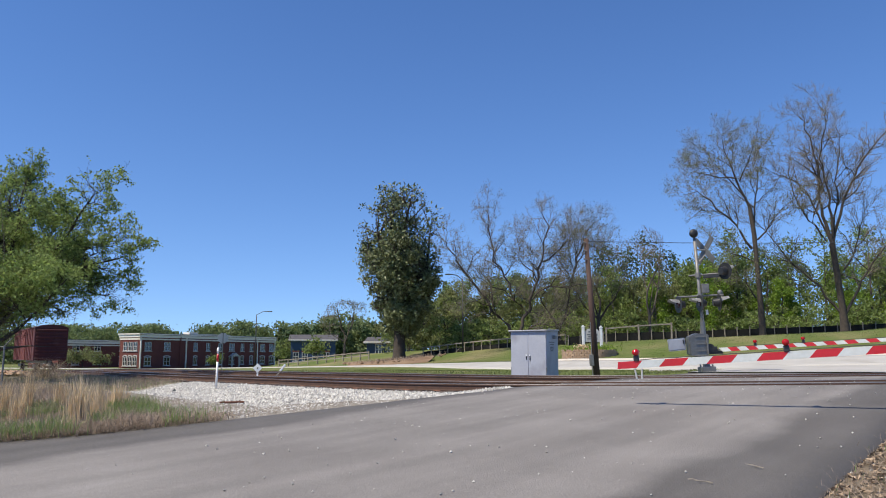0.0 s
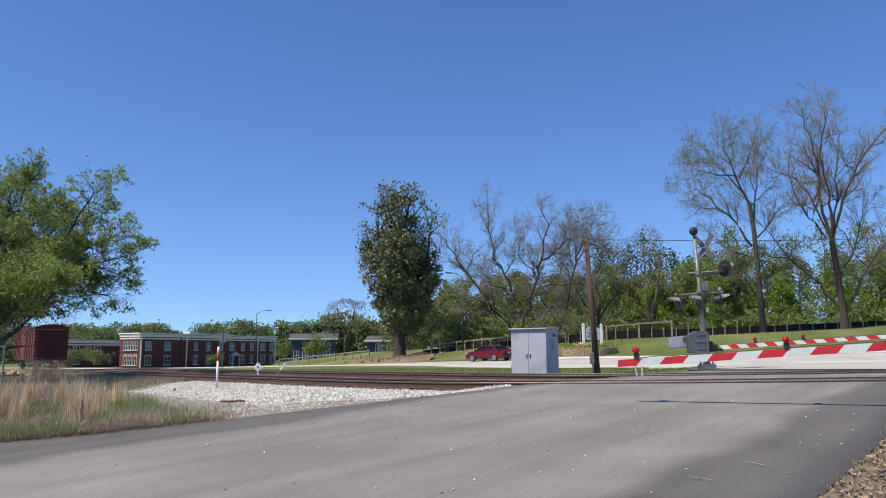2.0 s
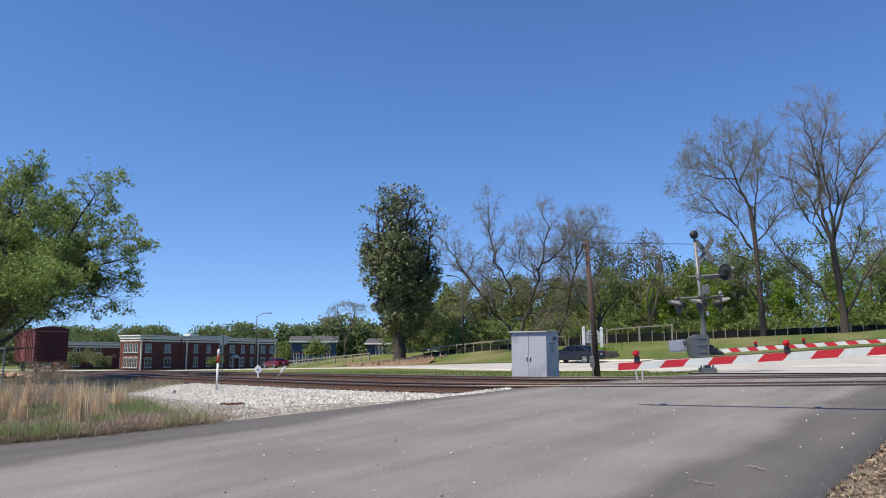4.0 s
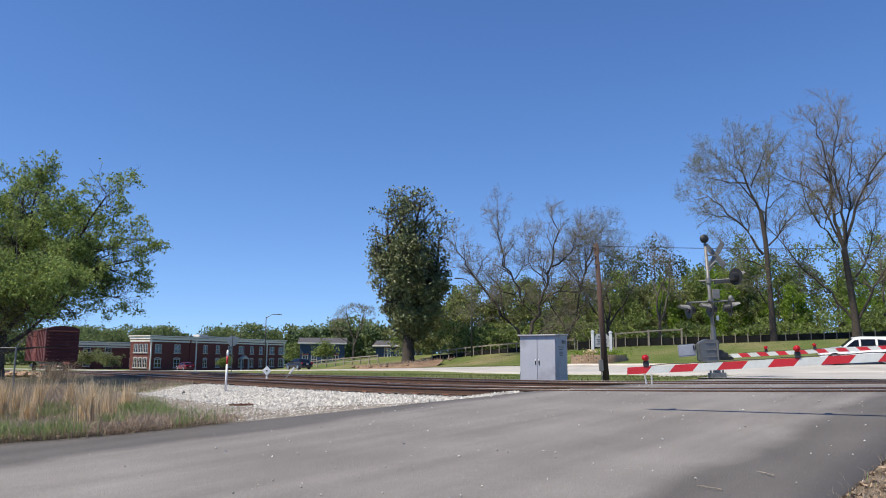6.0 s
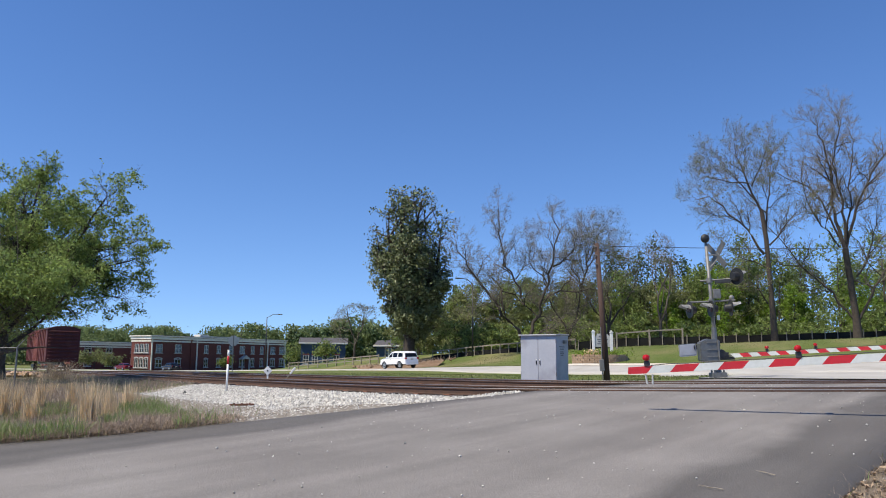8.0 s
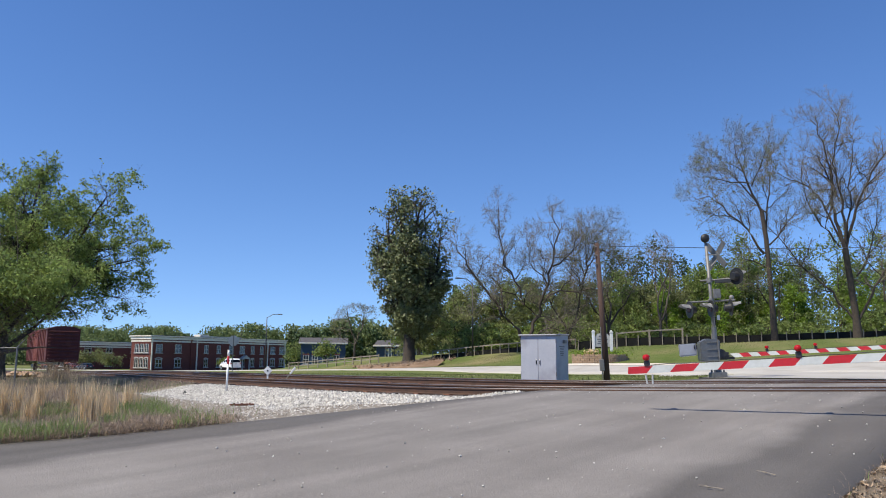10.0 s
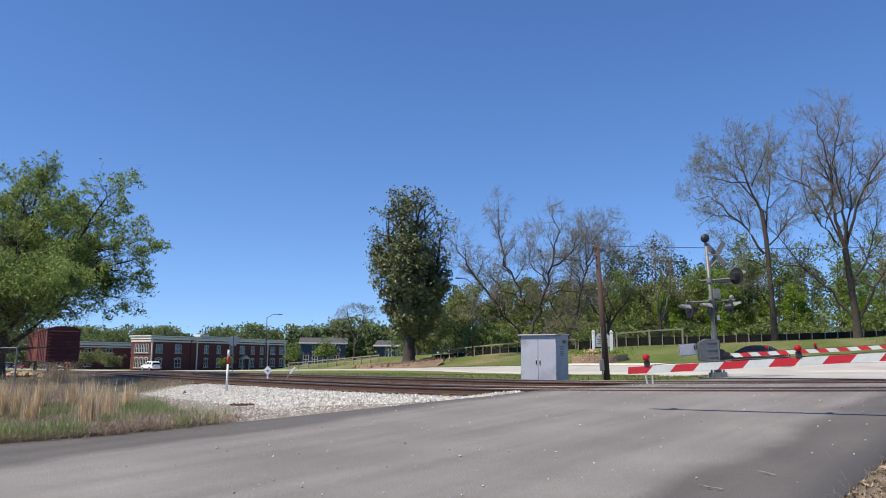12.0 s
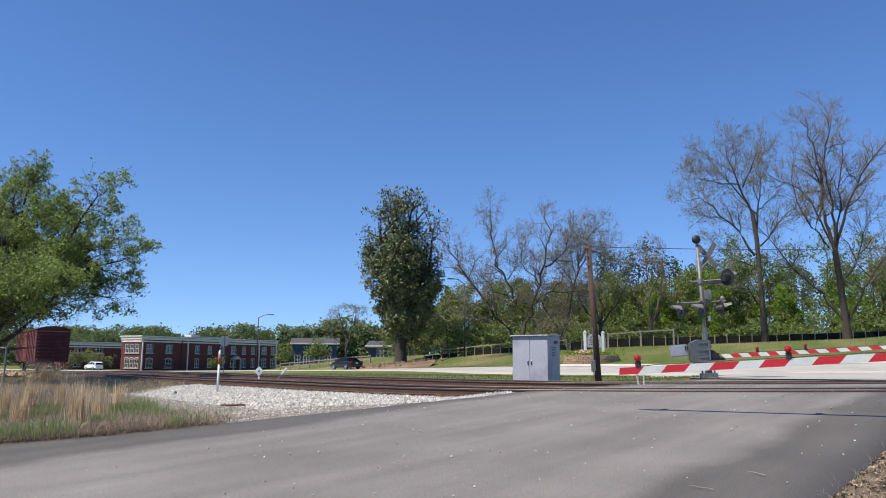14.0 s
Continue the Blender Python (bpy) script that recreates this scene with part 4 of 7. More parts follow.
def tree(x, y, seed, height, limbs, opts, label, trunk_mat, twig_mat, leaf=None, leaf_n=0, leaf_size=0.1, cluster=0.4, name="tree", flare=1.0, first=None, lean=(0, 0), keep=None, category="tree", clumps=0):
    """A tree with trunk and limbs, twigs and, where it has any, a crown of leaves. first: directions, lengths and start heights of main limbs."""
    t = Tree(seed)
    th = thing(name, put(x, y), label, category)
    tr_h, tr_r = limbs
    pts = [Vector((lean[0] * u * u * tr_h, lean[1] * u * u * tr_h, tr_h * u - 0.25 * (u == 0))) for u in (0, 0.06, 0.2, 0.45, 0.7, 1.0)]
    t.big.append((pts, [tr_r * 1.5 * flare, tr_r * 1.15, tr_r, tr_r * 0.92, tr_r * 0.88, tr_r * 0.85]))
    for dx, dy, dz, length, start, rr in first:
        i = max(k for k in range(6) if (0, 0.06, 0.2, 0.45, 0.7, 1.0)[k] <= start)
        us = (0, 0.06, 0.2, 0.45, 0.7, 1.0)
        p = pts[i] if i == 5 else pts[i].lerp(pts[i + 1], (start - us[i]) / (us[i + 1] - us[i]))
        t.limb(p, Vector((dx, dy, dz)), length, tr_r * rr, 0, opts)
    v, f = tubes(t.big, 8)
    raw("trunk", v, f, trunk_mat, th, True)
    if t.small:
        v, f = tubes(t.small, 3)
        tagged(raw("twig_mass", v, f, twig_mat, th), kind="stuff")
    if leaf and leaf_n:
        rng = np.random.default_rng(seed)
        tips = np.array([tuple(p) for p in t.tips])
        if keep:
            tips = tips[[keep(p) for p in tips]]
        if clumps:
            # a few leaves to a spray, sprays along the outer twigs
            k = leaf_n // clumps
            pick = tips[rng.integers(0, len(tips), k)] + rng.normal(0, cluster, (k, 3)) * (1, 1, 0.7)
            pos = np.repeat(pick, clumps, 0) + rng.normal(0, leaf_size * 0.9, (k * clumps, 3))
        else:
            pos = tips[rng.integers(0, len(tips), leaf_n)] + rng.normal(0, cluster, (leaf_n, 3)) * (1, 1, 0.7)
        v, f = leaf_cloud(pos, leaf_size, seed)
        raw("crown", v, f, leaf, th)
    return th


def egg(cx, cz, rx, rz, ry=None, low=None, high=None, seed=0.0, rough=0.22):
    """A rough egg that holds a crown: centre and half sizes in the tree's space; low, high: narrowing towards foot and top."""
    ry = ry or rx

    def inside(p):
        u = (p[2] - cz) / rz
        k = 1.0
        if low is not None and u < 0:
            k = 1 + (low - 1) * min(1, -u)
        if high is not None and u > 0:
            k = 1 + (high - 1) * min(1, u)
        d = ((p[0] - cx) / (rx * k)) ** 2 + (p[1] / (ry * k)) ** 2 + abs(u) ** 2.6
        return d < (1 + rough * noise.noise(Vector((p[0] * 0.45 + seed, p[1] * 0.45, p[2] * 0.45)))) ** 2 * 1.0

    return inside


def bough(t, pts, r0, r1, lvl, o):
    """A gnarled limb through a few points, with branches, branchlets and twigs along it, each level shorter and thinner."""
    rng = t.rng
    ends = [pts[0] * 2 - pts[1]] + pts + [pts[-1] * 2 - pts[-2]]
    line = []
    for a, b, c, d in zip(ends, ends[1:], ends[2:], ends[3:]):
        n = max(1, int((c - b).length / o["seg"][lvl]))
        for i in range(n):
            u = i / n
            line.append(0.5 * ((2 * b) + (c - a) * u + (2 * a - 5 * b + 4 * c - d) * u * u + (3 * b - a - 3 * c + d) * u ** 3))
    line.append(pts[-1].copy())
    gn = o["gnarl"][lvl]
    line = [line[0]] + [p + Vector((rng.gauss(0, gn), rng.gauss(0, gn), rng.gauss(0, gn))) for p in line[1:]]
    n = len(line) - 1
    rad = [r0 + (r1 - r0) * (i / n) for i in range(n + 1)]
    (t.big if r0 > 0.05 else t.small).append((line, rad))
    if lvl >= o["leafy"]:
        t.tips.extend(line[1:])
    if lvl >= 3:
        return
    length = sum((b - a).length for a, b in zip(line, line[1:]))
    kids = max(1, int(length * o["dens"][lvl] + rng.random()))
    low = o["bare"][lvl]
    for k in range(kids + 2):
        f = min(0.999, low + (1 - low) * (k + rng.random()) / kids) if k < kids else 0.999
        i = int(f * n)
        p = line[i].lerp(line[i + 1], f * n - i)
        d = (line[i + 1] - line[i]).normalized()
        ax = Vector((rng.gauss(0, 1), rng.gauss(0, 1), rng.gauss(0, 1)))
        out = (ax - d * ax.dot(d)).normalized()
        sp = radians(rng.uniform(*o["spread"]) if k < kids else rng.uniform(8, 30))
        nd = d * math.cos(sp) + out * math.sin(sp) + Vector((0, 0, o["lift"]))
        size = o["len"][lvl] * rng.uniform(0.5, 1.3) * (1.2 - 0.5 * f)
        q, way = p.copy(), [p.copy()]
        for _ in range(4):
            nd = (nd.normalized() + Vector((rng.gauss(0, 0.22), rng.gauss(0, 0.22), rng.gauss(0, 0.18) + o["rise"]))).normalized()
            q = q + nd * (size / 4)
            way.append(q.copy())
        rr = min((r0 + (r1 - r0) * f) * 0.75, size * 0.018 + o["thin"])
        bough(t, way, rr, max(o["thin"] * 0.7, rr * 0.3), lvl + 1, o)


GNARLED = dict(seg=(0.9, 0.6, 0.4, 0.3), gnarl=(0.09, 0.06, 0.035, 0.02), dens=(1.5, 2.5, 4.6), bare=(0.25, 0.2, 0.1), len=(2.9, 1.35, 0.62), spread=(28, 68), lift=0.12, rise=0.05, thin=0.012, leafy=3, pull=0.5)


def grown_tree(x, y, seed, trunk, trunk_r, limbs, o, label, bark, twig, leaf=None, leaf_n=0, leaf_size=0.1, cluster=0.3, name="tree", clumps=0, keep=None):
    """A tree from the run of its trunk (points of x, z) and of its main limbs: thickness, depth of reach, points of x, z."""
    t = Tree(seed)
    th = thing(name, put(x, y), label, "tree")
    pts = [Vector((a, 0, b)) for a, b in trunk]
    pts[0].z -= 0.3
    t.big.append((pts, [trunk_r * (1.55 if i == 0 else 1.1 - 0.25 * i / len(pts)) for i in range(len(pts))]))
    for r, deep, way in limbs:
        m = len(way) - 1
        # the last branches reach on past the limb's end
        a, b, k = way[-2], way[-1], o["pull"]
        way = way[:-1] + [(b[0] + (a[0] - b[0]) * k, b[1] + (a[1] - b[1]) * k)]
        bough(t, [Vector((a, deep * i / m, b)) for i, (a, b) in enumerate(way)], r * 0.88, r * 0.18, 0, o)
    v, f = tubes(t.big, 8)
    raw("trunk", v, f, bark, th, True)
    v, f = tubes(t.small, 3)
    tagged(raw("twig_mass", v, f, twig, th), kind="stuff")
    if leaf and leaf_n:
        rg = np.random.default_rng(seed)
        tips = np.array([tuple(p) for p in t.tips])
        if keep:
            tips = tips[[keep(p) for p in tips]]
        k = leaf_n // max(1, clumps)
        pos = tips[rg.integers(0, len(tips), k)] + rg.normal(0, cluster, (k, 3)) * (1, 1, 0.6)
        if clumps:
            pos = np.repeat(pos, clumps, 0) + rg.normal(0, leaf_size * 0.9, (k * clumps, 3))
        v, f = leaf_cloud(pos, leaf_size, seed)
        raw("crown", v, f, leaf, th)
    return th


BARE = dict(depth=5, kids=(4, 4, 3, 3, 2), spread=(22, 58), wander=0.13, rise=0.06, split=0.06, thin=0.016, ratio=(0.52, 0.8), taper=0.5, lift=0.10)
# tall bare trees behind the crossing
grown_tree(41.3, 77, 31, [(0, 0), (-0.1, 2.3), (-0.3, 4.7), (-0.7, 9.3)], 0.34,
     [(0.22, 1.0, [(-0.7, 9.2), (-1.5, 13.4), (-1.6, 19.4), (-2.4, 22.6), (-3.4, 24.2)]), (0.20, -1.5, [(-0.6, 9.3), (0.9, 14.3), (2.9, 18.2), (5.5, 21.5), (7, 24.5)]),
      (0.15, 2.0, [(-0.8, 9.4), (-2.9, 15.2), (-5.3, 17.0), (-7.6, 18.7)]), (0.13, -2.0, [(-1.3, 9.6), (-4.1, 13.1), (-5.3, 16.4), (-5.8, 19.5)]),
      (0.15, 2.5, [(-0.3, 2.0), (-2.9, 5.6), (-5.3, 8.5), (-7.0, 11.1), (-8.2, 13.1)]), (0.17, -2.0, [(0.1, 1.8), (2.3, 6.1), (4.2, 8.8), (6.5, 11.5), (8.0, 14.5)]),
      (0.17, -0.5, [(-0.6, 10.0), (-0.7, 14.3), (-1.4, 18.4), (-0.6, 22.2), (-2.0, 26.0)]), (0.14, 3.0, [(-0.6, 9.4), (0.6, 14.0), (1.2, 17.3), (2.2, 21.5), (2.0, 24.5)]),
      (0.12, 1.5, [(0.3, 6.5), (2.0, 9.0), (3.5, 13.0), (4.6, 16.0)])],
     GNARLED, "tall bare grey tree in early bud beside a fence", M["bark2"], M["twig"], M["leaf_bud"], 3000, 0.08, 0.2)
grown_tree(32.4, 76, 37, [(0, 0), (-0.1, 4.7), (-0.3, 10.4), (-0.6, 13.3)], 0.25,
     [(0.17, 0.5, [(-0.6, 13.2), (-1.3, 15.3), (-1.8, 16.5), (-2.6, 19.4), (-3.2, 21.5)]), (0.16, -1.5, [(-0.6, 8.9), (-2.3, 11.3), (-4.3, 13.0), (-6.4, 14.7), (-9.0, 13.6)]),
      (0.10, 1.2, [(-1.7, 16.3), (-3.5, 16.5), (-5.5, 17.1), (-6.4, 18.3)]), (0.13, 1.5, [(-0.3, 11.2), (0.4, 15.3), (0.9, 17.6), (1.5, 20.2)]),
      (0.09, -1.5, [(-0.5, 3.8), (-2.3, 6.0), (-3.8, 7.5)]), (0.11, -1.5, [(0, 9.8), (1.8, 12.2), (3.5, 14.2)]), (0.11, 2.0, [(-0.9, 14.2), (-2.9, 16.9), (-4.6, 18.6), (-5.6, 20.0)]),
      (0.10, -2.0, [(-1.5, 16.0), (-0.6, 18.5), (-0.4, 20.8)]), (0.09, 2.0, [(-0.4, 7.5), (-2.4, 8.6), (-4.2, 10.4)])],
     GNARLED, "slender bare tree in early bud beside a fence", M["bark2"], M["twig"], M["leaf_bud"], 11000, 0.085, 0.25)
SPREAD = dict(BARE, wander=0.27, spread=(26, 60), lift=0.04, rise=0.03)
CROOKED = dict(GNARLED, gnarl=(0.16, 0.10, 0.05, 0.02), spread=(30, 75), lift=0.10, pull=0.0)
grown_tree(8.8, 88, 41, [(0, 0), (-0.1, 0.4), (-0.2, 0.8)], 0.42,
     [(0.25, 0.5, [(-0.2, 0.7), (-1.4, 2.9), (-2.9, 4.8), (-4.2, 6.5), (-5.8, 8.4), (-7.0, 10.4), (-8.3, 12.8)]), (0.09, -1.5, [(-3.2, 5.1), (-4.9, 5.4), (-6.1, 5.4)]),
      (0.13, 1.5, [(-2.9, 5.0), (-2.8, 6.7), (-3.7, 8.7), (-5.2, 10.4)]), (0.26, -0.5, [(0, 0.7), (0.8, 3.6), (1.8, 6.0), (2.4, 8.0), (3.0, 10.4), (3.3, 12.5), (3.7, 14.2), (3.0, 16.4)]),
      (0.13, 1.0, [(3.0, 10.3), (4.7, 11.3), (6.1, 12.8), (7.8, 14.9)]), (0.14, -2.5, [(1.8, 5.8), (3.7, 7.2), (5.7, 7.3), (8.1, 7.0)]),
      (0.15, 2.0, [(1.1, 4.3), (-0.6, 5.9), (-1.6, 6.7), (-3.0, 7.5), (-4.9, 8.9)]), (0.15, -1.0, [(-0.8, 6.5), (-1.3, 8.7), (-2.8, 10.4), (-3.0, 12.5), (-3.3, 14.2), (-3.4, 16.9)]),
      (0.09, 1.5, [(-1.4, 8.7), (-0.6, 10.4), (0.6, 11.1)]), (0.13, -1.5, [(0.1, 0.8), (1.3, 2.4), (3.0, 2.9), (5.7, 2.8)]), (0.10, 2.5, [(2.4, 8.0), (1.0, 10.0), (0.3, 12.4), (0.4, 14.0)])],
     CROOKED, "spreading bare tree with crooked limbs on the bank", M["bark2"], M["twig"], M["leaf_bud"], 5000, 0.08, 0.25)
grown_tree(13.8, 90, 43, [(0, 0), (0.1, 0.8), (0.1, 1.3)], 0.27,
     [(0.15, 0.5, [(0, 1.2), (-1.0, 3.7), (-2.2, 5.7), (-2.8, 7.5)]), (0.18, -0.5, [(0.1, 1.2), (1.0, 4.2), (1.5, 7.1), (0.5, 9.5), (-1.0, 10.8)]), (0.13, 1.5, [(0.2, 1.5), (1.3, 3.6), (2.5, 5.4), (4.2, 7.0)]),
      (0.14, -1.5, [(1.5, 7.0), (2.5, 9.5), (3.3, 13.0), (4.7, 14.4)]), (0.10, 2.0, [(1.4, 6.0), (2.0, 9.0), (1.8, 12.0), (2.4, 15.0)]), (0.09, 1.0, [(3.0, 12.0), (4.6, 12.2), (6.0, 11.4)])],
     CROOKED, "smaller bare tree with crooked limbs on the bank", M["bark2"], M["twig"], M["leaf_bud"], 8000, 0.08, 0.3)
tree(19.3, 93, 47, 13, (3.0, 0.25), dict(SPREAD, inside=egg(-0.4, 9.6, 5.0, 6.0, 4)), "smaller bare tree in early bud", M["bark2"], M["twig"], M["leaf_bud"], 3500, 0.085, 0.35,
     first=[(-0.6, 0, 0.9, 7.93, 1, 0.6), (0.1, 0.2, 1, 8.54, 1, 0.6), (0.8, -0.1, 0.8, 7.93, 0.9, 0.6), (-0.2, -0.3, 1, 7.93, 1, 0.5)])
tree(26.5, 96, 49, 14, (3.5, 0.22), dict(BARE, depth=4, inside=egg(-0.4, 9.0, 3.4, 6.2)), "thin bare tree before the woods", M["bark"], M["twig"], None, 0,
     first=[(-0.35, 0, 1, 7.32, 1, 0.6), (0.1, 0.2, 1, 8.54, 1, 0.6), (0.6, -0.1, 0.9, 7.32, 0.9, 0.6)])
tree(-16.2, 124, 53, 9, (2.4, 0.22), dict(SPREAD, depth=4, inside=egg(0, 5.4, 4.0, 4.0)), "small pale bare tree near the buildings", M["bark"], M["twig"], M["leaf_bud"], 900, 0.13, 0.3,
     first=[(-0.6, 0, 0.9, 5.49, 1, 0.6), (0, 0.2, 1, 5.49, 1, 0.6), (0.7, -0.1, 0.8, 5.49, 0.9, 0.6)])

# magnolia: a thick trunk and a tall dense dark crown
MAG = dict(depth=3, kids=(7, 6, 4), spread=(35, 80), wander=0.14, rise=0.05, split=0.08, thin=0.016, ratio=(0.35, 0.55), taper=0.5, lift=0.05, seg=0.8, inside=egg(0.1, 13.3, 5.3, 10.0, 5.0, 0.62, 1.2, 5.0, 0.35))
MAG["from"] = 0.1
thin_top = random.Random(62)
tree(-5.7, 98, 61, 21, (5.1, 0.8), MAG, "tall dense dark green magnolia on a bare bank", M["bark2"], M["bark2"], M["leaf_magnolia"], 46000, 0.25, 0.36, name="magnolia_tree", clumps=4,
     keep=lambda p: noise.noise(Vector((p[0] * 0.55, p[1] * 0.55, p[2] * 0.55))) > -0.22 and thin_top.random() > 0.55 * smooth01(14.5, 20.5, p[2]) + 0.3 * smooth01(1.0, 4.5, p[0]) * smooth01(11, 15, p[2]),
     first=[(0, 0, 1, 15.5, 1.0, 0.6), (-0.26, 0.1, 1, 14.5, 1.0, 0.5), (0.28, 0, 1, 15, 1.0, 0.5), (-0.1, -0.25, 1, 13, 0.9, 0.45), (0.6, -0.2, 0.9, 8, 0.8, 0.4), (-0.7, -0.2, 0.9, 8, 0.75, 0.4), (0.15, 0.3, 1, 12.5, 0.8, 0.4), (-0.45, -0.1, 1, 12, 0.8, 0.4), (0.5, 0.1, 1, 12.5, 0.8, 0.4), (-0.5, 0.3, 0.6, 5, 0.75, 0.35), (0.5, 0.1, 0.5, 5, 0.75, 0.35), (-0.35, -0.5, 0.7, 5, 0.75, 0.35)])

# leafy tree by the tracks: long arching limbs that end in light sprays
OAK = dict(GNARLED, seg=(0.7, 0.45, 0.3, 0.25), gnarl=(0.07, 0.05, 0.03, 0.02), dens=(2.2, 2.8, 3.0), bare=(0.3, 0.15, 0.1), len=(2.0, 0.95, 0.42), spread=(25, 62), lift=0.05, rise=0.01, thin=0.008, leafy=2, pull=0.15)
grown_tree(-25.6, 42, 71, [(0, 0), (0, 1.2), (0.1, 2.4), (0.1, 3.2)], 0.42,
     [(0.18, -1.0, [(0.1, 3.0), (2.2, 5.6), (4.6, 8.5), (6.3, 10.7)]), (0.16, 1.0, [(0.1, 3.0), (2.6, 5.2), (5.2, 6.6), (7.0, 7.2)]), (0.18, 0.5, [(0.1, 3.0), (0.8, 6.8), (1.2, 10.0), (1.4, 12.0)]),
      (0.17, -1.5, [(0, 3.0), (-1.2, 6.8), (-1.4, 11.2)]), (0.13, -1.5, [(0.1, 2.8), (2.4, 4.0), (4.0, 4.3), (4.9, 3.9)]), (0.13, 2.5, [(0.8, 4.0), (3.4, 7.0), (6.2, 8.9)]),
      (0.14, 2.0, [(0.1, 3.1), (1.9, 6.6), (2.8, 10.4)]), (0.13, -2.5, [(0.1, 2.6), (1.6, 3.4), (3.4, 3.0)]), (0.14, -4.0, [(0.1, 3.0), (0.6, 5.4), (1.2, 8.6)]), (0.13, 4.0, [(0.1, 3.0), (1.3, 6.2), (2.4, 9.4)]),
      (0.13, -3.0, [(0, 2.9), (-2.0, 5.2), (-4.0, 7.6)]), (0.11, -3.0, [(1.3, 4.6), (3.6, 5.6), (5.4, 5.8)]), (0.10, 3.5, [(1.8, 4.4), (3.9, 5.2), (5.4, 5.0)]), (0.13, 1.5, [(0.1, 3.0), (0.1, 7.5), (-0.2, 12.2)]),
      (0.12, -3.0, [(0.1, 3.2), (1.9, 6.8), (3.6, 9.6)]), (0.12, 3.0, [(0, 3.2), (-0.8, 7.0), (-0.6, 10.6)])],
     OAK, "broad leafy spring tree beside the tracks", M["bark2"], M["bark2"], M["leaf_oak"], 66000, 0.10, 0.14, name="leafy_tree", clumps=4,
     keep=lambda p: noise.noise(Vector((p[0] * 0.6, p[1] * 0.6, p[2] * 0.9))) > -0.14 and p[2] > 3.2 + 0.12 * p[0])
SHRUB = dict(depth=3, kids=(4, 4, 3), spread=(25, 60), wander=0.2, rise=0.02, split=0.04, thin=0.008, ratio=(0.5, 0.75), taper=0.5, lift=0.03)
tree(-21.6, 35, 73, 7, (1.4, 0.2), dict(SHRUB, inside=egg(1.2, 4.2, 2.9, 1.9, 2.4, 1.0, 1.0, 9.0, 0.5)), "bright green low shrubby tree", M["bark2"], M["bark2"], M["leaf_oak"], 22000, 0.10, 0.3, name="shrub_tree", category="shrub", clumps=4,
     first=[(0.2, 0, 1, 4.2, 1.0, 0.6), (-0.6, 0, 0.8, 3.6, 1.0, 0.6), (0.9, 0.2, 0.7, 4.5, 0.9, 0.6), (0.4, -0.6, 0.8, 4.0, 0.9, 0.6), (0.9, -0.2, 0.35, 4.2, 1.0, 0.6), (0.6, 0.5, 0.9, 4, 1.0, 0.6)])
tree(-22.3, 34.5, 79, 5.5, (1.0, 0.12), SHRUB, "greyish half-bare shrub with dry twigs", M["bark"], M["twig"], M["leaf_bud"], 3800, 0.07, 0.3, name="shrub_tree", category="shrub",
     first=[(0.2, 0, 1, 3.0, 1.0, 0.6), (-0.4, 0, 0.9, 3.2, 1.0, 0.6), (0.4, 0.2, 0.8, 2.6, 0.9, 0.6), (0, -0.5, 0.8, 2.6, 0.9, 0.6)])


def woods(name, spots, leaf, trunk, label, per, size, seed):
    """A stand of far trees: stems, boughs and ragged crowns of leaf clumps; spots of x, y, height, crown radius."""
    rng = np.random.default_rng(seed)
    lines, pos = [], []
    for x, y, h, r in spots:
        z = g(x, y)
        lean = rng.normal(0, 0.4, 2)
        top = Vector((x + lean[0], y + lean[1], z + h * 0.92))
        lines.append(([Vector((x, y, z - 0.3)), Vector((x, y, z + h * 0.4)), top], [0.02 * h * 0.6, 0.014 * h * 0.6, 0.03]))
        m = 14
        lo = rng.uniform(0.02, 0.16)
        for k in range(m):
            u = lo + (1 - lo) * (k + rng.random()) / m
            rr = r * (0.35 + 0.75 * math.sin(math.pi * min(1, (u - lo) / (1 - lo) * 0.85 + 0.12))) * rng.uniform(0.45, 1.05)
            a = rng.uniform(0, 6.283)
            c = np.array([x + math.cos(a) * rr, y + math.sin(a) * rr, z + h * u])
            base = Vector((x + lean[0] * u, y + lean[1] * u, z + h * max(0.1, u - 0.13)))
            lines.append(([base, Vector(c)], [0.05, 0.015]))
            q = per // m
            pos.append(c + rng.normal(0, 1, (q, 3)) * (r * 0.26, r * 0.26, h * 0.045))
    v, f = tubes(lines, 4)
    th = thing(name, Matrix(), label, "woods", kind="stuff")
    tagged(raw("trunks", v, f, trunk, th), kind="stuff")
    v, f = leaf_cloud(np.concatenate(pos), size, seed + 1)
    tagged(raw("crowns", v, f, leaf, th), kind="stuff")
    return th


rng = np.random.default_rng(101)


def stand(n, x0, x1, y0, y1, h0, h1, r=(2.0, 3.4), prof=None):
    out = []
    for k in range(n):
        x, y = x0 + (x1 - x0) * (k + rng.random()) / n, rng.uniform(y0, y1)
        h = rng.uniform(h0, h1) * (prof(x) if prof else 1)
        out.append((x, y, h, rng.uniform(*r) * max(0.6, h / 14)))
    return out


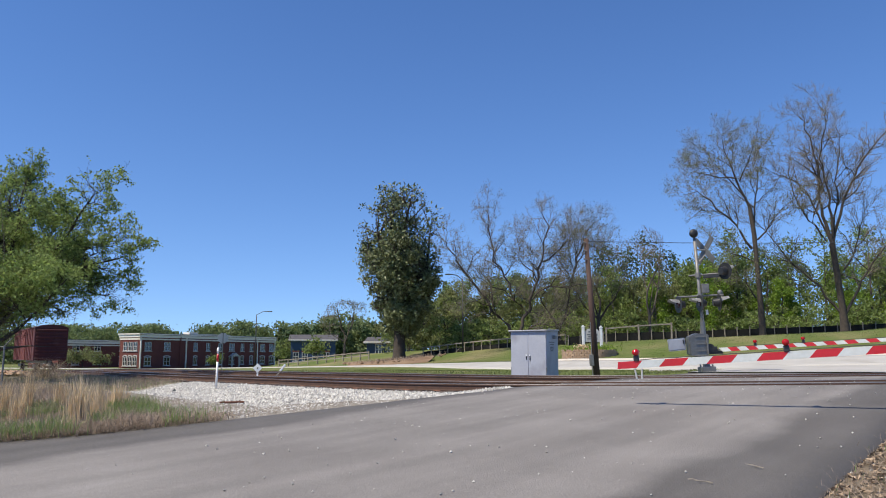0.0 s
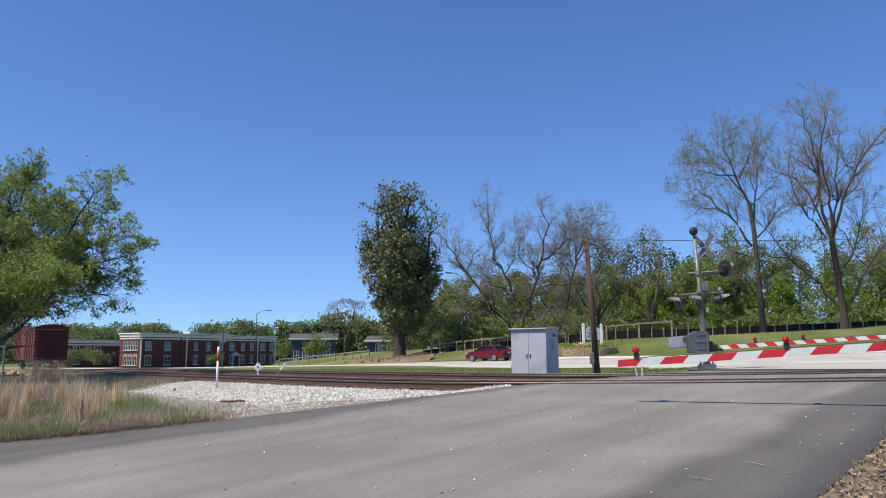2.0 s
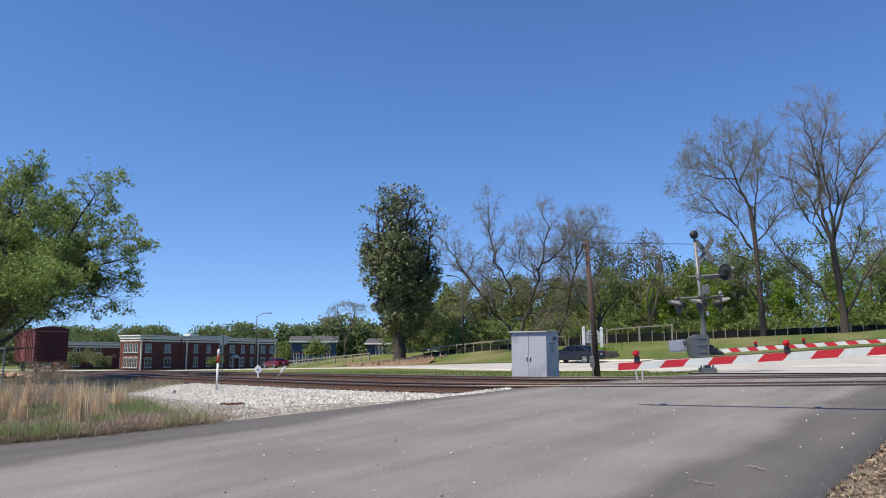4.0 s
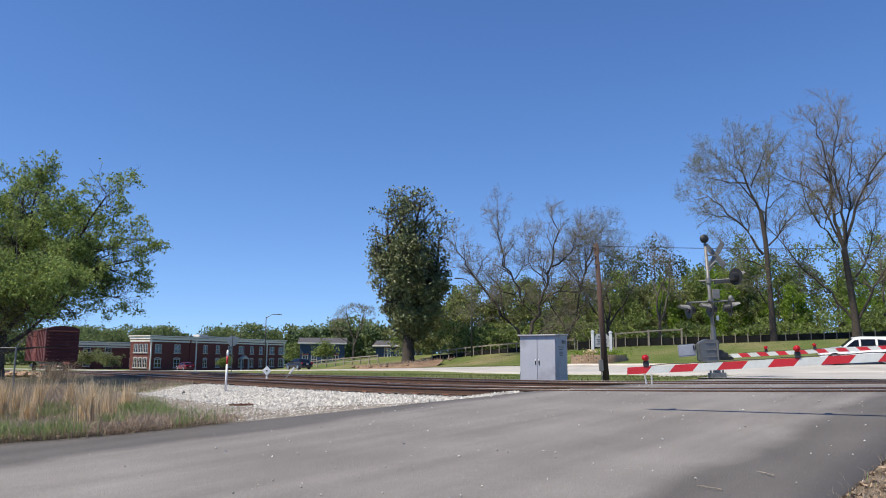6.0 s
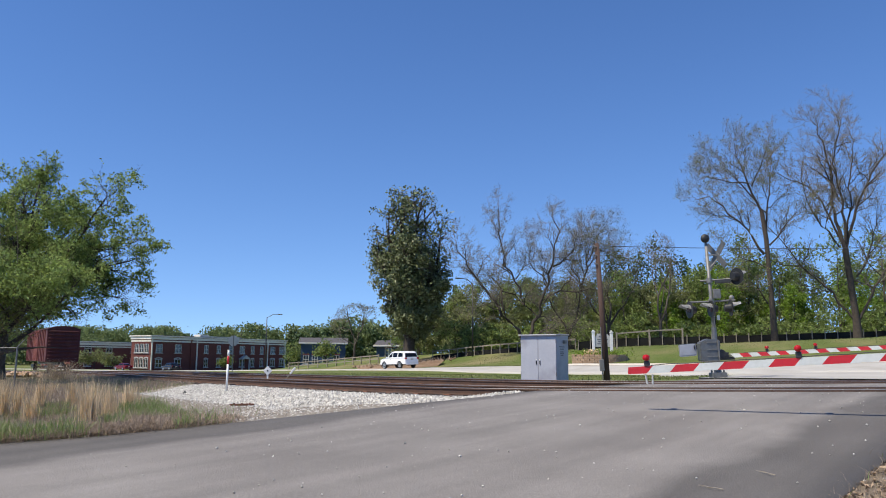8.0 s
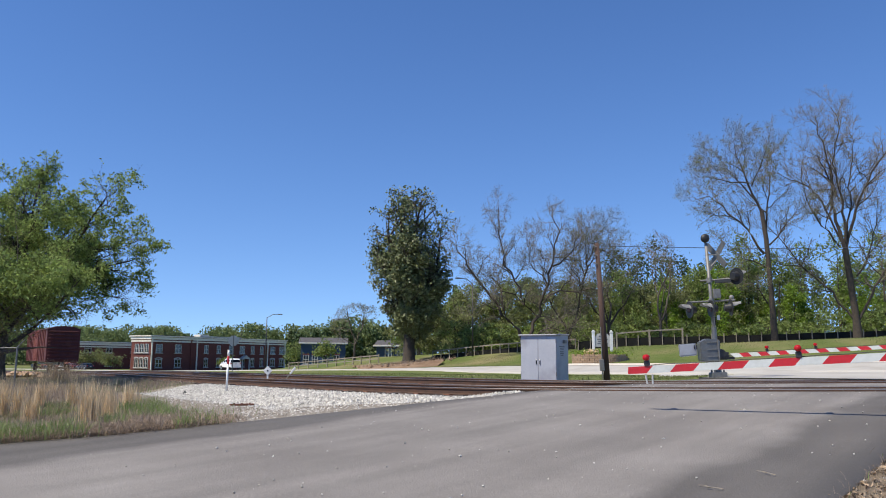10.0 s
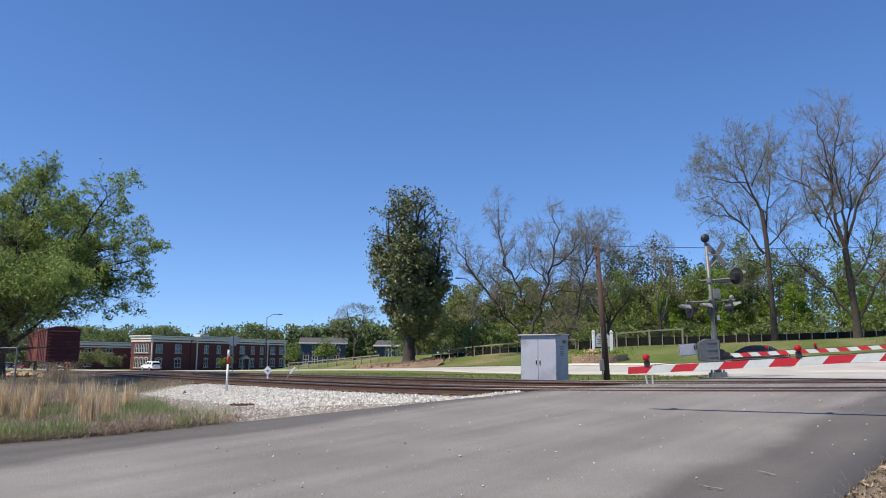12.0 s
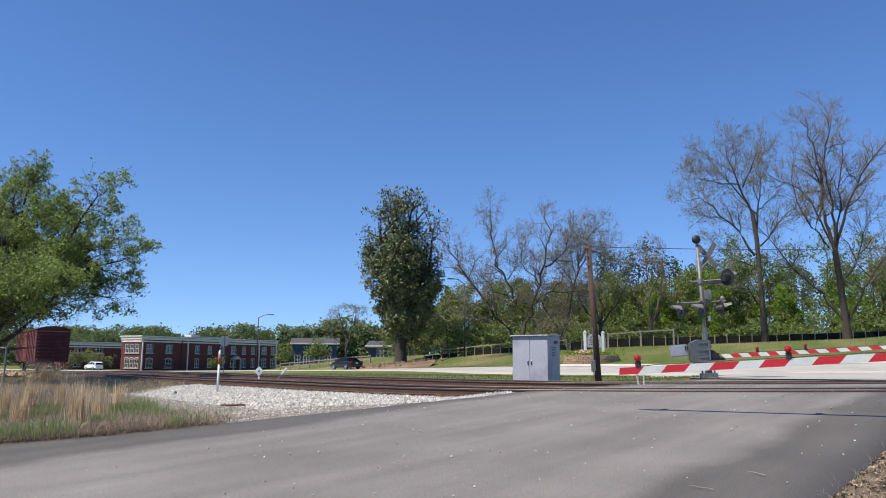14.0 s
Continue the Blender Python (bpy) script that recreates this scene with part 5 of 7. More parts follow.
woods("woods", stand(56, 20, 112, 112, 135, 12, 17.5, prof=lambda x: 0.68 + 0.32 * float(ss(30, 48, x))), M["leaf_wood"], M["bark"], "green spring woods behind the fence", 2200, 0.27, 111)
woods("woods", stand(26, 30, 90, 106, 118, 6, 12, (1.6, 2.8)), M["leaf_spring"], M["bark"], "bright fresh green young trees at the wood's edge", 1700, 0.23, 121)
woods("woods", stand(40, -10, 45, 118, 150, 8, 13, prof=lambda x: 1 - 0.22 * float(ss(16, 28, x))), M["leaf_wood"], M["bark2"], "shaded green woods behind the bank", 1700, 0.28, 131)
woods("woods", stand(34, -8, 48, 113, 128, 8, 11.5, (2.6, 3.8)), M["leaf_olive"], M["bark"], "olive green young woods behind the bank", 1700, 0.27, 191)
woods("woods", stand(14, 25, 60, 130, 150, 15, 20, (1.6, 2.4)), M["leaf_pine"], M["bark2"], "dark pines standing above the woods", 900, 0.36, 141)
woods("woods", stand(70, -190, -30, 265, 330, 12, 16, (6, 8.5)), M["leaf_far"], M["bark"], "distant green tree line behind the brick building", 1500, 0.7, 151)
woods("woods", stand(70, 0, 115, 98, 111, 2.2, 5.0, (3, 4.5)), M["leaf_wood"], M["bark2"], "green undergrowth at the foot of the woods", 700, 0.26, 181)
woods("woods", stand(16, -62, -22, 258, 285, 10, 14, (3, 5)), M["leaf_pine"], M["bark2"], "dark trees behind the blue house", 700, 0.7, 161)
woods("woods", stand(120, -420, 420, 420, 560, 12, 18, (6, 9)), M["leaf_far"], M["bark"], "far tree line along the horizon", 320, 1.7, 171)


# ---- railway crossing ----
def slab(bm, pts, thick, m):
    """A flat outline in x, z of the given thickness along y."""
    return prism(bm, pts, thick, m)


def gate_arm(parent, length, h0, h1, stripe, rise, first_red=True, lamps=(), back=0.03):
    """A tapering barrier arm from the tip (h0 high) to the mount (h1), along +x from the tip, in slanting red and white stripes."""
    m = pose(0, 0, 0, 0, -rise, 0)
    n = int(length / stripe)
    for k in range(n):
        a, b = k * stripe, (k + 1) * stripe
        ha, hb = (h0 + (h1 - h0) * q / length for q in (a, b))
        sl = 0.95
        bot_a, bot_b = (a if k == 0 else a - ha * sl * 0.5, b - hb * sl * 0.5)
        top_a, top_b = (a + 0.02 if k == 0 else a + ha * sl * 0.5, b + hb * sl * 0.5)
        bm = B()
        slab(bm, [(bot_a, -ha / 2), (bot_b, -hb / 2), (top_b, hb / 2), (top_a, ha / 2)], 0.05, m)
        part("stripe", bm, M["armred"] if (k % 2 == 0) == first_red else M["armwhite"], parent)
    bm = B()
    slab(bm, [(0.1, -h0 * 0.2), (length, -h1 * 0.2), (length, h1 * 0.2), (0.1, h0 * 0.2)], 0.06, m @ pose(0, back, 0))
    part("spine", bm, M["alu"], parent)
    for q in lamps:
        hh = h0 + (h1 - h0) * q / length
        bm = B()
        box(bm, q, 0, hh / 2 + 0.045, 0.09, 0.09, 0.10, 0.015, m)
        lamp = part("arm_lamp", bm, M["dark"], parent, "small black lamp base")
        bm = B()
        p = m @ Vector((q, 0, hh / 2 + 0.145))
        ball(bm, p, 0.056, (1, 0.85, 1), 14)
        rod(bm, p + Vector((0, -0.08, 0)), p + Vector((0, 0.08, 0)), 0.050, 0.050, 14)
        part("lens", bm, M["lampred"], lamp, "round red lens", True)
    pts = [m @ Vector((0.4 + 0.3 * k, 0.0, (h0 + (h1 - h0) * (0.4 + 0.3 * k) / length) / 2 + 0.012 + 0.01 * (k % 2))) for k in range(int((length - 0.5) / 0.3))]
    v, f = tubes([(pts, [0.008] * len(pts))], 5)
    raw("cable", v, f, M["wire"], parent)


ROAD_HEAD = math.degrees(math.atan2(ROAD_N[1], ROAD_N[0]))
NEAR_HEAD = -27.0
TIP = Vector((3.05, 13.2, 1.31))
near_gate = thing("crossing_gate", pose(TIP.x, TIP.y, TIP.z, 0, 0, NEAR_HEAD), "lowered red and white striped barrier arm with red lamps", "crossing gate", "crossing gates")
gate_arm(near_gate, 6.4, 0.122, 0.125, 0.386, 3.8, lamps=(0.34, 2.72, 5.4))
bm = B()
for q in (0.30, 0.42):
    rod(bm, (q, 0.0, -0.05), (q + (0.03 if q < 0.4 else 0.0), 0.0, -0.22), 0.016, 0.016, 6)
part("tip_bracket", bm, M["hood"], near_gate, "short pale metal bracket under the arm")
zb = g(TIP.x + 6.9 * math.cos(radians(NEAR_HEAD)), TIP.y + 6.9 * math.sin(radians(NEAR_HEAD))) - TIP.z
bm = B()
box(bm, 6.75, 0, 0.42, 0.55, 0.5, 0.7, 0.04)
part("mechanism", bm, M["galv"], near_gate, "grey metal gate mechanism")
bm = B()
rod(bm, (6.9, 0.0, zb - 0.1), (6.9, 0.0, 3.4), 0.06)
box(bm, 6.9, 0, zb + 0.06, 0.6, 0.6, 0.3, 0.03)
part("mast", bm, M["alu"], near_gate)

# signal mast on the far side
MX, MY = 9.40, 27.0
mast = thing("crossing_signal", put(MX + 0.04, MY, 0, -0.06, 0, -2.7), "aluminium crossing signal mast with lamps, bell and crossbuck", "crossing signal")
H = 4.95
bm = B()
rod(bm, (0, 0, 0.25), (0, 0, H), 0.066, 0.058, 14)
part("mast", bm, M["alu"], mast, "", True)
bm = B()
rod(bm, (0, 0, 0.2), (0, 0, 1.9), 0.10, 0.085, 14)
for k in range(4):
    box(bm, 0.16 * (1 if k % 2 else -1), 0.16 * (1 if k > 1 else -1), 0.33, 0.05, 0.05, 0.12)
part("sleeve", bm, M["galv"], mast)
bm = B()
box(bm, 0, 0, 0.1, 0.5, 0.5, 0.4, 0.03)
part("foundation", bm, M["galv"], mast, "grey metal base")
bm = B()
rod(bm, (-0.02, 0, H + 0.02), (-0.02, -0.06, H + 0.07), 0.03)
part("bell_bracket", bm, M["alu"], mast)
bm = B()
ball(bm, (-0.03, -0.05, H + 0.17), 0.165, (1, 0.62, 1), 16)
part("bell", bm, M["black"], mast, "round black warning bell", True)
# crossbuck, turned towards the side road
cb = pose(0.34, 0.02, H - 0.46, 0, 0, -68)
for k, a in enumerate((45, -45)):
    bm = B()
    mm = cb @ pose(0, 0.02 * k, 0, 0, a, 0)
    box(bm, 0, 0, 0, 1.22, 0.02, 0.23, 0.008, mm)
    blade = part("crossbuck_blade", bm, M["galv"], mast, "weathered bare back of a crossbuck blade")
    bm = B()
    for q in (-0.06, 0.06):
        box(bm, 0, 0.02, q, 1.05, 0.015, 0.02, 0, mm)
    part("stiffener", bm, M["galv"], blade)
bm = B()
rod(bm, (0, 0, H - 0.42), (0.34, 0, H - 0.46), 0.025)
rod(bm, (0, 0, H - 0.95), (0.34, -0.02, H - 0.62), 0.018)
part("crossbuck_bracket", bm, M["alu"], mast)


def flasher(x, y, z, yaw, label, hood=0.34):
    """A signal lamp: black backing disc, housing, red lens and a long hood."""
    m = pose(x, y, z, 0, 0, yaw)
    bm = B()
    rod(bm, m @ Vector((0, -0.012, 0)), m @ Vector((0, 0.012, 0)), 0.30, 0.30, 24)
    f = part("signal_lamp", bm, M["black"], mast, label)
    bm = B()
    rod(bm, m @ Vector((0, 0.012, 0)), m @ Vector((0, 0.22, 0)), 0.17, 0.12, 16)
    part("housing", bm, M["black"], f)
    bm = B()
    rod(bm, m @ Vector((0, -0.03, 0)), m @ Vector((0, -0.012, 0)), 0.11, 0.11, 18)
    part("lens", bm, M["lensdark"], f, "dark red glass lens")
    bm = B()
    n = 14
    rows = []
    for q in (-0.013, -hood):
        rows.append([bm.verts.new(m @ Vector((0.19 * math.cos(t), q, 0.19 * math.sin(t) + (0.02 if q < -0.1 else 0)))) for t in np.linspace(radians(5 if q > -0.1 else 35), radians(175 if q > -0.1 else 145), n)])
    for i in range(n - 1):
        bm.faces.new((rows[0][i], rows[0][i + 1], rows[1][i + 1], rows[1][i]))
    bmesh.ops.solidify(bm, geom=bm.faces[:], thickness=0.008)
    part("hood", bm, M["hood"], f, "pale metal hood")
    return f


def crossarm(z, a, b, yaw):
    m = pose(0, 0, z, 0, 0, yaw)
    bm = B()
    rod(bm, m @ Vector((a, 0, 0)), m @ Vector((b, 0, 0)), 0.034)
    rod(bm, (0, 0, z - 0.09), (0, 0, z + 0.09), 0.10)
    part("crossarm", bm, M["alu"], mast)
    return m


m1 = crossarm(H - 1.36, -0.32, 0.95, -18)
p = m1 @ Vector((0.93, 0.0, 0.08))
flasher(p.x, p.y, p.z, 118, "black-backed signal lamp seen from behind")
bm = B()
box(bm, 0.45, 0.0, H - 1.42, 0.55, 0.12, 0.14, 0.02, pose(0, 0, 0, 0, 0, -18))
part("junction_box", bm, M["dark"], mast)
bm = B()
box(bm, 0.20, -0.05, H - 1.86, 0.26, 0.12, 0.34, 0.02)
part("junction_box", bm, M["alu"], mast, "pale grey junction box")
m2 = crossarm(H - 2.12, -0.82, 0.82, -8)
for q, yaw, dz in ((-0.80, -82, -0.28), (-0.06, -84, -0.27), (0.62, 84, -0.27)):
    p = m2 @ Vector((q, -0.14, dz))
    flasher(p.x, p.y, p.z, yaw, "hooded black signal lamp with a red lens")
bm = B()
ball(bm, (0.72, -0.05, H - 2.03), 0.09, (1, 1, 1.2), 10)
part("arm_cap", bm, M["alu"], mast, "", True)
bm = B()
box(bm, 0.16, -0.12, H - 2.72, 0.09, 0.02, 0.17)
part("tag_plate", bm, M["white"], mast, "small white plate")
# mechanism, counterweight and plate
bm = B()
prism(bm, [(-0.62, 0.62), (0.02, 0.40), (0.10, 1.32), (-0.35, 1.38), (-0.62, 1.25)], 0.42, pose(0, -0.05, 0.12))
bmesh.ops.bevel(bm, geom=bm.edges[:], offset=0.03, segments=2, affect="EDGES")
mech = part("mechanism", bm, M["galv"], mast, "grey cast gate mechanism box")
bm = B()
for z in (0.75, 1.0, 1.25):
    box(bm, -0.2, -0.275, z + 0.12, 0.4, 0.03, 0.03)
box(bm, 0.0, -0.29, 1.1, 0.04, 0.04, 0.7)
part("hinge", bm, M["alu"], mech)
bm = B()
box(bm, -0.95, -0.05, 1.18, 0.62, 0.05, 0.44, 0.05, pose(0, 0, 0, 0, -3, 0))
weight = part("counterweight_plate", bm, M["cabinet"], mast, "pale blue-grey plate with slots")
bm = B()
for q in (-0.78, -0.70):
    box(bm, q, -0.085, 1.22, 0.035, 0.02, 0.15)
part("slot", bm, M["dark"], weight)
bm = B()
box(bm, 0.25, 0, 0.78, 0.75, 0.16, 0.10, 0.02)
box(bm, 0.30, 0, 0.9, 0.20, 0.3, 0.2, 0.02)
rod(bm, (0.12, -0.2, 0.95), (0.12, 0.2, 0.95), 0.16, 0.16, 16)
part("arm_hub", bm, M["dark"], mast, "dark arm hub")
far_arm = thing("crossing_gate", pose(MX + 0.35 + 0.785 * 6.4, MY - 0.62 * 6.4, 2.03, 0, 0, ROAD_HEAD + 180), "lowered far striped barrier arm with red lamps", "crossing gate", "crossing gates")
gate_arm(far_arm, 6.4, 0.11, 0.145, 0.31, -3.3, lamps=(0.35, 3.45, 5.0), back=-0.03)

# ---- control cabinet ----
cab = thing("control_cabinet", pose(3.32, 27.3, 0.66, 0, 0, -34), "grey painted steel railway control cabinet beside the tracks", "cabinet")
CW, CD, CH = 1.42, 0.95, 1.66
bm = B()
box(bm, 0, 0, -0.09, CW + 0.1, CD + 0.1, 0.26, 0.02)
part("base", bm, M["kerb"], cab, "concrete base")
bm = B()
box(bm, 0, 0, 0.04 + CH / 2, CW, CD, CH, 0.012)
body = part("body", bm, M["cabinet"], cab)
bm = B()
prism(bm, [(-CW / 2 - 0.05, CH), (CW / 2 + 0.05, CH), (CW / 2 + 0.05, CH + 0.05), (-CW / 2 - 0.05, CH + 0.05)], CD + 0.12, pose(0, 0, 0.02, 1.5, 0, 0))
bmesh.ops.bevel(bm, geom=bm.edges[:], offset=0.012, segments=1, affect="EDGES")
part("roof", bm, M["cabinetroof"], cab)
for k in (-1, 1):
    bm = B()
    box(bm, k * CW / 4, -CD / 2 - 0.009, 0.05 + CH / 2, CW / 2 - 0.025, 0.018, CH - 0.1, 0.005)
    door = part("door", bm, M["cabinet"], cab)
    bm = B()
    box(bm, k * 0.07, -CD / 2 - 0.035, 0.72, 0.025, 0.035, 0.13, 0.006, pose(0, 0, 0, 0, 0, 0))
    part("handle", bm, M["black"], door, "black latch handle")
    bm = B()
    box(bm, k * 0.07, -CD / 2 - 0.03, 0.82, 0.04, 0.02, 0.05, 0.004)
    part("lock_plate", bm, M["white"], door)
    bm = B()
    for z in (0.25, 1.40):
        rod(bm, (k * (CW / 2 - 0.01), -CD / 2 - 0.012, z), (k * (CW / 2 - 0.01), -CD / 2 - 0.012, z + 0.14), 0.014)
    part("hinge", bm, M["alu"], door)
bm = B()
box(bm, CW / 2 + 0.006, -0.05, 1.28, 0.012, 0.42, 0.03)
for z, w in ((1.20, 0.30), (1.10, 0.24), (1.04, 0.28), (0.98, 0.2)):
    box(bm, CW / 2 + 0.005, -0.05, z, 0.008, w, 0.035)
part("stencil", bm, M["signblue"], cab, "dark stencilled marks that cannot be read")
bm = B()
box(bm, CW / 2 + 0.05, 0.1, 1.46, 0.1, 0.16, 0.12, 0.02)
rod(bm, (CW / 2 + 0.02, -0.25, CH), (CW / 2 + 0.02, -0.25, CH + 0.12), 0.03)
part("vent", bm, M["alu"], cab, "small pale vent hood")

# ---- poles, signs, markers ----
pole = thing("utility_pole", put(5.72, 28.0, 0, -0.35, 0, -3.0), "dark weathered wooden utility pole leaning slightly", "utility pole")
bm = B()
rod(bm, (0, 0, 0), (0, 0, 5.56), 0.125, 0.085, 12)
part("post", bm, M["pole"], pole, "", True)
bm = B()
box(bm, -0.16, -0.06, 1.0, 0.16, 0.14, 0.42, 0.02)
rod(bm, (-0.14, -0.06, 1.2), (-0.10, -0.06, 2.4), 0.02)
rod(bm, (-0.16, -0.06, 0.2), (-0.16, -0.06, 0.8), 0.02)
part("meter_box", bm, M["alu"], pole, "pale grey meter box and conduit")
bm = B()
for z in (5.4, 5.08, 4.75):
    rod(bm, (0, -0.06, z), (-0.12, -0.10, z + 0.02), 0.02)
    ball(bm, (-0.13, -0.10, z + 0.03), 0.035, (1, 1, 1.3), 8)
part("insulator", bm, M["galv"], pole)
top = Vector((5.72 - 0.28, 28.0, g(5.8, 28.0) + 5.1))
wire = thing("overhead_wire", Matrix(), "thin dark overhead wire from the pole", "wire")
bm = B()
e = Vector((60, 66, 13.7))
bm.free()
us = [k / 24 for k in range(25)]
v, f = tubes([([top.lerp(e, u) - Vector((0, 0, 3.2 * u * (1 - u))) for u in us], [0.012 + 0.016 * u for u in us])], 5)
raw("strand", v, f, M["wire"], wire)
far_pole = thing("utility_pole", put(60, 66, 0, -0.3), "far wooden utility pole that carries the wire", "utility pole")
bm = B()
rod(bm, (0, 0, 0), (0, 0, e.z - g(60, 66) + 0.6), 0.16, 0.11, 12)
part("post", bm, M["pole"], far_pole, "", True)

post = thing("marker_post", pose(-7.78, 26.0, 0.28, 0, 0.6, 20), "thin white plastic marker post with a red band", "marker post")
for name, a, b, mm, lab in (("post", 0, 0.98, "white", ""), ("band", 0.98, 1.25, "armred", "red band"), ("cap", 1.25, 1.44, "white", "white cap")):
    bm = B()
    rod(bm, (0, 0, a), (0, 0, b), 0.037 if name != "band" else 0.039, None, 12)
    if name == "cap":
        ball(bm, (0, 0, b), 0.037, (1, 1, 0.8), 12)
    part(name, bm, M[mm], post, lab, True)

bar = thing("joint_bar", put(-5.5, 19.8, 25, 0.03), "rusty dark steel joint bar lying on the gravel", "scrap metal")
bm = B()
box(bm, 0, 0, 0.03, 0.62, 0.10, 0.05, 0.01)
part("bar", bm, M["plate"], bar)
for q in (-0.2, 0.0, 0.2):
    bm = B()
    rod(bm, (q, 0, 0.05), (q, 0, 0.075), 0.022, None, 8)
    part("bolt", bm, M["rail"], bar)
stones("dark_rock", 1, lambda r_, n: np.array([(-9.7, 27.4, g(-9.7, 27.4) + 0.12)]), 0.16, M["dark"], "single dark lump on the white ballast", 91)
dia = thing("marker_sign", pose(-8.1, 33.0, 0.5), "small white diamond track marker on a short stake", "marker sign")
bm = B()
box(bm, 0, 0, 0.30, 0.30, 0.02, 0.30, 0.01, pose(0, 0, 0.12, 0, 0, 0) @ pose(0, 0, 0.30, 0, 45, 0) @ pose(0, 0, -0.30))
part("panel", bm, M["white"], dia)
bm = B()
box(bm, 0, -0.015, 0.42, 0.06, 0.012, 0.06, 0, None)
part("mark", bm, M["dark"], dia, "dark centre mark")
bm = B()
box(bm, 0, 0.02, -0.13, 0.07, 0.03, 1.0)
part("stake", bm, M["white"], dia)
st = thing("marker_stake", pose(-7.2, 33.4, 0.78, 0, 38, 0), "short white stake leaning in the grass", "stake")
bm = B()
box(bm, 0, 0, 0.18, 0.09, 0.05, 0.36, 0.015)
part("post", bm, M["white"], st)
bm = B()
box(bm, 0, 0, -0.25, 0.05, 0.04, 0.52)
part("stub", bm, M["wood"], st)

stop = thing("stop_sign", put(-16.4, 56, 25), "bare grey back of an octagonal road sign on a steel post", "road sign")
bm = B()
mm = pose(0, 0, 2.42, 90, 0, 0)
bmesh.ops.create_cone(bm, cap_ends=True, segments=8, radius1=0.41, radius2=0.41, depth=0.012, matrix=mm @ pose(0, 0, 0, 0, 0, 22.5))
part("panel", bm, M["hood"], stop)
bm = B()
box(bm, 0, -0.04, 1.35, 0.06, 0.04, 2.9)
part("post", bm, M["galv"], stop)


def street_lamp(x, y, h, reach, yaw, label):
    t = thing("street_lamp", put(x, y, yaw), label, "street lamp")
    bm = B()
    rod(bm, (0, 0, -0.1), (0, 0, h), 0.11, 0.07, 10)
    part("pole", bm, M["dark"], t, "", True)
    bm = B()
    rod(bm, (0, 0, h - 0.1), (reach * 0.5, 0, h + 0.45), 0.05)
    rod(bm, (reach * 0.5, 0, h + 0.45), (reach, 0, h + 0.55), 0.05)
    part("arm", bm, M["dark"], t)
    bm = B()
    box(bm, reach + 0.3, 0, h + 0.52, 0.85, 0.35, 0.16, 0.06)
    part("lamp_head", bm, M["galv"], t, "grey lamp head")
    return t


street_lamp(-32.4, 130, 9.1, 1.9, 5, "tall dark street lamp with a short curved arm")
street_lamp(2.5, 95, 9.3, 1.6, 200, "tall dark street lamp on the bank")

# sign with white posts in a brick ringed bed
BX, BY = 14.2, 71.5
bedring = thing("planter_bed", put(BX - 0.3, BY), "round raised bed edged with tan bricks", "planter")
brick_bm = B()
box(brick_bm, 0, 0, 0, 0.44, 0.2, 0.19, 0.015)
brick_me = bpy.data.meshes.new("brick")
brick_bm.to_mesh(brick_me)
brick_bm.free()
brick_me.materials.append(M["plinth"])
for row in range(-3, 3):
    for k in range(34):
        a = 6.28318 * (k + 0.5 * (row % 2)) / 34
        o = new("brick", brick_me)
        o.parent = bedring
        o.matrix_basis = pose(2.5 * math.cos(a), 2.5 * math.sin(a), 0.15 + row * 0.2, 0, 0, math.degrees(a) + 90)
bm = B()
ball(bm, (0, 0, 0.35), 2.42, (1, 1, 0.16), 24)
part("soil", bm, M["earth"], bedring, "mounded soil", True)
leaves("planting", np.array([(BX - 0.3 + random.gauss(0, 0.95), BY + random.gauss(0, 0.95), g(BX, BY) + 0.72 + random.gauss(0, 0.13)) for _ in range(2200)]), 0.14, M["leaf_spring"], "low green planting in the brick bed", 33, "plants", 1.0)
leaves("planting", np.array([(BX - 1.2 + random.gauss(0, 0.35), BY - 1.2 + random.gauss(0, 0.3), g(BX, BY) + 0.8 + random.gauss(0, 0.13)) for _ in range(300)]), 0.12, M["straw"], "yellow flowers in the brick bed", 34, "flowers", 1.0)
sg = thing("sign_board", put(BX, BY, 0, 0.6), "white community sign with two square posts and grey lettering bars", "sign")
for k in (-0.85, 0.85):
    bm = B()
    box(bm, k, 0, 1.0, 0.24, 0.24, 2.3 if k < 0 else 2.2, 0.015)
    box(bm, k, 0, 2.17 if k < 0 else 2.12, 0.32, 0.32, 0.08, 0.01)
    box(bm, k, 0, 2.27 if k < 0 else 2.22, 0.2, 0.2, 0.14, 0.05)
    part("post", bm, M["white"], sg)
bm = B()
prism(bm, [(-0.7, 0.75), (0.7, 0.75), (0.7, 1.75), (0.45, 1.98), (0, 2.05), (-0.45, 1.98), (-0.7, 1.75)], 0.08)
panel = part("panel", bm, M["frame"], sg)
for z, w, h in ((1.72, 0.7, 0.16), (1.45, 1.0, 0.10), (1.25, 0.8, 0.10), (1.05, 1.0, 0.08)):
    bm = B()
    box(bm, 0, -0.05, z, w, 0.02, h)
    part("lettering", bm, M["signblue"], panel, "grey bar of lettering")


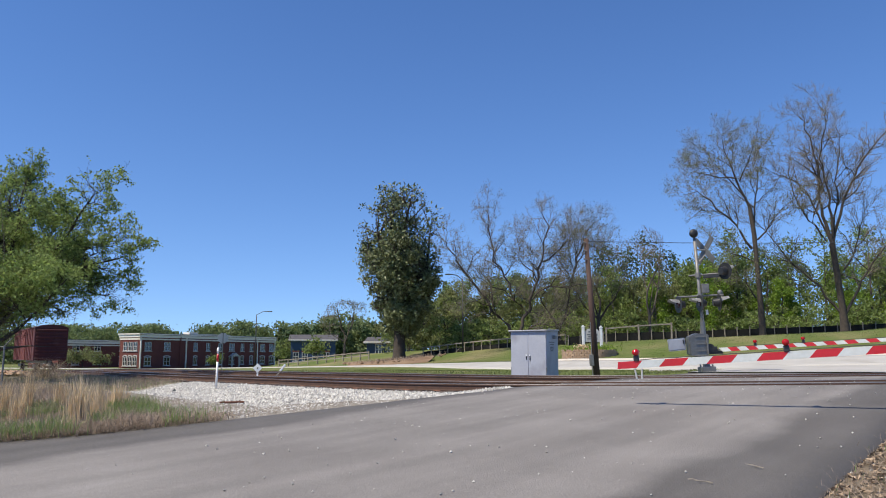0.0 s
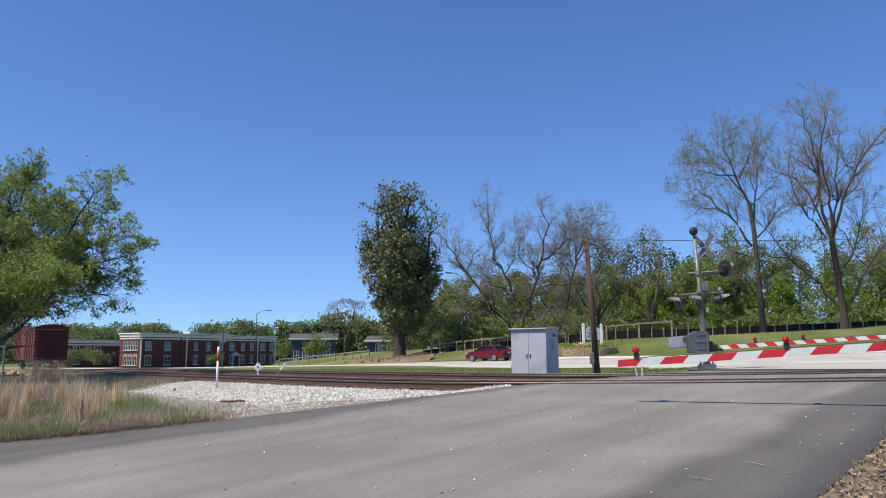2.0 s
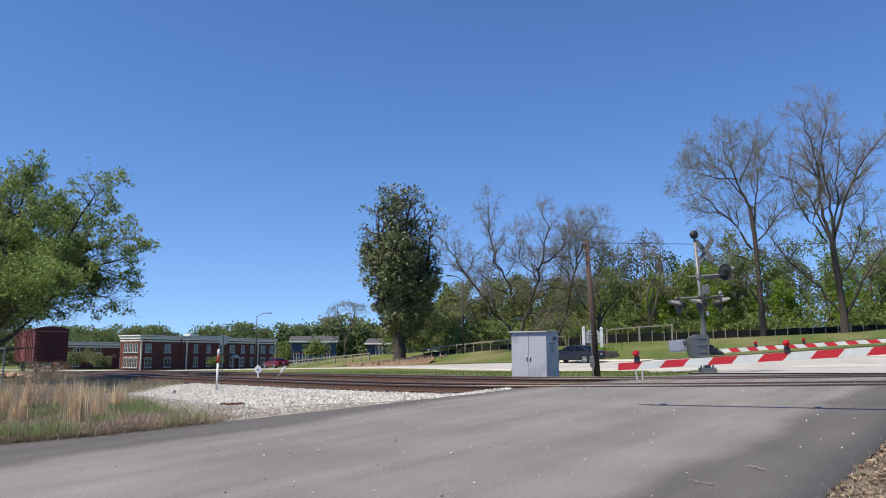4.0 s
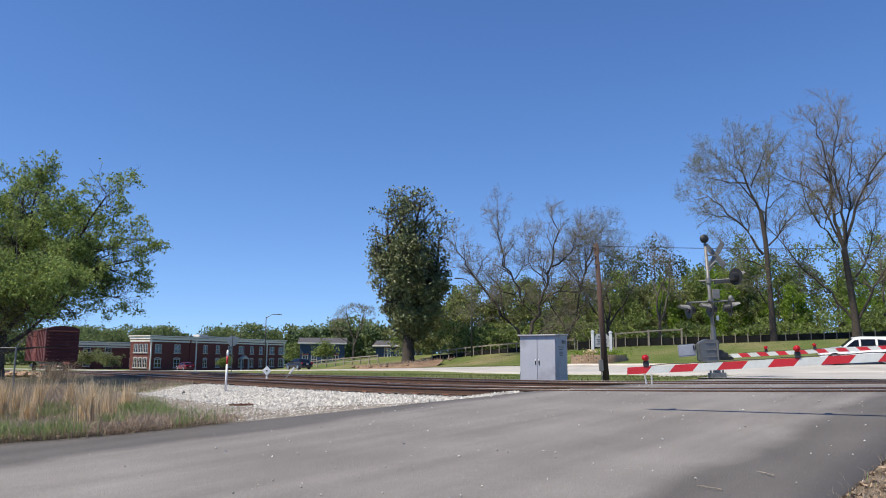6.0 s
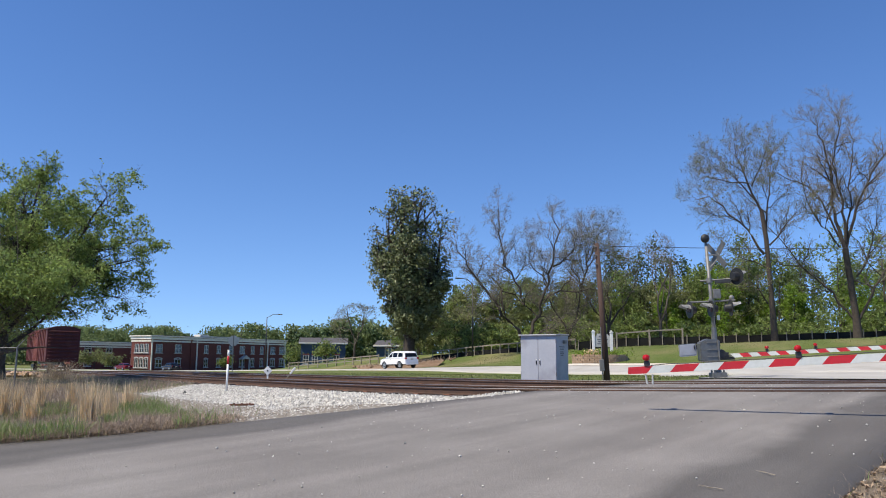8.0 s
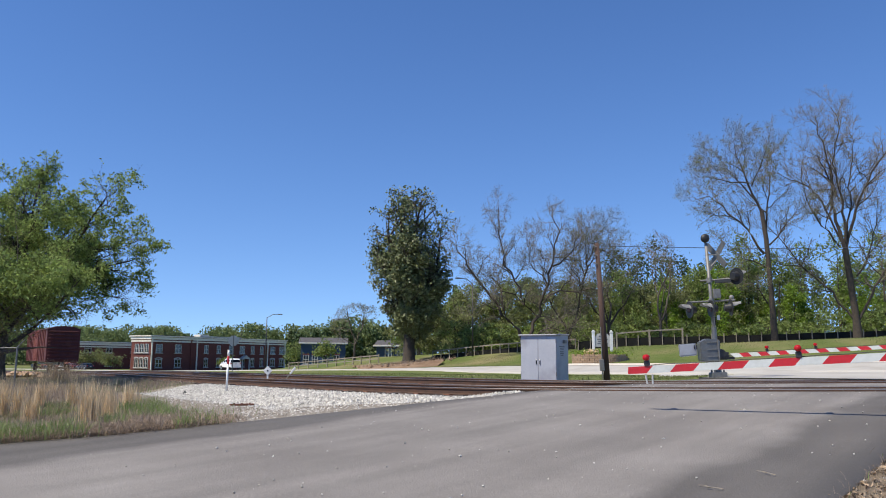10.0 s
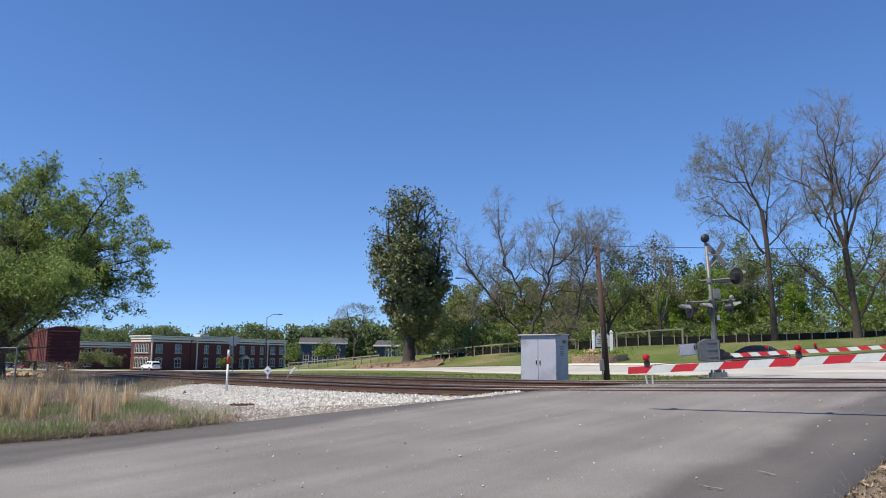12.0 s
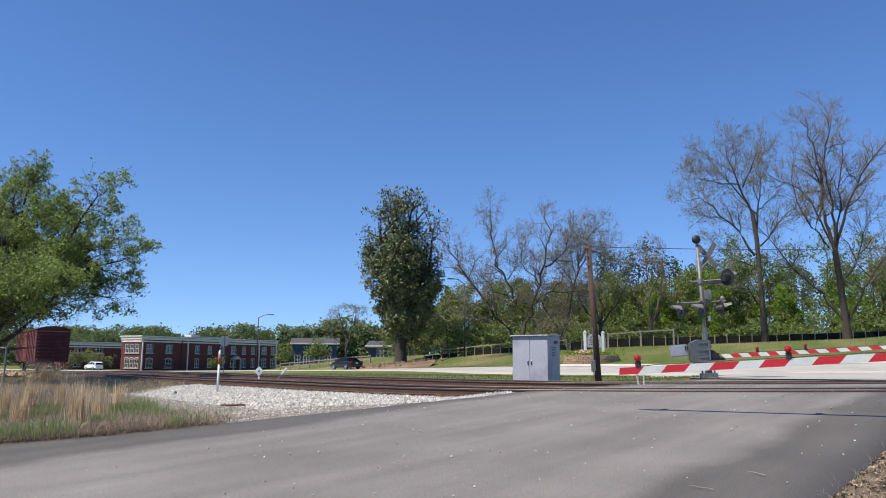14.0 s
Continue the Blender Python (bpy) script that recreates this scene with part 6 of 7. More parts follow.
# ---- fences ----
def fence(name, pts, label, h, spacing, rails, post_w=0.13, skirt=None, material="wood"):
    """Posts and rails along a line of points on the ground."""
    f = thing(name, Matrix(), label, "fence")
    line = Line(pts, 0.5)
    n = int(line.s[-1] / spacing)
    bm = B()
    box(bm, 0, 0, h / 2 - 0.1, post_w, post_w, h + 0.2, 0.01)
    me = bpy.data.meshes.new("post")
    bm.to_mesh(me)
    bm.free()
    me.materials.append(M[material])
    spots = []
    for k in range(n + 1):
        x, y = line.at(k * spacing)
        spots.append(Vector((x, y, g(x, y))))
        o = new("post", me)
        o.parent = f
        o.matrix_basis = pose(x, y, spots[-1].z, random.uniform(-1.5, 1.5), random.uniform(-1.5, 1.5), line.head(k * spacing))
    for a, b in zip(spots, spots[1:]):
        for z in rails:
            bm = B()
            d = b - a
            box(bm, 0, 0, 0, d.length + 0.05, 0.05, 0.14, 0, Matrix.Translation((a + b) / 2 + Vector((0, 0, z))) @ d.to_track_quat("X", "Z").to_matrix().to_4x4())
            part("rail", bm, M[material], f)
    if skirt:
        bm = B()
        prev = None
        for i, a in enumerate(spots):
            sag = 0.04 * math.sin(i * 2.1)
            cur = [bm.verts.new(a + Vector((0, 0.09, -0.1))), bm.verts.new(a + Vector((0, 0.09, skirt + sag)))]
            if prev:
                bm.faces.new((prev[0], cur[0], cur[1], prev[1]))
            prev = cur
        bmesh.ops.solidify(bm, geom=bm.faces[:], thickness=0.01)
        part("silt_cloth", bm, M["silt"], f, "sagging black silt cloth")
    return f


fence("fence", [(14, 84), (30, 82), (48, 80), (75, 78)], "black silt fence on pale wooden stakes", 1.15, 1.3, (), 0.09, 0.9)
fence("fence", [(-2.6, 99), (4, 95), (10, 90.5), (14, 86)], "wooden post fence with dark cloth on the bank", 1.2, 1.25, (1.1,), 0.10, 0.55)
fence("fence", [(17.5, 80.5), (20.5, 80), (24.6, 79.5)], "plain grey wooden post and rail fence", 1.75, 3.4, (1.6,), 0.16)
fence("fence", [(-26.3, 121), (-19, 116.5), (-13, 111), (-9.6, 107.5)], "grey wooden post and rail fence down the slope", 1.2, 2.0, (0.55, 1.05), 0.14)

# chain link fence at the edge of the property
cl = thing("chain_link_fence", Matrix(), "galvanised chain link fence with angled top arms", "fence")
FX, FY, FD = -17.6, 30.2, Vector((-1, 0.25, 0)).normalized()
bm = B()
posts = [Vector((FX, FY, g(FX, FY))) + FD * 2.6 * k for k in range(5)]
for p in posts:
    b_ = B()
    p.z = g(p.x, p.y)
    rod(b_, p - Vector((0, 0, 0.1)), p + Vector((0, 0, 1.75)), 0.035)
    rod(b_, p + Vector((0, 0, 1.75)), p + Vector((0.28, 0, 2.05)), 0.02)
    part("post", b_, M["galv"], cl)
for z in (0.1, 1.72):
    rod(bm, posts[0] + Vector((0, 0, z)), posts[-1] + Vector((0, 0, z)), 0.02)
part("rail", bm, M["galv"], cl)
v, f, lines = [], [], []
for k in range(130):
    for sg_ in (1, -1):
        s0 = k * 0.08
        a = posts[0] + FD * s0 + Vector((0, 0, 0.1 if sg_ > 0 else 1.7))
        b = posts[0] + FD * (s0 + 1.6) + Vector((0, 0, 1.7 if sg_ > 0 else 0.1))
        if s0 + 1.6 < 10.4:
            lines.append(([a, b], [0.004, 0.004]))
v, f = tubes(lines, 3)
raw("mesh", v, f, M["galv"], cl)
# dry brush heap in front of the goods wagon
def heap(rng, n):
    x, y = -28.8 + rng.normal(0, 0.7, n), 50 + rng.normal(0, 0.4, n)
    return np.stack([x, y, heights(x, y) + 0.25 + np.abs(rng.normal(0, 0.12, n))], 1)


stones("rubble_heap", 220, heap, 0.16, M["plinth"], "heap of tan rubble beside the tracks", 44)
brush = heap(np.random.default_rng(46), 500) + (3.5, -2, -0.2)
blades("dry_brush", brush, 1.2, 0.007, M["dead"], "tangle of dry grey brush", 47, 0.7)

# bare earth and roots at the foot of the magnolia
def slump(rng, n):
    x, y = -6.1 + rng.normal(0, 2.4, n), 92.6 + rng.normal(0, 1.1, n)
    return np.stack([x, y, heights(x, y) + 0.35], 1)


pts = []
rows = []
for u in np.linspace(-1, 1, 25):
    rows.append([(-6.6 + 5.2 * u + 0.4 * math.sin(v_ * 9 + u * 5), 88.8 + 6.4 * v_ + 0.9 * u * u - 1.2 * u) for v_ in np.linspace(0, 1, 7)])
tagged(drape("bare_bank", rows, M["earth"], [0.02, 0.3, 0.5, 0.55, 0.45, 0.3, 0.02]), "eroded bare red earth below the magnolia", "bank", kind="structure")
stones("earth_clods", 420, slump, 0.2, M["earth"], "clods of red earth on the bank", 48)
blades("dry_brush", slump(np.random.default_rng(49), 900), 0.5, 0.03, M["dead"], "dead roots and brush on the bank", 50, 0.9)


# ---- buildings ----
def window(parent, m, w, h, arch=False, double=False):
    """A window at m (x along the wall, y out of it): frame proud of the wall, panes set back in it."""
    bm = B()
    t = 0.12
    for x in ((-w / 2, w / 2, 0) if double else (-w / 2, w / 2)):
        box(bm, x, -0.05, h / 2, t, 0.14, h + t, 0, m)
    for z in (0, h / 2, h):
        box(bm, 0, -0.05, z, w + t, 0.12, t, 0, m)
    win = part("window", bm, M["frame"], parent)
    bm = B()
    box(bm, 0, -0.008, h / 2, w, 0.03, h, 0, m)
    part("pane", bm, M["pane"], win)
    bm = B()
    box(bm, 0, -0.1, -0.16, w + 0.5, 0.25, 0.18, 0, m)
    part("sill", bm, M["frame"], win)
    bm = B()
    if arch:
        angles = [radians(12 + 156 * k / 8) for k in range(9)]
        ring = [(math.cos(a) * w * 0.68, h + 0.02 + 0.5 * math.sin(a)) for a in angles] + [(math.cos(a) * w * 0.52, h + 0.0 + 0.28 * math.sin(a)) for a in reversed(angles)]
        prism(bm, ring, 0.16, m @ pose(0, -0.06, 0))
        part("arch", bm, M["frame"], win)
    else:
        box(bm, 0, -0.06, h + 0.2, w + 0.4, 0.16, 0.28, 0, m)
        part("lintel", bm, M["brick"], win)


def brick_block(x, y, yaw, length, depth, h, label, cols, sides, z0):
    b = thing("brick_building", pose(x, y, z0, 0, 0, yaw), label, "building")
    bm = B()
    box(bm, length / 2, depth / 2, h / 2 - 1, length, depth, h + 2)
    part("wall", bm, M["brick"], b)
    for z, o, t in ((h - 1.35, 0.10, 0.35), (h - 0.65, 0.22, 0.6), (h - 0.14, 0.45, 0.26)):
        bm = B()
        box(bm, length / 2, depth / 2, z, length + 2 * o, depth + 2 * o, t, 0.03)
        part("cornice", bm, M["trim"], b, "cream cornice band")
    bm = B()
    box(bm, length / 2, depth / 2, h + 0.05, length - 0.6, depth - 0.6, 0.1)
    part("roof", bm, M["greyroof"], b)
    for u, dbl in cols:
        for z, arch in ((0.9, True), (4.5, False)):
            window(b, pose(u * length, 0, z), 1.9 if dbl else 1.25, 2.0 if not arch else 1.9, arch, True)
    for u in sides:
        for z, arch in ((0.9, True), (4.5, False)):
            window(b, pose(0, depth * u, z, 0, 0, -90), 1.2, 2.0, arch, True)
    return b


main = brick_block(-73.0, 181, 63, 50, 6.8, 8.6, "two-storey red brick building with a cream cornice", ((0.05, 1), (0.17, 1), (0.36, 0), (0.45, 0), (0.54, 0), (0.63, 1), (0.715, 0), (0.79, 0), (0.885, 1), (0.965, 1)), (0.2, 0.45, 0.7), -2.0)
for u in (0.005, 0.255, 0.295, 0.84, 0.993):
    bm = B()
    box(bm, 50 * u, -0.12, 3.7, 0.3, 0.25, 8.4)
    part("downpipe", bm, M["trim"] if u != 0.255 else M["brick"], main)
bm = B()
box(bm, 20, 4, 8.9, 3.0, 2.4, 0.9, 0.1)
box(bm, 28, 4.4, 8.75, 13, 2, 0.5)
part("roof_unit", bm, M["trim"], main, "pale rooftop unit")
bm = B()
prism(bm, [(-1.7, 3.0), (1.7, 3.0), (0, 4.0)], 1.4, pose(50 * 0.64, -0.6, 0))
for k in (-1.4, 1.4):
    box(bm, 50 * 0.64 + k, -1.1, 1.5, 0.3, 0.3, 3.0)
part("porch", bm, M["frame"], main, "white gabled entrance porch")
brick_block(-100, 196, 63, 33, 12, 7.4, "lower red brick wing with a cream cornice", ((0.15, 1), (0.35, 1), (0.6, 1), (0.8, 1)), (0.3, 0.6), -2.0)


def house(x, y, yaw, length, depth, h, roof_h, wall, label, wins, sunk=-0.2):
    b = thing("house", put(x, y, yaw, sunk), label, "house")
    bm = B()
    box(bm, length / 2, depth / 2, h / 2, length, depth, h)
    part("wall", bm, M[wall], b)
    bm = B()
    prism(bm, [(-0.7, h - 0.15), (depth + 0.7, h - 0.15), (depth / 2, h + roof_h)], length + 1.2, pose(length / 2, 0, 0, 0, 0, 90))
    part("roof", bm, M["greyroof"], b)
    bm = B()
    box(bm, length / 2, -0.5, h - 0.12, length + 1.0, 0.3, 0.35)
    part("fascia", bm, M["trim"], b)
    for u in wins:
        window(b, pose(u * length, 0, 0.9), 1.2, 1.9, False, True)
    return b


house(-34.4, 170, 8, 10, 10, 5.6, 1.3, "bluewall", "blue painted house with a low grey roof", (0.12, 0.32, 0.55, 0.8))
house(-14.2, 140, -4, 9, 9, 3.3, 1.0, "bluewall", "dark blue low house behind the magnolia", (0.25, 0.5, 0.7, 0.9), -0.9)

# small trees and shrubs along the brick building
for k, (x, y, h) in enumerate(((-88, 177, 4.4), (-85.5, 179, 4.8), (-81, 178, 4.2), (-58, 192, 3.4), (-35.8, 172, 5.6), (-22.2, 131, 3.4))):
    tree(x, y, 200 + k, h, (h * 0.25, 0.09), SHRUB, "small spring-green ornamental tree", M["bark2"], M["bark2"], M["leaf_olive"] if k < 3 else M["leaf_wood"], 1100, 0.26, 0.42, name="small_tree",
         first=[(0.1, 0, 1, h * 0.4, 1.0, 0.7), (-0.5, 0, 0.9, h * 0.33, 1.0, 0.6), (0.5, 0.2, 0.9, h * 0.33, 0.9, 0.6), (0, -0.5, 0.9, h * 0.3, 0.9, 0.6)])

# ---- goods wagon ----
ws = float(TRACK.near(np.array([-37.2]), np.array([71.2]))[0][0])
WL = 15.6
wx, wy = TRACK.at(ws - WL / 2)
wagon = thing("boxcar", pose(wx, wy, rail_top(wx, wy), 0, 0, TRACK.head(ws - WL / 2)), "dark red steel boxcar with ribbed ends on the rails, shade in its colour", "railway wagon")
bm = B()
box(bm, 0, 0, 2.62, WL, 2.9, 3.15, 0.04)
part("body", bm, M["boxcar"], wagon)
bm = B()
prism(bm, [(-1.55, 4.15), (1.55, 4.15), (0.8, 4.42), (0, 4.48), (-0.8, 4.42)], WL + 0.1, pose(0, 0, 0, 0, 0, 90))
part("roof", bm, M["boxcar"], wagon)
for k in range(9):
    bm = B()
    rod(bm, (WL / 2 + 0.02, -1.3, 1.3 + 0.33 * k), (WL / 2 + 0.02, 1.3, 1.3 + 0.33 * k), 0.10, None, 8)
    part("end_rib", bm, M["boxcar"], wagon)
for sgn in (-1, 1):
    bm = B()
    box(bm, 0.5, sgn * 1.49, 2.6, 3.0, 0.08, 3.0, 0.02)
    for q in np.linspace(-0.9, 1.9, 5):
        box(bm, q, sgn * 1.54, 2.6, 0.08, 0.06, 2.9)
    part("door", bm, M["boxdoor"], wagon, "paler red sliding door, sunlight put into its colour")
    for q in np.arange(-7.3, 7.5, 1.15):
        if abs(q - 0.5) > 1.7:
            bm = B()
            box(bm, q, sgn * 1.48, 2.6, 0.14, 0.09, 3.0)
            part("side_post", bm, M["boxdoor"], wagon)
bm = B()
for z in np.arange(1.2, 4.1, 0.4):
    rod(bm, (WL / 2 + 0.16, -1.4, z), (WL / 2 + 0.16, -0.95, z), 0.018, None, 6)
for y in (-1.4, -0.95):
    rod(bm, (WL / 2 + 0.16, y, 1.0), (WL / 2 + 0.16, y, 4.1), 0.018, None, 6)
part("ladder", bm, M["boxcar"], wagon)
bm = B()
box(bm, 0, 0, 0.92, WL - 0.6, 0.5, 0.35)
box(bm, WL / 2 + 0.2, 0, 0.82, 0.9, 0.28, 0.3, 0.04)
part("underframe", bm, M["dark"], wagon)
for q in (-5.6, 5.6):
    for a in (-0.85, 0.85):
        bm = B()
        rod(bm, (q + a, -0.8, 0.42), (q + a, 0.8, 0.42), 0.08)
        for y in (-0.753, 0.753):
            rod(bm, (q + a, y - 0.065, 0.42), (q + a, y + 0.065, 0.42), 0.42, None, 20)
        part("wheelset", bm, M["rail"], wagon)
    bm = B()
    for y in (-0.98, 0.98):
        box(bm, q, y, 0.5, 2.4, 0.16, 0.32, 0.05)
    part("bogie", bm, M["dark"], wagon)


# ---- vehicles ----
SEDAN = dict(
    low=[(-2.36, 0.30), (-2.42, 0.55), (-2.40, 0.86), (-2.28, 0.97), (-1.6, 1.01), (0.95, 0.97), (1.75, 0.88), (2.22, 0.74), (2.40, 0.56), (2.38, 0.27)],
    top=[(-1.80, 0.98), (-1.10, 1.38), (-0.78, 1.44), (0.05, 1.45), (0.32, 1.41), (1.15, 0.955)],
    win=[[(-1.45, 1.01), (-1.02, 1.33), (-0.45, 1.38), (-0.45, 1.01)], [(-0.38, 1.01), (-0.38, 1.385), (0.05, 1.385), (0.28, 1.35), (0.85, 1.01)]],
    belt=0.97, roof=1.45, width=1.82, axle=(1.44, -1.36), r=0.33, lamp_z=0.70)
SUV = dict(
    low=[(-2.42, 0.46), (-2.50, 0.66), (-2.46, 1.05), (-2.38, 1.14), (0.95, 1.14), (1.35, 1.13), (2.05, 1.05), (2.34, 0.92), (2.42, 0.66), (2.36, 0.46)],
    top=[(-2.42, 1.12), (-2.22, 1.62), (-1.98, 1.79), (-0.3, 1.84), (0.25, 1.78), (1.05, 1.12)],
    win=[[(-2.02, 1.21), (-1.92, 1.58), (-1.12, 1.66), (-1.12, 1.21)], [(-0.98, 1.21), (-0.98, 1.67), (-0.12, 1.68), (-0.12, 1.21)], [(0.0, 1.21), (0.0, 1.67), (0.22, 1.64), (0.78, 1.21)]],
    belt=1.13, roof=1.84, width=1.94, axle=(1.50, -1.48), r=0.40, lamp_z=0.93)


def car(spec, paint, label, name):
    """A car heading along +x, standing on its wheels: body with wheel arches, cabin, glass, lamps, bumpers and turning wheels."""
    c = thing(name, Matrix(), label, "car", "cars on the avenue")
    W, R = spec["width"], spec["r"]
    bottom = spec["low"][0][1]
    out = list(spec["low"])
    for ax in spec["axle"]:
        ra = R + 0.07
        a0 = math.asin((bottom - R) / ra) if abs(bottom - R) < ra else 0
        out += [(ax + ra * math.cos(t), R + ra * math.sin(t)) for t in np.linspace(a0, math.pi - a0, 11)]
    bm = B()
    ta = lambda x, z: (1 - 0.10 * max(0, (abs(x) - 1.7) / 0.7) ** 2) * (0.93 + 0.07 * math.sin(min(1, max(0, (z - 0.25) / 0.75)) * 2.6))
    prism(bm, out, W, None, ta)
    n = len(out)
    bm.edges.ensure_lookup_table()
    es = [e_ for e_ in bm.edges if abs(e_.verts[0].co.y - e_.verts[1].co.y) < 0.15 and min(v_.co.z for v_ in e_.verts) > bottom + 0.2 and max(v_.co.z for v_ in e_.verts) > 0.5]
    bmesh.ops.bevel(bm, geom=es, offset=0.05, segments=2, affect="EDGES")
    body = part("body", bm, M[paint], c, "", False)
    bm = B()
    hb, hr = spec["belt"], spec["roof"]
    tc = lambda x, z: 0.93 - 0.20 * max(0, (z - hb) / (hr - hb))
    prism(bm, spec["top"], W, None, tc)
    es = [e_ for e_ in bm.edges if abs(e_.verts[0].co.y - e_.verts[1].co.y) < 0.3 and max(v_.co.z for v_ in e_.verts) > hb + 0.2]
    bmesh.ops.bevel(bm, geom=es, offset=0.035, segments=2, affect="EDGES")
    cabin = part("cabin", bm, M[paint], c)
    for w in spec["win"]:
        for sgn in (-1, 1):
            bm = B()
            vs = [bm.verts.new((x, sgn * (W / 2 * tc(x, z) + 0.006), z)) for x, z in w]
            bm.faces.new(vs)
            bmesh.ops.solidify(bm, geom=bm.faces[:], thickness=0.008)
            part("side_window", bm, M["autoglass"], cabin)
    t = spec["top"]
    for nm, (a, b), o in (("rear_window", (t[0], t[1]), -0.012), ("windscreen", (t[5], t[4]), 0.012)):
        bm = B()
        pa, pb = (a[0] + (b[0] - a[0]) * 0.12, a[1] + (b[1] - a[1]) * 0.12), (a[0] + (b[0] - a[0]) * 0.92, a[1] + (b[1] - a[1]) * 0.92)
        vs = [bm.verts.new((q[0] + o, s_ * (W / 2 * tc(*q) - 0.09), q[1] + 0.008)) for q, s_ in ((pa, -1), (pa, 1), (pb, 1), (pb, -1))]
        bm.faces.new(vs)
        bmesh.ops.solidify(bm, geom=bm.faces[:], thickness=0.008)
        part(nm, bm, M["autoglass"], cabin)
    lz = spec["lamp_z"]
    fx, rx_ = max(p_[0] for p_ in out), min(p_[0] for p_ in out)
    for sgn in (-1, 1):
        bm = B()
        box(bm, fx - 0.20, sgn * (W / 2 - 0.27), lz, 0.26, 0.34, 0.15, 0.04)
        part("headlight", bm, M["headlamp"], c)
        bm = B()
        box(bm, rx_ + 0.05, sgn * (W / 2 - 0.20), lz + 0.12, 0.14, 0.24, 0.18, 0.03)
        part("tail_light", bm, M["taillamp"], c)
        bm = B()
        box(bm, spec["top"][5][0] - 0.25, sgn * (W / 2 + 0.06), hb + 0.07, 0.12, 0.2, 0.13, 0.04)
        part("wing_mirror", bm, M[paint], c)
        for q in (0.45, -0.45):
            bm = B()
            box(bm, q - 0.25, sgn * (W / 2 + 0.0), hb - 0.14, 0.18, 0.03, 0.03, 0.008)
            part("door_handle", bm, M[paint] if spec is SEDAN else M["chrome"], c)
    bm = B()
    box(bm, fx - 0.06, 0, 0.42, 0.12, W - 0.45, 0.16, 0.04)
    part("front_bumper", bm, M["black"], c)
    bm = B()
    box(bm, rx_ + 0.02, 0, 0.45, 0.10, W - 0.3, 0.16, 0.04)
    part("rear_bumper", bm, M["black"] if spec is SEDAN else M[paint], c)
    bm = B()
    box(bm, rx_ + 0.0, 0, lz + 0.02, 0.03, 0.32, 0.15)
    part("number_plate", bm, M["frame"], c, "plain pale number plate")
    bm = B()
    box(bm, 0, 0, bottom + 0.02, 3.9, W - 0.35, 0.18)
    part("underbody", bm, M["black"], c)
    wheels = []
    for ax in spec["axle"]:
        for sgn in (-1, 1):
            w = new("wheel")
            w.parent = c
            w.empty_display_size = 0.1
            base = (ax, sgn * (W / 2 - 0.13), R)
            w.matrix_basis = pose(*base)
            bm = B()
            rod(bm, (0, -0.11, 0), (0, 0.11, 0), R, None, 28)
            bmesh.ops.bevel(bm, geom=[e_ for e_ in bm.edges if abs(e_.verts[0].co.y - e_.verts[1].co.y) < 0.01], offset=0.03, segments=2, affect="EDGES")
            part("tyre", bm, M["tyre"], w)
            bm = B()
            for k in range(6):
                box(bm, R * 0.36, sgn * 0.112, 0, R * 0.56, 0.02, 0.07, 0, pose(0, 0, 0, 0, 60 * k, 0))
            rod(bm, (0, sgn * 0.10, 0), (0, sgn * 0.125, 0), 0.06, None, 12)
            for k in range(20):
                a = radians(18 * k)
                box(bm, R * 0.66 * math.cos(a), sgn * 0.112, R * 0.66 * math.sin(a), 0.04, 0.02, R * 0.22, 0, None)
            part("rim", bm, M["rim"], w)
            wheels.append((w, base, R))
    return c, wheels


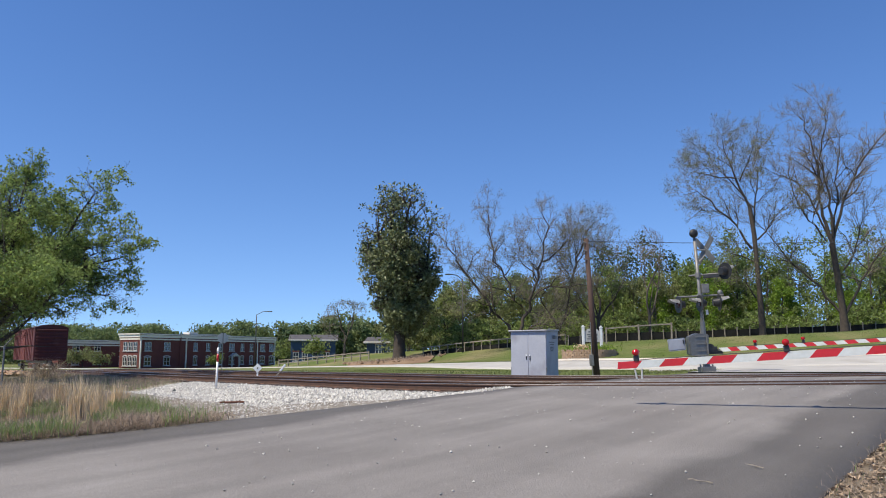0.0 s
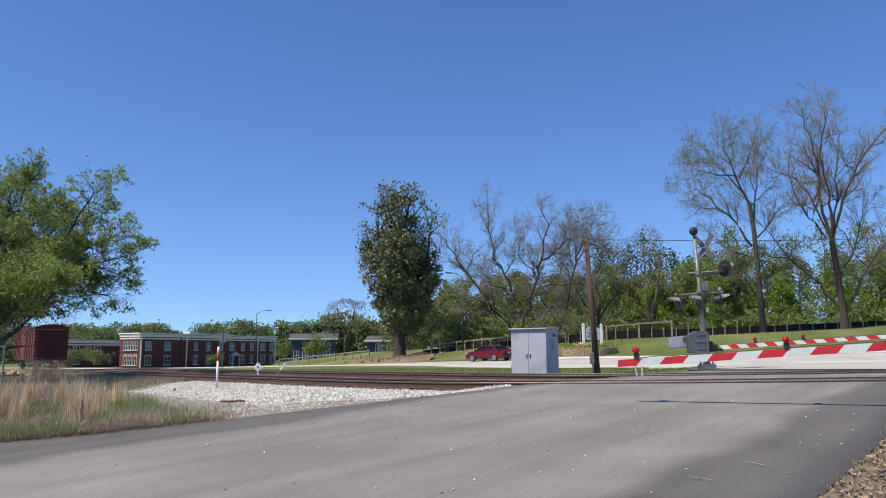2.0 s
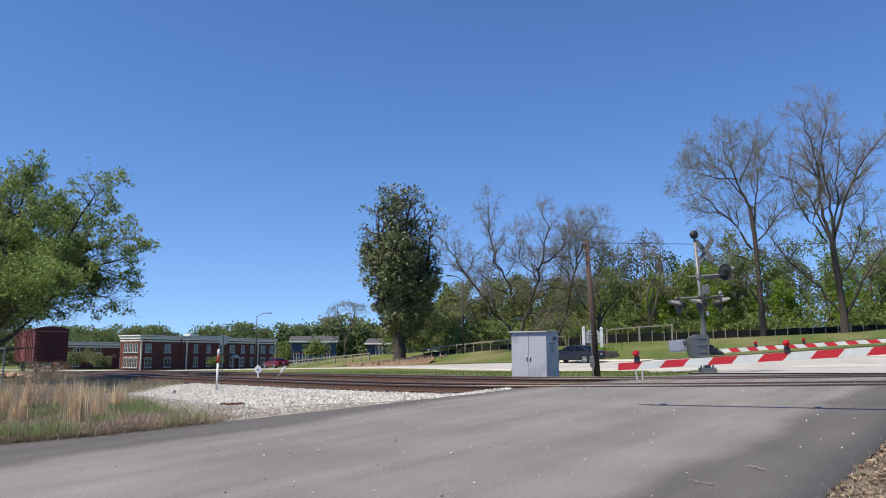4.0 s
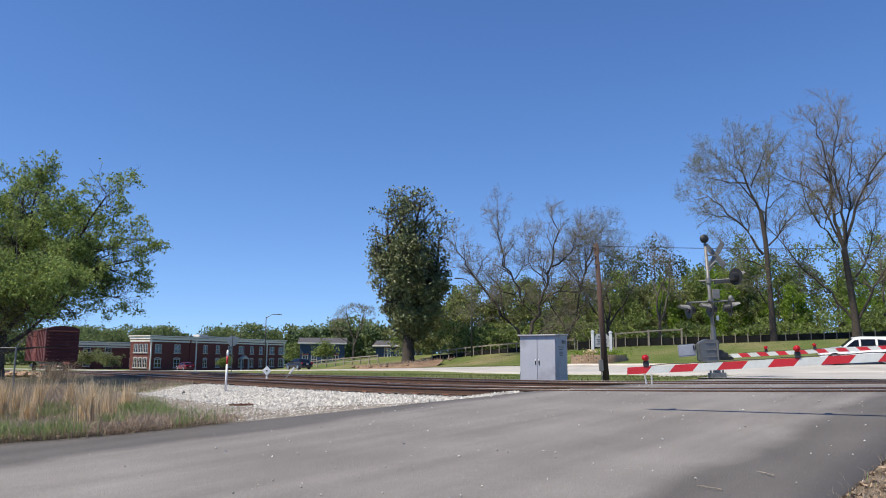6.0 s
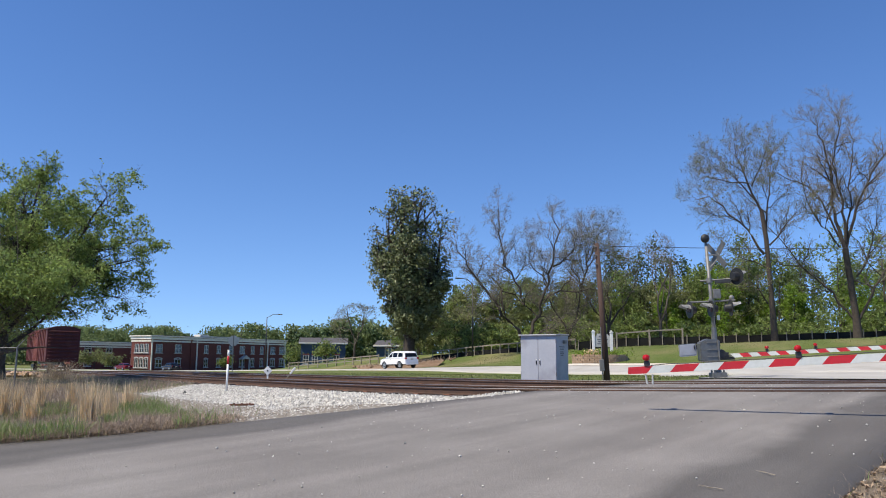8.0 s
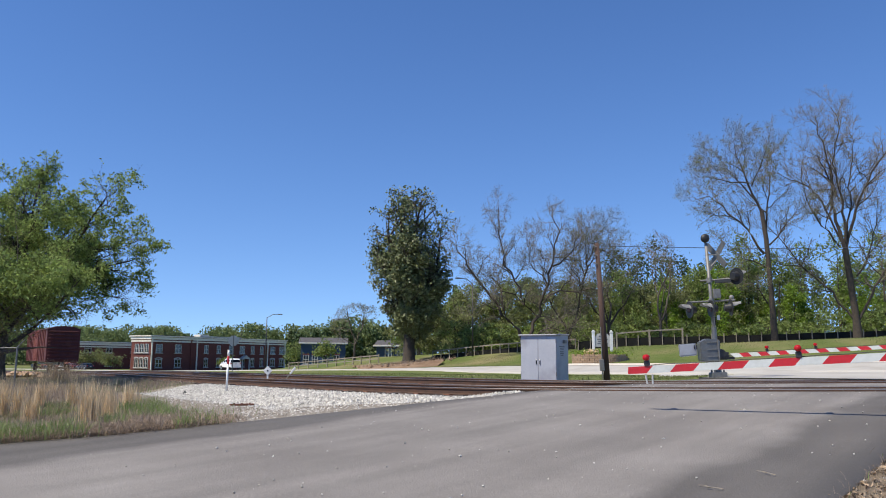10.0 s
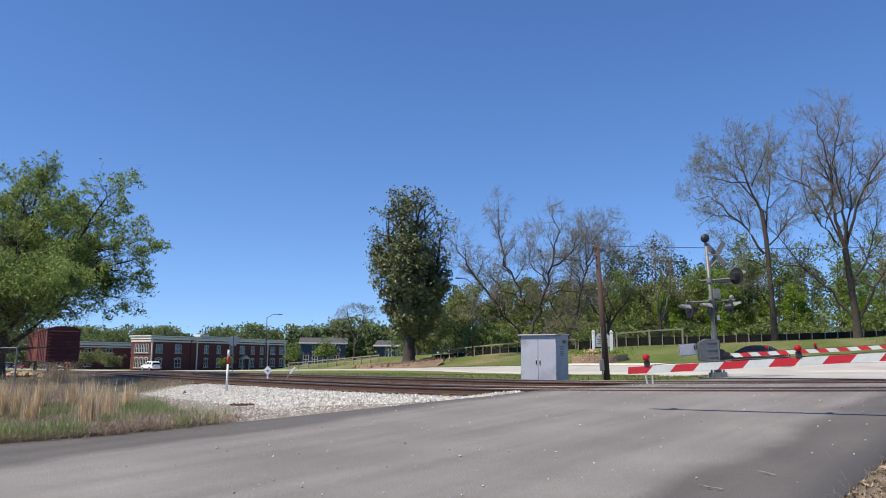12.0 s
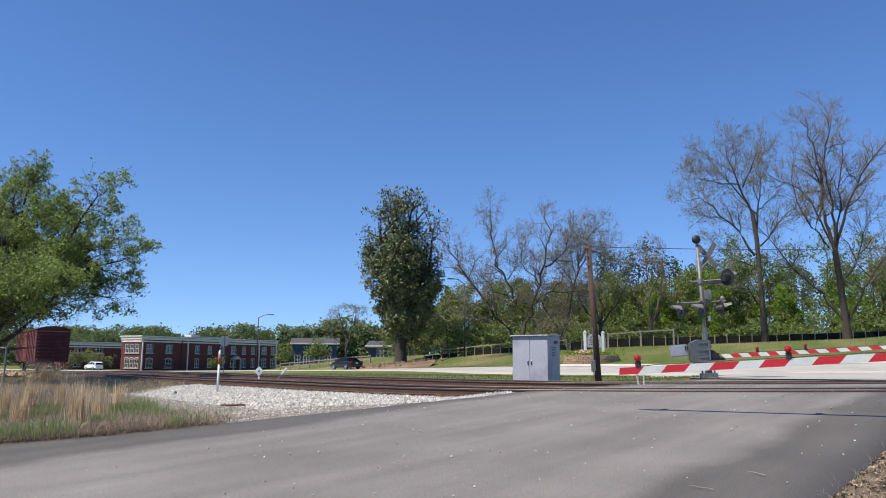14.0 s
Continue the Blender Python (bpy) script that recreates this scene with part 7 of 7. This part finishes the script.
# length along the avenue by time; the cars keep to the far lane
LANE = -2.2
CARS = [
    (SEDAN, "redcar", "maroon saloon car driving along the avenue", "saloon_car", [(0, 227.8), (1.5, 255.8), (2, 266.2), (2.6, 280.2), (3.2, 294.0), (5.5, 343), (6.5, 362), (7.5, 374), (14, 450)]),
    (SEDAN, "navycar", "dark blue-grey saloon car driving along the avenue", "saloon_car", [(0, 171), (3.2, 238), (5.3, 287.2), (5.6, 295.5), (6.5, 320.5), (7.5, 348), (8, 360), (14, 470)]),
    (SUV, "whitecar", "white sport utility car driving along the avenue", "suv_car", [(0, 100), (6.0, 235.8), (6.5, 247.4), (7, 257.6), (7.5, 270.2), (8.1, 285.5), (10.3, 338.8), (11, 354.5), (11.8, 366.5), (13.5, 383.8), (14, 389)]),
    (SEDAN, "blackcar", "black saloon car driving along the avenue", "saloon_car", [(0, 8), (11.3, 225.6), (12.3, 250.6), (13, 266.4), (13.5, 279.5), (14, 292.4), (15, 317)]),
]


def motions():
    """The cars drive by; their wheels turn with the way they go."""
    for spec, paint, label, name, keys in CARS:
        c, wheels = car(spec, paint, label, name)
        kt, ks = np.array([k[0] for k in keys], float), np.array([k[1] for k in keys], float)
        at = lambda t: float(np.interp(t, kt, ks))
        rows = []
        for t in np.arange(0, 14.01, 0.1):
            s = sum(at(max(0, t + q)) for q in (-0.2, -0.1, 0, 0.1, 0.2)) / 5
            x, y = AVENUE.at(s, LANE)
            x2, y2 = AVENUE.at(s + 1.4, LANE)
            x1, y1 = AVENUE.at(s - 1.4, LANE)
            z1, z2, z0 = g(x1, y1) + 0.105, g(x2, y2) + 0.105, g(x, y) + 0.105
            head = math.degrees(math.atan2(y2 - y1, x2 - x1))
            xl, yl = AVENUE.at(s, LANE - 0.8)
            xr, yr = AVENUE.at(s, LANE + 0.8)
            roll = math.degrees(math.atan2(g(xr, yr) - g(xl, yl), 1.6))
            rows.append((float(t), pose(x, y, (z1 + z2) / 2, roll, -math.degrees(math.atan2(z2 - z1, 2.8)), head)))
        walk(c, rows)
        for w, base, R in wheels:
            turn = []
            for k in range(841):
                t = k / 60
                turn.append((t, pose(*base, 0, math.degrees(at(t) / R) % 360, 0)))
            walk(w, turn)


motions()
